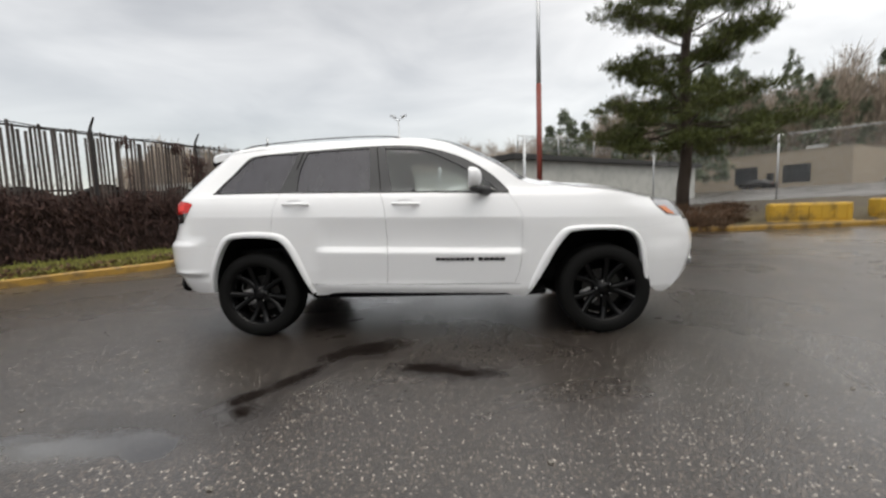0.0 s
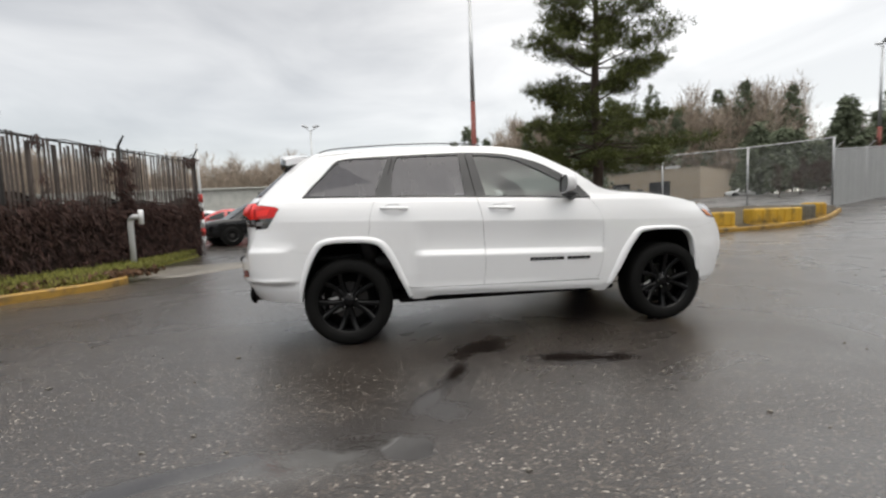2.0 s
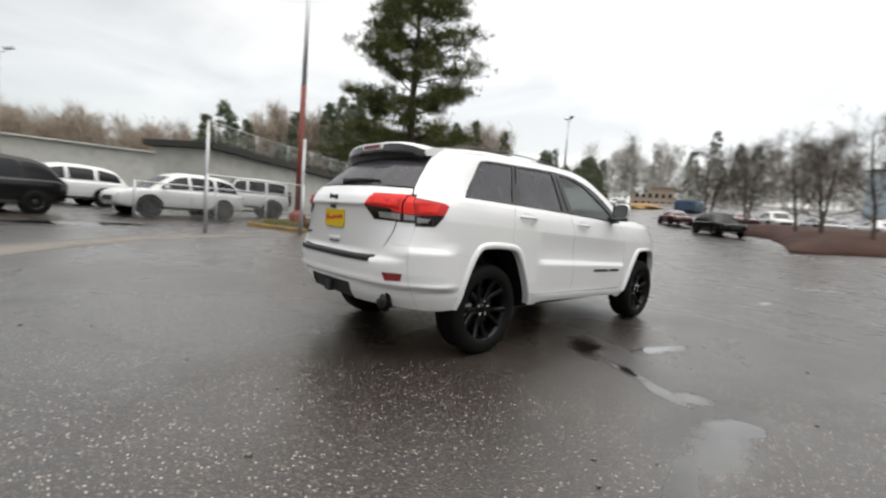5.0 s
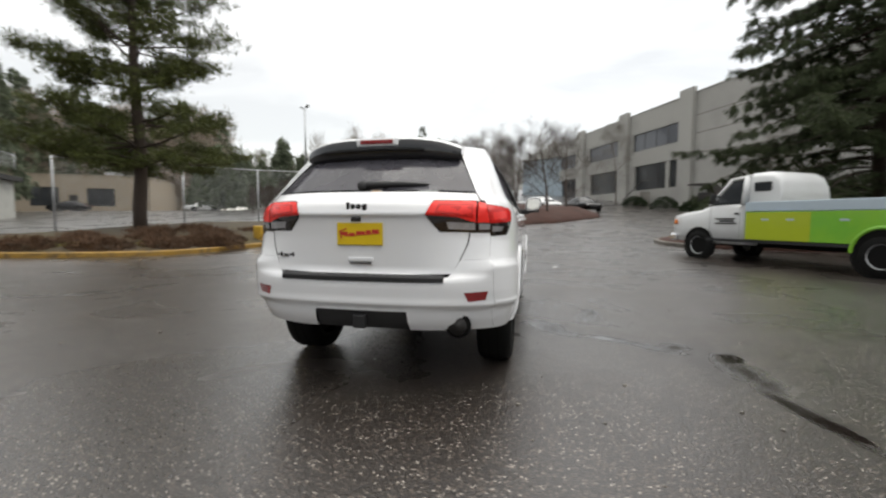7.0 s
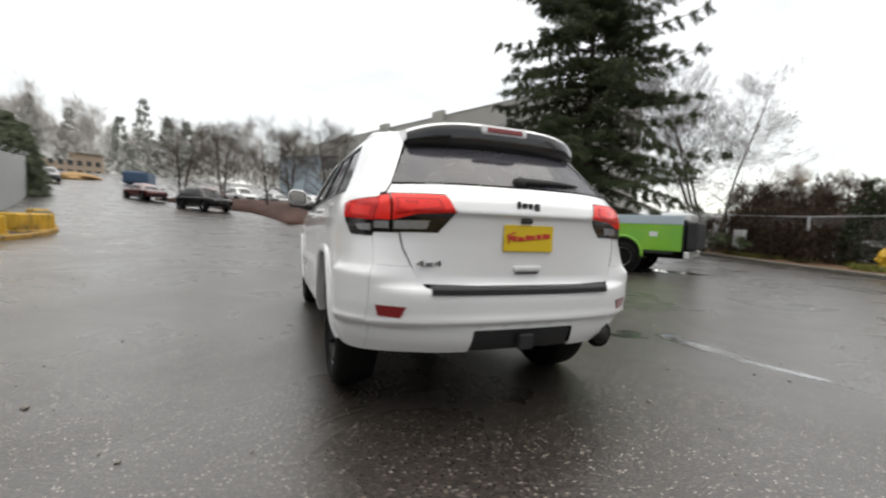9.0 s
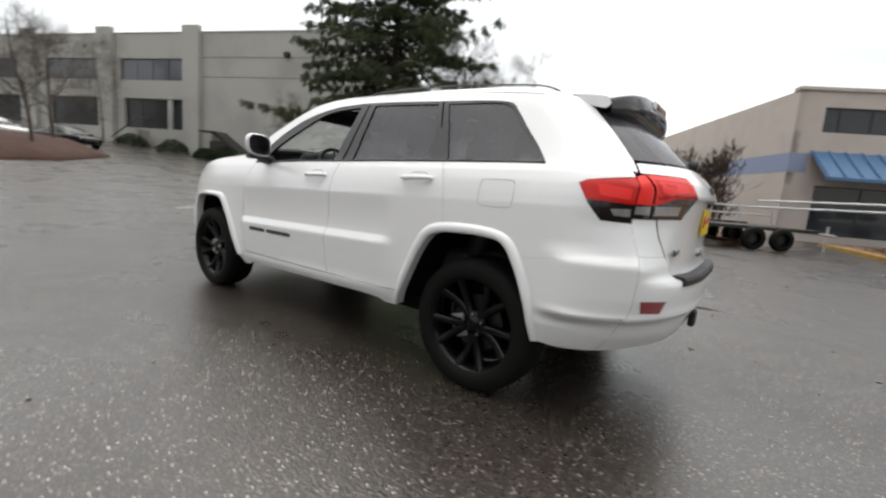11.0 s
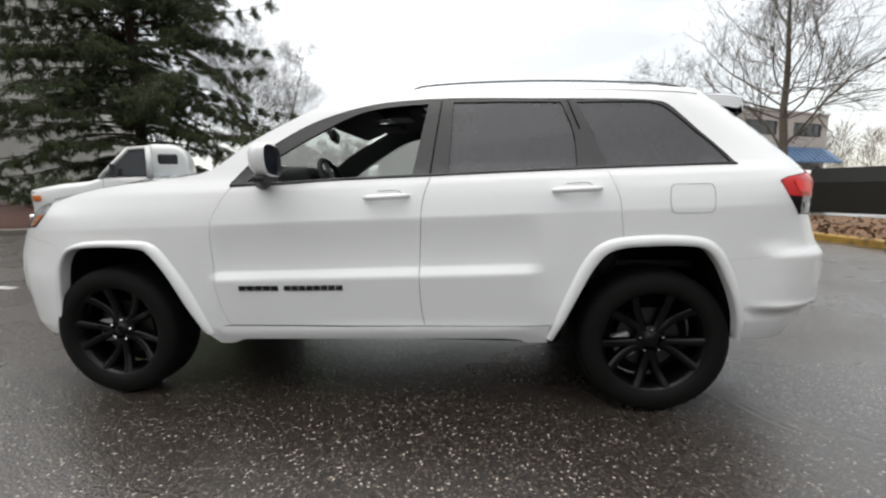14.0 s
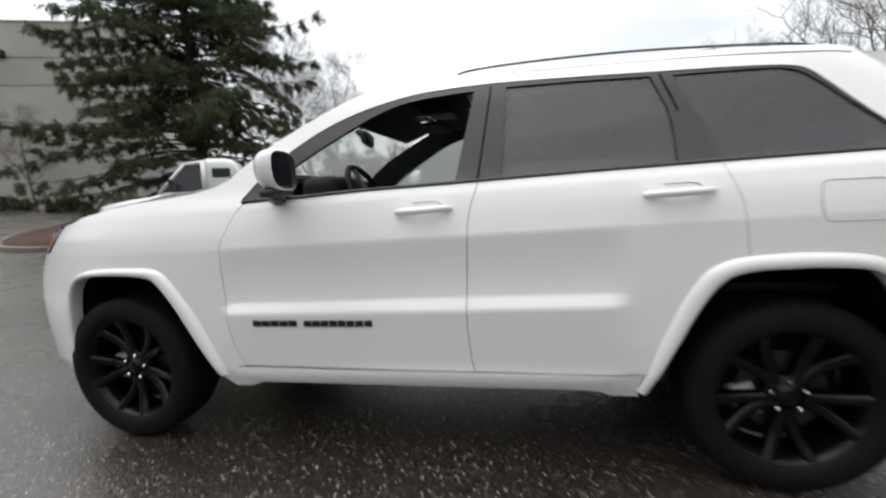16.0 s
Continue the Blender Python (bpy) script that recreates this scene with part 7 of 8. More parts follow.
def slat_fence():
    """Steel-framed fence with loose vertical slats, overgrown with dead vine, and a banded end post."""
    a, b = Vector((-6.55, 9.75)), Vector((-9.5, -0.4))
    d = (b - a).normalized()
    L = (b - a).length
    f = empty("slatted_fence", None, "tall weathered slatted fence overgrown with dead brown vine", "fence")
    H = 2.92
    nrm = Vector((-d.y, d.x))

    def at(u, off, z):
        p = a + d * u + nrm * off
        return (p.x, p.y, ground_z(p.x, p.y) + z)

    for k in range(5):
        u = 0.04 + k * 2.62
        if u > L:
            break
        part("post", tube([at(u, 0, -0.1), at(u, 0, H + 0.05), at(u, 0.0, H + 0.12), at(u, 0.16, H + 0.36)], [0.045, 0.045, 0.03, 0.02], 8), M_DARKMETAL, f)
    for z in (0.15, 1.62, H - 0.05):
        part("rail", tube([at(0, -0.02, z), at(L, -0.02, z)], 0.022, 6), M_DARKMETAL, f)
    rng = np.random.default_rng(9)
    ang = math.atan2(d.y, d.x)
    me = bpy.data.meshes.new("slat")
    bm = box(-0.028, -0.006, 0.0, 0.028, 0.006, 1.0, 0.004, segments=1)
    bm.to_mesh(me)
    bm.free()
    me.materials.append(M_SLAT)
    u = 0.10
    while u < L:
        z0 = rng.uniform(0.05, 0.25)
        h = H + rng.uniform(-0.10, 0.10) - z0
        if rng.uniform() < 0.975:
            o = new("slat", me)
            o.parent = f
            p = at(u, 0.012, z0)
            o.matrix_local = Matrix.Translation(p) @ Matrix.Rotation(ang + rng.normal(0, 0.12), 4, "Z") @ Matrix.Rotation(rng.normal(0, 0.004), 4, "Y") @ Matrix.Diagonal((1, 1, h, 1))
        u += 0.088 + rng.normal(0, 0.004)
    part("top_wire", tube([at(L * k / 24, 0.02, H + 0.03 + rng.normal(0, 0.02)) for k in range(25)], 0.012, 5), M_DARKMETAL, f)
    vine, stems = [], []

    def vine_top(u):
        return 1.50 + 0.40 * noise.noise(Vector((u * 0.45, 0, 2))) + 0.25 * noise.noise(Vector((u * 1.7, 5, 0)))

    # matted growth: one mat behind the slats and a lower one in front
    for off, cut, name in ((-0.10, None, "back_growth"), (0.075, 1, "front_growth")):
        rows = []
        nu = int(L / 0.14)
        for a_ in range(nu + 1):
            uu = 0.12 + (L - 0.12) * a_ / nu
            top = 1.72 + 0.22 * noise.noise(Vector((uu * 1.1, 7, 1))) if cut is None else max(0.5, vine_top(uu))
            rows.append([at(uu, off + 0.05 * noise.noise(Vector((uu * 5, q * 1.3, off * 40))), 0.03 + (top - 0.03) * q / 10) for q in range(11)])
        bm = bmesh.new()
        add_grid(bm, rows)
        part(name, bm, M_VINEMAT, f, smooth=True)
    for k in range(3600):
        u = rng.uniform(0.1, L)
        z = vine_top(u) * rng.uniform(0.1, 1.0) if rng.uniform() < 0.6 else vine_top(u) + rng.normal(0, 0.12)
        vine.append((at(u, rng.normal(0.09, 0.02), max(0.1, z)), (nrm.x * 0.3, nrm.y * 0.3, -0.8)))
    # ragged clumps along the top wire and strands that climb beside the gate
    for k in range(900):
        u = rng.uniform(0.1, L)
        if noise.noise(Vector((u * 1.6, 4, 8))) > 0.12:
            vine.append((at(u, rng.normal(0.05, 0.03), H + rng.normal(-0.02, 0.06)), (nrm.x * 0.2, nrm.y * 0.2, -0.6)))
    for k in range(1500):
        u, z = rng.uniform(0.1, 4.6), rng.uniform(1.3, 2.7)
        if noise.noise(Vector((u * 0.9, z * 0.8, 5))) > 0.02 + 0.22 * (z - 1.3):
            vine.append((at(u, rng.normal(0.09, 0.02), z), (nrm.x * 0.3, nrm.y * 0.3, -0.8)))
    for k in range(420):
        u = rng.uniform(0, L)
        z = rng.uniform(0.1, 1.0)
        stems.append((at(u, 0.04, z), at(u + rng.normal(0, 0.3), rng.uniform(0.02, 0.08), z + rng.uniform(0.4, 1.4)), 0.008, 0.004))
    o = blades(vine, M_VINE, "dead_vine", f, 5, 0.20, 0.010, 0.55, 0.3, 8)
    sticks(stems, M_VINE, "vine_stems", f, 3)
    # end post with red and white bands
    ep = empty("gate_post", Matrix.Translation(at(-0.14, 0.0, 0)), "tall thin gate post with red and white bands", "post")
    part("shaft", tube([(0, 0, -0.1), (0, 0, 3.45)], 0.035, 10), M_GALV, ep, smooth=True)
    for k in range(6):
        z = 0.35 + k * 0.26
        part("band", tube([(0, 0, z), (0, 0, z + 0.255)], 0.06, 12), M_PLATERED if k % 2 else M_TRUCKWHITE, ep, smooth=True)


slat_fence()

vent = empty("vent_pipe", Matrix.Translation((-6.95, 6.75, ground_z(-6.95, 6.75))), "white painted bent standpipe on the verge", "pipe")
part("riser", tube([(0, 0, -0.1), (0, 0, 1.16), (0.03, -0.02, 1.26), (0.12, -0.09, 1.30), (0.36, -0.26, 1.30)], 0.062, 12), M_TRUCKWHITE, vent, smooth=True)
part("outlet", tube([(0.37, -0.27, 1.46), (0.37, -0.27, 1.12)], 0.055, 12), M_TRUCKWHITE, vent, smooth=True)


def lamp_pole(x, y, h, r, low, low_mat, label, heads=1, turn=0, base=0.0):
    z = ground_z(x, y) + base
    p = empty("lamp_pole", Matrix.Translation((x, y, z)) @ Matrix.Rotation(radians(turn), 4, "Z"), label, "lamp pole")
    if low:
        part("painted_shaft", tube([(0, 0, 0), (0, 0, low)], [r * 1.15, r * 1.05], 12), low_mat, p, smooth=True)
    part("shaft", tube([(0, 0, low), (0, 0, h)], [r, r * 0.6], 12), M_GALV, p, smooth=True)
    for k in range(heads):
        s = 1 if k == 0 else -1
        part("arm", tube([(0, 0, h - 0.1), (0.35 * s, 0, h + 0.1)], 0.03, 6), M_GALV, p)
        part("lamp_head", box(0.25, -0.16, -0.08, 0.80, 0.16, 0.08, 0.03, m=Matrix.Translation((0, 0, h + 0.15)) @ Matrix.Rotation(math.pi * k, 4, "Z") @ Matrix.Rotation(radians(-20), 4, "Y")), M_GALV, p)
    return p


lamp_pole(3.05, 13.07, 9.3, 0.095, 5.2, M_REDPOLE, "tall lamp pole, red-painted lower shaft", 1, 90, base=0.3)
lamp_pole(-6.6, 37.0, 9.0, 0.11, 1.5, M_REDPOLE, "far lamp pole with twin heads above the lot", 2, 0)
lamp_pole(38.0, 23.4, 10.6, 0.12, 4.5, M_REDPOLE, "lamp pole beside the road with twin heads", 2, 60)
pc = empty("pole_collar", Matrix.Translation((3.05, 13.07, ground_z(3.05, 13.07) + 0.3)), "dark rusty collar at the foot of the pole", "collar")
part("collar", tube([(0, 0, -0.1), (0, 0, 0.25), (0, 0, 0.42)], [0.34, 0.30, 0.13], 10), M_REDPOLE, pc)


def concrete_block(x, y, turn, length, material, label):
    z = ground_z(x, y) + 0.1
    t = empty("barrier_block", Matrix.Translation((x, y, z)) @ Matrix.Rotation(radians(turn), 4, "Z"), label, "barrier", "yellow barrier blocks")
    bm = bmesh.new()
    n = 7
    add_box(bm, 0, -0.28, -0.12, length, 0.28, 0.10, 0.03)
    add_box(bm, 0.04, -0.24, 0.09, length - 0.04, 0.24, 0.58, 0.05)
    part("block", bm, material, t)
    for k in range(n):
        u = 0.14 + (length - 0.28) * k / (n - 1)
        part("rib", box(u - 0.035, -0.268, 0.10, u + 0.035, -0.238, 0.52, 0.01), material, t)
    return t


concrete_block(9.0, 8.92, -20, 1.95, M_BARRIER, "ribbed concrete block painted worn yellow")
concrete_block(11.5, 8.42, -6, 1.85, M_BARRIER, "ribbed concrete block painted worn yellow")
concrete_block(13.5, 8.42, 20, .9, M_GREYBLOCK, "ribbed concrete block, paint mostly gone")
concrete_block(14.5, 8.85, 29, 1.5, M_BARRIER, "ribbed concrete block painted worn yellow")


def chain_link(name, pts, height, label, slatted=False, step=2.9, foot=0.0, barbs=False):
    """Galvanised posts and rails; wire mesh as real thin strands, or close privacy slats."""
    f = empty(name, None, label, "fence")
    line = along(pts, step)
    for x, y in line:
        z = ground_z(x, y) + foot
        part("post", tube([(x, y, z - 0.2), (x, y, z + height + 0.04)], 0.042, 8), M_GALV, f, smooth=True)
        if barbs:
            part("barb_arm", tube([(x, y, z + height), (x + 0.18, y - 0.26, z + height + 0.30)], 0.018, 6), M_GALV, f)
    segs, rails = [], []
    for (x0, y0), (x1, y1) in zip(line, line[1:]):
        za, zb = ground_z(x0, y0) + foot, ground_z(x1, y1) + foot
        part("rail", tube([(x0, y0, za + height), (x1, y1, zb + height)], 0.026, 6), M_GALV, f)
        d = math.hypot(x1 - x0, y1 - y0)
        if slatted:
            n = int(d / 0.085)
            for k in range(n):
                u = (k + 0.5) / n
                x, y, z = x0 + (x1 - x0) * u, y0 + (y1 - y0) * u, za + (zb - za) * u
                rails.append(((x, y, z + 0.04), (x, y, z + height - 0.05), 0.036, 0.036))
        else:
            p = 0.16
            n = int((d + height) / p)
            for k in range(n):
                for s in (1, -1):
                    u0, u1 = k * p, k * p - height
                    a, b = max(0, u1), min(d, u0)
                    if b <= a:
                        continue
                    va, vb = (u0 - a), (u0 - b)
                    if s < 0:
                        pa, pb = d - a, d - b
                    else:
                        pa, pb = a, b
                    P = [(x0 + (x1 - x0) * q / d, y0 + (y1 - y0) * q / d, za + (zb - za) * q / d + v) for q, v in ((pa, va), (pb, vb))]
                    segs.append((P[0], P[1], 0.004, 0.004))
    if segs:
        sticks(segs, M_GALV, "wire_mesh", f, 3)
    if rails:
        sticks(rails, M_SLATGREY, "privacy_slats", f, 4)
    return f


M_SLATGREY = mat("grey_privacy_slats", (0.36, 0.37, 0.37), 0.5, vary=0.1, scale=3, per_piece=0.1)
chain_link("chain_link_fence", [(20.5, 12.8), (18.6, 15.6), (15.2, 17.8), (10.2, 19.9)], 3.3, "tall galvanised chain-link fence with top rail")
chain_link("slatted_chain_link", [(20.5, 12.8), (27.5, 15.2), (35.0, 18.0)], 2.75, "tall chain-link fence with grey privacy slats", True, 2.6, barbs=True)
chain_link("low_fence", [(4.8, 16.4), (2.6, 15.2), (0.6, 14.8), (-2.0, 14.4)], 1.25, "low chain-link fence with galvanised rail", False, 2.0)
chain_link("roof_fence", [(3.6, 27.0), (10.4, 32.3), (17.2, 37.7), (24.0, 43.2)], 1.15, "chain-link fence along the shed roof", False, 3.2, foot=4.35)
gate = chain_link("gate_fence", [(-0.75, 10.6), (2.2, 10.75)], 1.65, "low wire gate between tall galvanised posts", False, 3.2)
for x, y in ((-0.75, 10.68), (2.2, 10.83)):
    part("tall_post", tube([(x, y, ground_z(x, y) - .2), (x, y, ground_z(x, y) + 3.2)], .05, 10), M_GALV, gate, smooth=True)
chain_link("scrub_fence", [(9.6, -18.6), (6.0, -18.0), (2.2, -16.6)], 1.9, "chain-link fence in front of the scrub", False, 2.4)


def hydrant(x, y):
    t = empty("fire_hydrant", Matrix.Translation((x, y, ground_z(x, y) + 0.12)), "yellow cast-iron fire hydrant", "hydrant")
    bm = bmesh.new()
    lathe(bm, [(.001, 0), (.16, 0), (.16, .05), (.11, .07), (.105, .45), (.15, .47), (.15, .52), (.12, .54), (.11, .62), (.06, .70), (.025, .72), (.02, .77), (.001, .77)], 20, "z")
    part("barrel", bm, M_HYDRANT, t, smooth=True)
    part("outlet", tube([(-.2, 0, .40), (.2, 0, .40)], .055, 10), M_HYDRANT, t)
    part("pumper_outlet", tube([(0, 0, .38), (0, .2, .38)], .07, 10), M_HYDRANT, t)


hydrant(2.95, -16.15)
ms = empty("utility_post", Matrix.Translation((8.2, -17.4, ground_z(8.2, -17.4) + .1)), "short white utility marker box on a post", "utility box")
part("box", box(-.22, -.12, .35, .22, .12, 1.15, .03), M_TRUCKWHITE, ms)
part("post", tube([(0, 0, -.1), (0, 0, .36)], .05, 8), M_GALV, ms)


def dumpster(x, y, turn, w, material, label, lid=M_BLACKPLASTIC):
    t = empty("dumpster", Matrix.Translation((x, y, ground_z(x, y) + 0.1)) @ Matrix.Rotation(radians(turn), 4, "Z"), label, "dumpster")
    bm = bmesh.new()
    sec = [(-.70, .12), (.70, .12), (.85, 1.05), (.80, 1.32), (-.80, 1.45), (-.85, 1.05)]
    lo = [bm.verts.new((-w / 2, a, b)) for a, b in sec]
    hi = [bm.verts.new((w / 2, a, b)) for a, b in sec]
    bm.faces.new(lo), bm.faces.new(hi[::-1])
    for k in range(len(sec)):
        bm.faces.new((lo[k], hi[k], hi[(k + 1) % len(sec)], lo[(k + 1) % len(sec)]))
    part("bin_body", bm, material, t)
    for s in (-1, 1):
        part("lid", box(s * w / 4 - w / 4 + .02, -.86, 1.40, s * w / 4 + w / 4 - .02, .84, 1.44, .01, m=Matrix.Translation((0, 0, -.02)) @ Matrix.Rotation(radians(-4.5), 4, "X")), lid, t)
        part("lift_pocket", box(s * (w / 2 + .005) - .06, -.5, .62, s * (w / 2 + .005) + .06, .5, .80, .01), material, t)
    for k in range(4):
        u = -w / 2 + w * (k + .5) / 4
        part("stiffener", box(u - .04, .70, .2, u + .04, .90, 1.0, .01), material, t)
    part("sticker", box(w * .12, .865, .85, w * .32, .885, 1.0, .002), M_PALEBLUE, t)


dumpster(-11.64, -16.77, 155, 2.6, M_NAVY, "dark blue steel dumpster with black lids", M_WALLE)
dumpster(-10.0, -16.0, 155, 1.5, M_DARKGREEN, "small black steel dumpster beside the blue one")
dumpster(-12.13, -11.0, 120, 2.4, M_DARKGREEN, "dark steel dumpster beside the leaf bed")

rk = empty("boulder", Matrix.Translation((-7.9, -9.6, ground_z(-7.9, -9.6) + .1)), "dark wet boulder in the leaf bed", "rock")
bm = bmesh.new()
bmesh.ops.create_icosphere(bm, subdivisions=3, radius=.5)
for v in bm.verts:
    v.co *= 1 + .28 * noise.noise(v.co * 2.2)
    v.co.z = v.co.z * .62 + .15
part("stone", bm, M_KERB, rk)


def trailer():
    """A small twin-axle flat trailer with a drawbar and steel rails."""
    t = empty("utility_trailer", Matrix.Translation((-2.1, -13.6, 0)) @ Matrix.Rotation(radians(218), 4, "Z"), "small twin-axle flatbed trailer with steel rails", "trailer")
    part("deck", box(-1.6, -.95, .58, 1.6, .95, .68, .01), M_DARKMETAL, t)
    for x in (-.42, .42):
        for s in (-1, 1):
            bm = bmesh.new()
            lathe(bm, [(.19, -.09), (.30, -.10), (.335, -.06), (.335, .06), (.30, .10), (.19, .09)], 28, "y", (x, s * 1.05, .335))
            w = part("wheel", bm, M_TYRE, t, smooth=True)
            bm = bmesh.new()
            lathe(bm, [(.001, .05), (.10, .05), (.17, .03), (.19, .07)], 24, "y", (x, s * 1.05, .335))
            part("rim", bm, M_DARKMETAL, w, smooth=True)
        part("mudguard", box(x - .40, .93, .68, x + .40, 1.17, .74, .02), M_DARKMETAL, t)
    part("drawbar", tube([(1.5, .7, .6), (3.0, 0, .5)], .045, 8), M_GALV, t)
    part("drawbar", tube([(1.5, -.7, .6), (3.0, 0, .5)], .045, 8), M_GALV, t)
    for z in (1.0, 1.25):
        part("side_rail", tube([(-1.6, .95, z), (1.6, .95, z)], .025, 6), M_GALV, t)
    for x in (-1.6, -.5, .5, 1.6):
        part("stake", tube([(x, .95, .6), (x, .95, 1.3)], .025, 6), M_GALV, t)
    part("jack", tube([(2.7, 0, 0.0), (2.7, 0, .8)], .035, 8), M_GALV, t)


trailer()
cabn = empty("utility_cabinet", Matrix.Translation((-7.3, -12.6, .1)) @ Matrix.Rotation(radians(-18), 4, "Z"), "pale grey utility cabinet on a concrete foot", "cabinet")
part("cabinet_body", box(-.75, -.35, .55, .75, .35, 1.60, .02), M_WALLE, cabn)
part("foot", box(-.5, -.25, -.1, .5, .25, .55, .01), M_CONCRETE, cabn)
part("handle", box(.1, .35, 1.0, .3, .38, 1.04, .005), M_DARKMETAL, cabn)
bl = empty("gate_bollard", Matrix.Translation((-5.75, -13.3, 0)), "thick galvanised gate post with rails", "post")
part("post", tube([(0, 0, -.1), (0, 0, 1.75)], .075, 12), M_GALV, bl, smooth=True)
part("gate_rail", tube([(0, 0, 1.55), (3.4, -.9, 1.45)], .03, 8), M_GALV, bl)
part("gate_rail", tube([(0, 0, 1.35), (3.4, -.9, 1.25)], .03, 8), M_GALV, bl)
part("gate_rail", tube([(0, 0, 1.5), (-3.0, -1.2, 1.5)], .03, 8), M_GALV, bl)

for x, y, l, w, turn, nm in ((8.8, -2.0, 1.2, .12, -62, "worn white lane mark on the asphalt"), (5.25, -1.55, .35, .10, -10, "worn white lane mark on the asphalt")):
    m = Matrix.Translation((x, y, ground_z(x, y) + .004)) @ Matrix.Rotation(radians(turn), 4, "Z")
    tagged(bm_obj("lane_mark", box(-l / 2, -w / 2, -.02, l / 2, w / 2, .002, m=m), M_WHITELINE), nm, "marking", kind="structure")


def pebbles():
    """Loose stones and twigs on the wet asphalt."""
    rng = np.random.default_rng(17)
    me = bpy.data.meshes.new("stones")
    bm = bmesh.new()
    for k in range(520):
        x, y = rng.uniform(-7, 7), rng.uniform(-6, 6)
        if abs(x) < 2.3 and abs(y) < 1.0:
            continue
        r = abs(rng.normal(0, .006)) + .003
        g = bmesh.ops.create_icosphere(bm, subdivisions=1, radius=r)
        for v in g["verts"]:
            v.co = Vector((v.co.x * rng.uniform(.8, 1.6), v.co.y, v.co.z * .6)) + Vector((x, y, ground_z(x, y) + r * .3))
    ob = bm_obj("loose_stones", bm, M_KERB)
    tagged(ob, "loose small stones scattered on the asphalt", "gravel", kind="stuff")


pebbles()


# ---- parked vehicles ----
def plain_wheel(thing, x, y, r, w, face, material=None, fat=1.0):
    bm = bmesh.new()
    lathe(bm, [(r * .62, -w / 2), (r * .92, -w / 2), (r, -w * .36), (r, w * .36), (r * .92, w / 2), (r * .62, w / 2)], 28, "y", (x, y, r))
    for v in bm.verts:
        v.co.x = x + (v.co.x - x) * fat
    t = part("tyre", bm, M_TYRE, thing, smooth=True)
    bm = bmesh.new()
    s = 1 if face > 0 else -1
    lathe(bm, [(.001, s * w * .30), (r * .2, s * w * .32), (r * .26, s * w * .18), (r * .52, s * w * .26), (r * .62, s * w * .48)], 20, "y", (x, y, r))
    for v in bm.verts:
        v.co.x = x + (v.co.x - x) * fat
    part("rim", bm, material or M_SILVER, t, smooth=True)
    return t


CAR_SHAPES = {
    # lower body: (x, half width, underside, shoulder); upper: (x, roof height, roof half width); belt pillars; wheels: half base, radius
    "suv": dict(low=[(-2.30, .70, .52, .92), (-2.24, .84, .38, .99), (-1.95, .91, .30, 1.03), (-1.2, .935, .27, 1.03), (0, .94, .26, 1.01), (1.0, .935, .27, 1.00), (1.55, .91, .28, .96), (1.95, .86, .30, .90), (2.20, .76, .36, .80),
                     (2.30, .58, .46, .68)],
                top=[(-2.24, 1.00, .74), (-2.05, 1.28, .70), (-1.80, 1.54, .64), (-1.45, 1.64, .62), (-.7, 1.69, .62), (0.0, 1.68, .62), (.35, 1.61, .61), (.75, 1.37, .66), (1.15, 1.08, .72), (1.32, .985, .76)],
                cuts=(-1.92, -1.12, -.98, -.12, .0, .98), base=1.33, r=.355),
    "sedan": dict(low=[(-2.32, .66, .50, .80), (-2.26, .80, .36, .90), (-1.9, .87, .27, .95), (-1.2, .895, .23, .95), (0, .90, .22, .91), (1.0, .895, .23, .88), (1.6, .87, .25, .83), (2.0, .82, .27, .77), (2.24, .72, .33, .68),
                       (2.33, .55, .42, .58)],
                  top=[(-1.95, .95, .68), (-1.6, 1.12, .62), (-1.15, 1.33, .56), (-.7, 1.41, .55), (-.1, 1.43, .55), (.25, 1.39, .55), (.65, 1.22, .60), (1.05, 1.00, .66), (1.25, .90, .72)],
                  cuts=(-1.42, -.98, -.86, -.06, .06, .86), base=1.36, r=.32),
    "boxy": dict(low=[(-2.02, .80, .50, 1.02), (-1.98, .86, .46, 1.08), (-1.5, .88, .44, 1.12), (-.8, .885, .44, 1.12), (0, .885, .44, 1.11), (.8, .885, .44, 1.11), (1.3, .86, .46, 1.09), (1.75, .80, .48, 1.05), (1.98, .72, .52, .98),
                      (2.04, .62, .58, .88)],
                 top=[(-1.98, 1.10, .80), (-1.95, 1.45, .77), (-1.90, 1.76, .73), (-1.5, 1.82, .72), (-.6, 1.84, .72), (.15, 1.82, .72), (.34, 1.77, .72), (.52, 1.46, .75), (.68, 1.20, .78), (.74, 1.11, .80)],
                 cuts=(-1.80, -1.02, -.90, -.18, -.06, .46), base=1.24, r=.41),
}


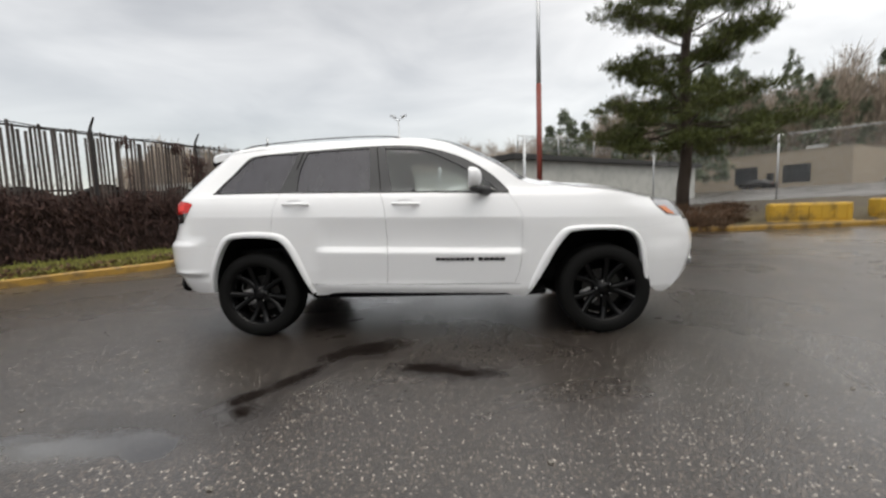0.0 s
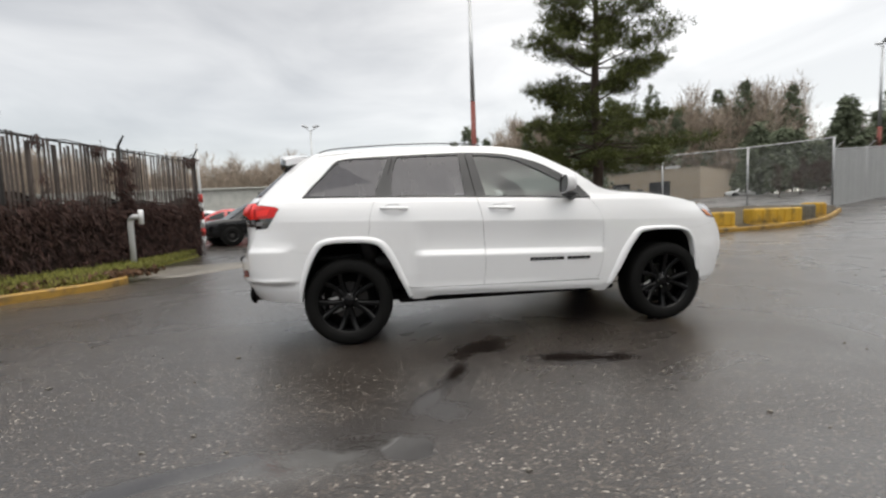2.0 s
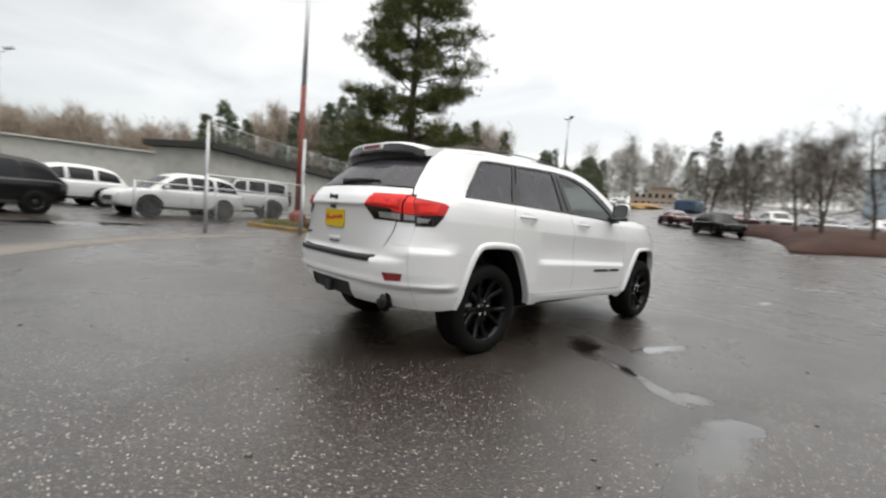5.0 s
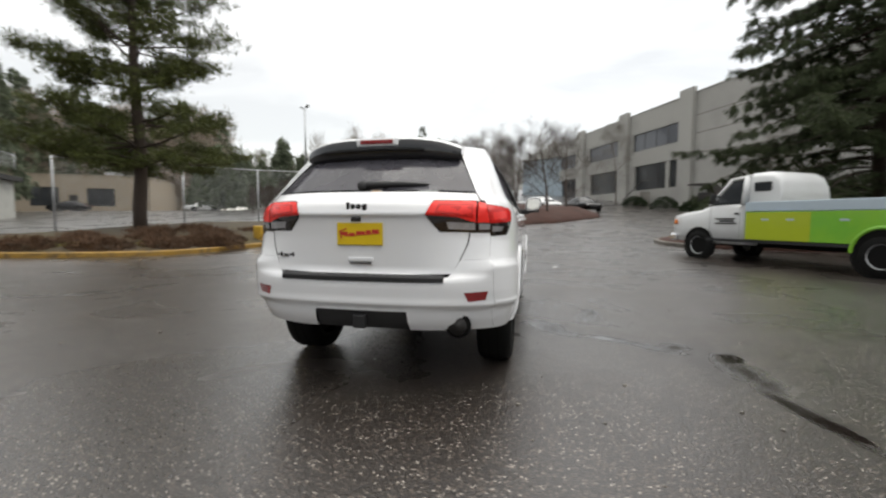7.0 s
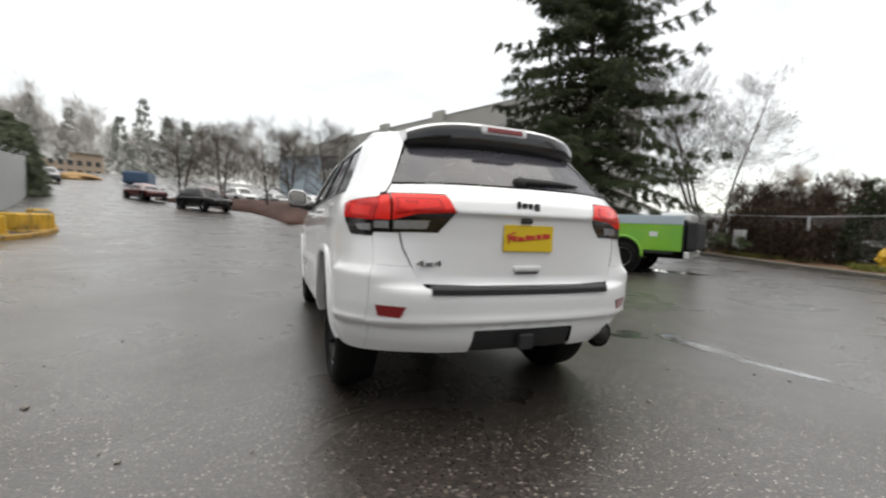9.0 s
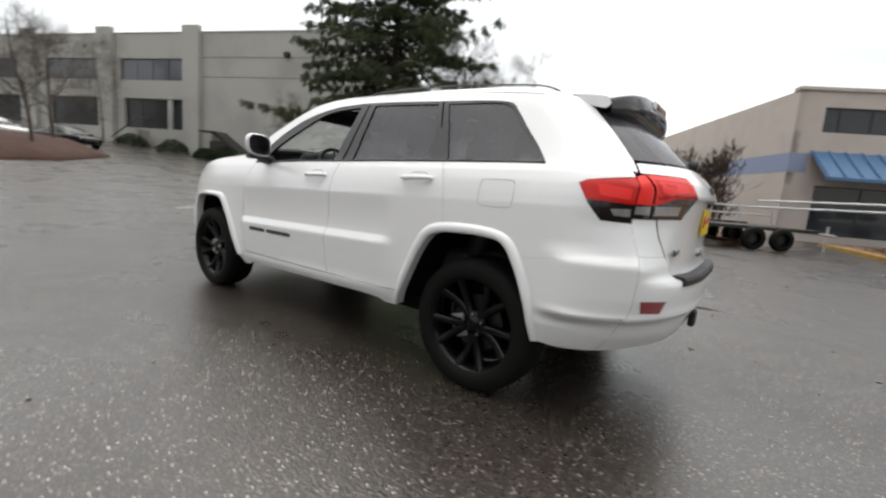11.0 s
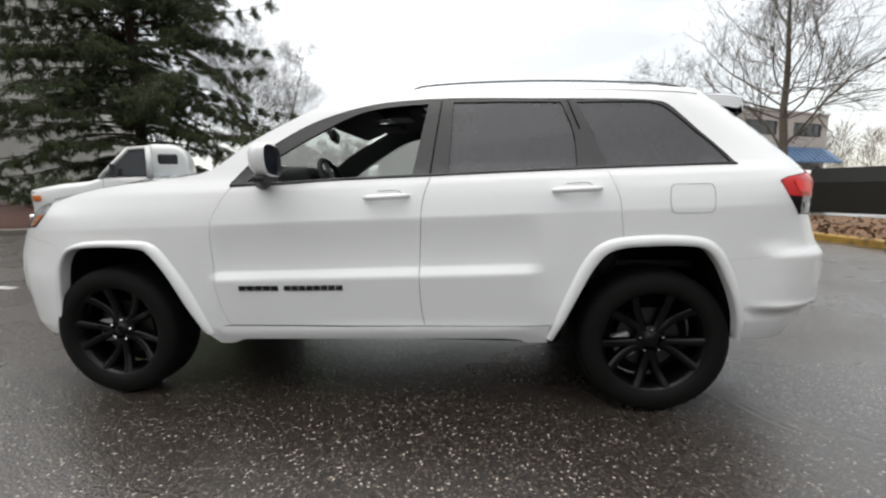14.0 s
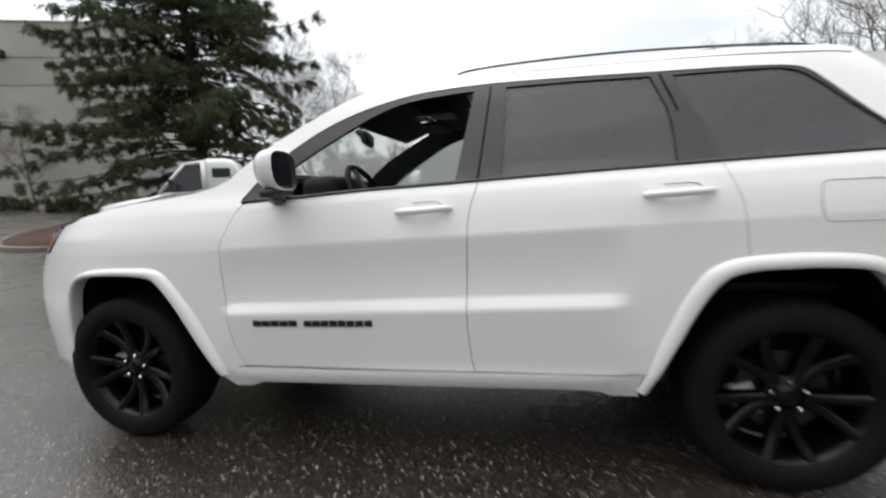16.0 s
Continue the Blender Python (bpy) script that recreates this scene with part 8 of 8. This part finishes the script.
def parked_car(x, y, heading, paint, label, shape="suv", rims=None):
    """A parked car: lofted body, painted upper shell with its panes, lamps, mirrors and wheels."""
    c = empty("parked_car", Matrix.Translation((x, y, ground_z(x, y))) @ Matrix.Rotation(radians(heading), 4, "Z"), label, "car", "parked cars")
    q = CAR_SHAPES[shape]
    low, top, cuts, base, r = q["low"], q["top"], q["cuts"], q["base"], q["r"]
    lx = [a[0] for a in low]

    def lower(xx, k):
        return float(np.interp(xx, lx, [a[k] for a in low]))

    def upper(xx, k):
        return float(np.interp(xx, [a[0] for a in top], [a[k] for a in top]))

    rows = []
    xs = sorted({*lx, *np.linspace(lx[0], lx[-1], 19)})
    for xx in xs:
        w, z0, z1 = lower(xx, 1), lower(xx, 2), lower(xx, 3)
        h = z1 - z0
        half = [(w * .50, z0), (w * .90, z0 + .02), (w * .975, z0 + h * .16), (w * .985, z0 + h * .40), (w, z0 + h * .66), (w * .985, z0 + h * .86), (w * .94, z1 - .012), (w * .80, z1 + .012), (w * .40, z1 + .030)]
        rows.append([(xx, a, b) for a, b in half] + [(xx, -a, b) for a, b in half[::-1]])
    bm = bmesh.new()
    vs = add_grid(bm, rows, close=True)
    bm.faces.new(vs[0]), bm.faces.new(vs[-1][::-1])
    part("body", bm, paint, c, smooth=True)

    def side(xx, k, s, off=0.0):
        """A point on the upper side, k from the belt (0) to the roof edge (1)."""
        zb, zr = lower(xx, 3) - .02, upper(xx, 1) - .05
        wb, wr = lower(xx, 1) * .935, upper(xx, 2)
        k2 = max(0.0, min(1.0, k))
        return (xx, s * (wb + (wr - wb) * k2 + .035 * math.sin(math.pi * k2) + off), zb + (max(zb + .01, zr) - zb) * k2)

    xs = sorted({*[a[0] for a in top], *np.linspace(top[0][0], top[-1][0], 25)})
    rows = []
    for xx in xs:
        zr, wr = upper(xx, 1), upper(xx, 2)
        right = [side(xx, k, 1) for k in (0, .25, .5, .75, 1)]
        zt = max(right[-1][2], zr)
        rows.append(right + [(xx, wr * .82, zt - .012), (xx, wr * .45, zt + .01), (xx, 0, zt + .018), (xx, -wr * .45, zt + .01), (xx, -wr * .82, zt - .012)] + [side(xx, k, -1) for k in (1, .75, .5, .25, 0)])
    bm = bmesh.new()
    add_grid(bm, rows)
    part("cabin_shell", bm, paint, c, smooth=True)
    # side panes, windscreen and rear window sit just proud of the shell
    for s in (1, -1):
        for a, b in ((cuts[0], cuts[1]), (cuts[2], cuts[3]), (cuts[4], cuts[5])):
            cols = []
            for xx in np.linspace(a, b, 9):
                hgt = upper(xx, 1) - lower(xx, 3)
                k1 = 1 - .10 / max(.12, hgt)
                if k1 > .22:
                    cols.append([side(float(xx), .10 + (k1 - .10) * u, s, .005) for u in (0, .33, .67, 1)])
            if len(cols) > 1:
                bm = bmesh.new()
                add_grid(bm, cols)
                part("side_window", bm, M_CARGLASS, c, smooth=True)
    front = [a for a in top if a[0] > cuts[4] + .2]
    back = [a for a in top if a[1] < max(b[1] for b in top) - .06 and a[0] < 0][::-1]
    for nm, sec, dx in (("windscreen", front, .006), ("rear_window", back, -.006)):
        if len(sec) < 2:
            continue
        pts = []
        for (xa, za, wa), (xb, zb, wb) in zip(sec, sec[1:]):
            for u in (0, .5):
                pts.append((xa + (xb - xa) * u, za + (zb - za) * u, wa + (wb - wa) * u))
        pts = pts[:-1] + [sec[-1][:3]] if nm == "windscreen" else pts
        bm = bmesh.new()
        add_grid(bm, [[(px_ + dx, k * pw * .80, pz + .022 - .012 * abs(k)) for k in (-1, -.5, 0, .5, 1)] for px_, pz, pw in pts[1:]])
        part(nm, bm, M_CARGLASS, c, smooth=True)
    for s in (1, -1):
        hz = lower(lx[-2], 3)
        part("headlamp", box(lx[-2] - .26, s * .60 - .12, hz - .15, lx[-2] + .035, s * .60 + .12, hz - .03, .035, segments=3), M_LAMPWHITE, c, smooth=True)
        tz = lower(lx[1], 3)
        part("tail_lamp", box(lx[0] - .015, s * .66 - .13, tz - .16, lx[0] + .16, s * .66 + .13, tz - .02, .03, segments=3), M_REDDEEP, c, smooth=True)
        mx = cuts[5] - .12
        part("mirror", box(mx - .07, s * (lower(mx, 1) + .09) - .09, lower(mx, 3) + .02, mx + .06, s * (lower(mx, 1) + .09) + .09, lower(mx, 3) + .15, .04, segments=3), paint, c, smooth=True)
        part("sill_trim", box(-base + r, s * lower(0, 1) * .955 - .02, lower(0, 2) + .02, base - r, s * lower(0, 1) * .955 + .02, lower(0, 2) + .12, .02), M_BLACKPLASTIC, c)
        for a in (cuts[1] + .07, cuts[3] + .06):
            part("door_joint", tube([side(a, .0, s, .012), (a, s * (lower(a, 1) + .002), lower(a, 3) * .72), (a + .02, s * (lower(a, 1) * .985), lower(a, 2) + .16)], .005, 4), M_UNDER, c)
        for xx in (base, -base):
            # near-black disc on the flank in place of the shaded wheel opening
            am = bmesh.new()
            wy = lower(xx, 1)
            lathe(am, [(r * 1.19, -.10), (r * 1.19, .006), (r * 1.10, .010), (.001, -.02)], 28, "y", (xx, s * wy, r + .02))
            part("arch", am, M_UNDER, c)
            plain_wheel(c, xx, s * (wy - .075), r, .20, s, rims)
    zg = lower(lx[-1], 2)
    part("grille", box(lx[-1] - .03, -.40, zg + .02, lx[-1] + .012, .40, lower(lx[-1], 3) - .02, .02), M_BLACKPLASTIC, c)
    part("rear_bumper", box(lx[0] - .03, -.62, lower(lx[0], 2) - .04, lx[0] + .10, .62, lower(lx[0], 2) + .10, .03), M_BLACKPLASTIC, c)
    if shape == "boxy":
        bm = bmesh.new()
        lathe(bm, [(.20, 0), (.38, 0), (.40, .06), (.40, .18), (.36, .22), (.001, .22)], 24, "x", (-2.26, 0, 1.0))
        part("spare_wheel", bm, M_TYRE, c, smooth=True)
    return c


M_BLACKPAINT = mat("black_car_paint", (0.004, 0.004, 0.0045), 0.18, vary=0.1, spec=0.4)
M_REDPAINT = mat("red_car_paint", (0.42, 0.02, 0.02), 0.25, vary=0.08, coat=0.8)
M_GREYPAINT = mat("grey_car_paint", (0.16, 0.165, 0.17), 0.25, 0.3, vary=0.08, coat=0.8)
M_MAROON = mat("maroon_car_paint", (0.10, 0.015, 0.018), 0.25, vary=0.08, coat=0.8)

parked_car(-6.0, 14.4, 214, M_BLACKPAINT, "black sport utility car parked behind the gate", "suv", M_DARKMETAL)
parked_car(2.7, 18.7, 172, M_TRUCKWHITE, "white boxy off-roader with a rear spare wheel", "boxy", M_DARKMETAL)
parked_car(-0.4, 16.3, 195, M_TRUCKWHITE, "white sport utility car, dark wheels, heading the lot row", "suv", M_DARKMETAL)
parked_car(-3.9, 20.6, 198, M_TRUCKWHITE, "white sport utility car in the lot row", "suv")
parked_car(-5.6, 23.6, 200, M_GREYPAINT, "grey sport utility car in the lot row", "suv")
parked_car(-8.4, 18.2, 192, M_REDPAINT, "red car parked behind the black one", "sedan")
parked_car(-11.0, 21.5, 192, M_TRUCKWHITE, "white car parked deep in the lot", "sedan")
parked_car(40.4, 59.5, 118, M_BLACKPAINT, "dark car before the tan warehouse", "sedan")
parked_car(31.4, 71.1, 118, M_GREYPAINT, "grey car before the tan warehouse", "suv")
parked_car(47.8, 45.5, 150, M_TRUCKWHITE, "white car before the tan warehouse", "suv")
# row behind the mulch bank and along the road
for x, y, h, mt, lb, sh in ((36.2, -5.4, 200, M_BLACKPAINT, "black car parked behind the mulch bank", "sedan"), (38.4, -2.0, 205, M_TRUCKWHITE, "white car parked behind the mulch bank", "sedan"),
                            (40.4, 1.4, 205, M_GREYPAINT, "grey car parked behind the mulch bank", "sedan"), (42.2, 4.6, 205, M_TRUCKWHITE, "white car parked behind the mulch bank", "suv"),
                            (44.0, 7.6, 205, M_MAROON, "maroon car parked behind the mulch bank", "sedan"),
                            (32.4, 6.4, 222, M_BLACKPAINT, "black car parked at the roadside", "suv"), (39.6, 11.9, 218, M_MAROON, "dark red car parked at the roadside", "sedan"),
                            (56.0, 25.0, 205, M_GREYPAINT, "grey car parked up the road", "suv"), (70.0, 32.5, 205, M_TRUCKWHITE, "white car parked up the road", "suv"),
                            (78.0, 38.0, 205, M_TRUCKWHITE, "white car parked up the road", "sedan"), (50.0, 26.2, 25, M_TRUCKWHITE, "white car parked by the conifers", "sedan")):
    parked_car(x, y, h, mt, lb, sh)
parked_car(-14.1, -17.2, 60, M_TRUCKWHITE, "white car parked behind the bins", "suv")
parked_car(4.6, -21.0, 100, M_TRUCKWHITE, "white work van behind the scrub fence", "boxy")


def work_truck():
    """A van-fronted pickup with a long boarded bed in green vinyl."""
    t = empty("work_truck", Matrix.Translation((6.91, -7.16, ground_z(6.4, -6.8) + .0)) @ Matrix.Rotation(radians(30.5), 4, "Z") @ Matrix.Diagonal((1, 1, 1.04, 1)), "white van-nosed work truck, long bed wrapped in green", "truck")
    # own axes: x ahead, y to its left; the wheels stand at x = 2.1 and -1.95, the left flank at y = +1.0
    secs = [(2.98, .70, .62, .98), (2.94, .84, .46, 1.16), (2.55, .92, .42, 1.24), (2.05, .95, .42, 1.30), (1.62, .96, .42, 1.36), (1.35, .97, .42, 1.40), (.30, .98, .42, 1.42), (.02, .98, .42, 1.42)]
    rows = []
    for x, w, z0, z1 in secs:
        half = [(w * .6, z0), (w * .97, z0 + .05), (w, z0 + (z1 - z0) * .5), (w * .985, z1 - .10), (w * .93, z1 - .02), (w * .5, z1 + .03)]
        rows.append([(x, a, b) for a, b in half] + [(x, -a, b) for a, b in half[::-1]])
    bm = bmesh.new()
    vs = add_grid(bm, rows, close=True)
    bm.faces.new(vs[0]), bm.faces.new(vs[-1][::-1])
    part("cab_body", bm, M_TRUCKWHITE, t, smooth=True)
    # upper cab: raked windscreen, roof, rounded fairing behind
    prof = [(1.42, 1.40), (.78, 1.98), (.55, 2.04), (.20, 2.07), (.02, 2.07)]
    bm = bmesh.new()
    add_grid(bm, [[(x, s * w, z + dz) for s, w, dz in ((-1, .86 - .07 * (z - 1.4), 0), (-.5, .8, .05), (.0, .8, .065), (.5, .8, .05), (1, .86 - .07 * (z - 1.4), 0))] for x, z in prof[1:]])
    part("cab_roof", bm, M_TRUCKWHITE, t, smooth=True)
    bm = bmesh.new()
    add_grid(bm, [[(1.44, -.84, 1.40), (1.50, 0, 1.43), (1.44, .84, 1.40)], [(.80, -.76, 1.97), (.86, 0, 2.03), (.80, .76, 1.97)]])
    part("windscreen", bm, M_WINDOW, t, smooth=True)
    for s in (1, -1):
        part("cab_pillar", tube([(1.44, s * .90, 1.38), (.78, s * .825, 1.99)], .05, 8), M_TRUCKWHITE, t, smooth=True)
        part("cab_pillar", tube([(.12, s * .93, 1.38), (.12, s * .835, 2.03)], .10, 8), M_TRUCKWHITE, t, smooth=True)
        part("roof_gutter", tube([(.80, s * .825, 1.99), (.02, s * .82, 2.05)], .04, 8), M_TRUCKWHITE, t, smooth=True)
        bm = bmesh.new()
        a = [(1.30, .905, 1.42), (.78, .835, 1.93), (.22, .835, 1.98), (.22, .915, 1.42)]
        bm.faces.new([bm.verts.new((x, s * y, z)) for x, y, z in a])
        part("door_window", bm, M_WINDOW, t)
        mm = part("door_mirror", box(1.02, s * 1.20 - .09, 1.40, 1.10, s * 1.20 + .09, 1.66, .03), M_BLACKPLASTIC, t)
        part("mirror_arm", tube([(1.10, s * .94, 1.45), (1.06, s * 1.14, 1.48)], .022, 6), M_BLACKPLASTIC, mm)
        part("mirror_arm", tube([(1.10, s * .92, 1.60), (1.06, s * 1.14, 1.60)], .018, 6), M_BLACKPLASTIC, mm)
        part("headlamp", box(2.74, s * .70 - .15, .92, 2.97, s * .70 + .12, 1.12, .02), M_LAMPWHITE, t)
        part("turn_lamp", box(2.80, s * .84 - .04, .92, 2.93, s * .84 + .04, 1.04, .02), M_AMBER, t)
        part("door_joint", tube([(1.33, s * .975, 1.38), (1.36, s * .986, .90), (1.30, s * .975, .50)], .004, 5), M_BLACKTRIM, t)
        part("door_joint", tube([(.20, s * .985, 1.40), (.20, s * .992, .48)], .004, 5), M_BLACKTRIM, t)
        part("door_handle", box(.28, s * .985 - .012, 1.16, .44, s * .985 + .022, 1.20, .006), M_BLACKPLASTIC, t)
        # lettering on the door that cannot be read
        for z0, x0, x1 in ((1.04, .42, 1.16), (.985, .48, 1.02), (.93, .36, 1.16)):
            part("door_lettering", box(x0, s * .992 - .008, z0, x1, s * .992 + .004, z0 + .032, .001), M_BLACKTRIM, t)
        # flat near-black discs imitate the shaded wheel openings
        am = bmesh.new()
        lathe(am, [(.001, 0), (.45, 0)], 28, "y", (2.10, s * .957, .40))
        part("arch", am, M_UNDER, t)
        plain_wheel(t, 2.10, s * .86, .375, .235, s, M_GALV)
        for yy in (.90,):
            plain_wheel(t, -1.95, s * yy, .375, .26, s, M_GALV)
        am = bmesh.new()
        lathe(am, [(.001, 0), (.50, 0)], 28, "y", (-1.95, s * 1.007, .42))
        part("arch", am, M_UNDER, t)
    # tall rounded cap over the front of the bed, with a small window in its side
    rows = []
    for x, sc, zt in ((.14, .92, 2.04), (.10, .93, 2.11), (.02, .935, 2.14), (-.24, .935, 2.14), (-.36, .935, 2.11), (-.45, .93, 2.03), (-.50, .94, 1.86), (-.52, .94, 1.60)):
        rows.append([(x, .90 * sc * math.copysign(abs(math.cos(a)) ** .24, math.cos(a)), 1.40 + (zt - 1.40) * max(0, math.sin(a)) ** .28) for a in (math.pi * k / 18 for k in range(19))])
    bm = bmesh.new()
    vs = add_grid(bm, rows)
    bm.faces.new(vs[-1])
    fair = part("cab_cap", bm, M_TRUCKWHITE, t, "rounded white cap behind the cab", smooth=True)
    for s in (1, -1):
        part("cap_window", box(-.36, s * .84 - .03, 1.68, -.06, s * .84 + .018, 1.90, .035, segments=3), M_WINDOW, fair)
    # bed: pale blue rail over green boards with a lime front panel
    for s in (1, -1):
        y0, y1 = sorted((s * .96, s * 1.0))
        part("bed_side", box(-3.62, y0, .58, -.004, y1, 1.22, .01), M_GREEN, t, "green vinyl-wrapped bed side")
        part("lime_panel", box(-1.05, s * 1.001 - .004, .585, -.01, s * 1.001 + .005, 1.20, .002), M_LIME, t)
        part("bed_rail", box(-3.64, y0 - .01, 1.224, .0, y1 + .01, 1.44, .015), M_PALEBLUE, t)
        part("side_skirt", box(-3.4, y0, .50, 1.5, y1 - .02 if s > 0 else y1, .576, .01), M_BLACKPLASTIC, t)
        fl = []
        for k in range(15):
            a = math.pi * k / 14
            fl.append([(-1.95 + r_ * math.cos(a), s * (1.0 + o), .42 + r_ * math.sin(a)) for r_, o in ((.52, .0), (.51, .035), (.46, .04), (.45, .01))])
        bm = bmesh.new()
        add_grid(bm, fl)
        part("wheel_flare", bm, M_GREEN, t, smooth=True)
        part("wrap_sign", box(-2.95, s * 1.004 - .003, .92, -2.72, s * 1.004 + .004, 1.04, .002), M_TRUCKWHITE, t)
        for u in (-.35, -.75, -1.5):
            part("wrap_mark", box(u - .06, s * 1.006 - .002, 1.02, u + .06, s * 1.006 + .004, 1.06, .001), M_PALEBLUE, t)
    part("bed_floor", box(-3.6, -.95, .60, -.01, .95, .66, .01), M_DARKMETAL, t)
    part("bed_front", box(-.05, -.95, .62, -.006, .95, 1.42, .01), M_PALEBLUE, t)
    part("tailgate", box(-3.66, -.98, .60, -3.625, .98, 1.34, .02), M_BLACKPLASTIC, t)
    part("rear_bumper", box(-3.82, -.92, .42, -3.67, .92, .58, .03), M_TRUCKWHITE, t)
    part("wrapped_cargo", box(-3.75, -.7, 1.30, -2.9, .6, 1.52, .06), M_TRUCKWHITE, t)
    part("rear_rack", box(-4.0, -.55, .62, -3.70, .9, 1.30, .05), M_BLACKPLASTIC, t)
    part("frame", box(-3.6, -.5, .38, 2.6, .5, .58, .03), M_UNDER, t)
    part("front_bumper", box(2.80, -.90, .46, 3.06, .90, .66, .05), M_CHROME, t)
    part("grille", box(2.90, -.52, .74, 3.0, .52, 1.06, .02), M_BLACKPLASTIC, t)
    # final lengths: short nose and cab, long bed
    old, now = (-4.0, -3.64, -1.95, .02, .80, 1.44, 2.10, 3.0), (-3.85, -3.54, -2.14, .50, .96, 1.50, 1.76, 2.74)
    for ob in t.children_recursive:
        if ob.type != "MESH":
            continue
        round_part = ob.name.split(".")[0] in ("tyre", "rim", "arch", "wheel_flare")
        xs = [v.co.x for v in ob.data.vertices]
        mid = (min(xs) + max(xs)) / 2
        for v in ob.data.vertices:
            v.co.x = v.co.x + float(np.interp(mid, old, now)) - mid if round_part else float(np.interp(v.co.x, old, now))
    return t


work_truck()

# up the road: blue tarpaulin, orange plant, flats under construction
tp = empty("tarpaulin_stack", Matrix.Translation((62, 18, ground_z(62, 18))), "stack of goods under a blue tarpaulin", "stack")
part("cover", box(-2.0, -1.4, 0, 2.0, 1.4, 1.6, .3), M_TARPBLUE, tp)
oc = empty("orange_flats", Matrix.Translation((113, 43, ground_z(113, 43) - 1.0)) @ Matrix.Rotation(radians(20), 4, "Z") @ Matrix.Diagonal((.7, .7, .7, 1)), "far orange-sheathed flats under construction", "building")
part("storey", box(-12, -7, 0, 12, 7, 5.0, .1), M_ORANGE, oc)
part("upper_storey", box(-11, -6.5, 5.004, 9, 0.5, 7.8, .1), M_ORANGE, oc)
part("flat_roof", box(-11.8, -7.2, 7.81, 9.8, 1.2, 8.05, .04), M_WALLE, oc)
for k in range(6):
    for z in (1.2, 4.0):
        part("window", box(-12.08, -6 + k * 2.1, z, -12.0, -4.8 + k * 2.1, z + 1.5, .01), M_WINDOW, oc)
sp = empty("spoil_heap", Matrix.Translation((68, 27, ground_z(68, 27))), "low heap of orange-brown soil", "heap")
bm = bmesh.new()
bmesh.ops.create_icosphere(bm, subdivisions=4, radius=1.0)
for v in bm.verts:
    k = 1 + .3 * noise.noise(v.co * 2.0)
    v.co = Vector((v.co.x * 3.4 * k, v.co.y * 3.0 * k, v.co.z * 0.8 * k))
part("soil", bm, M_ORANGESOIL, sp, smooth=True)
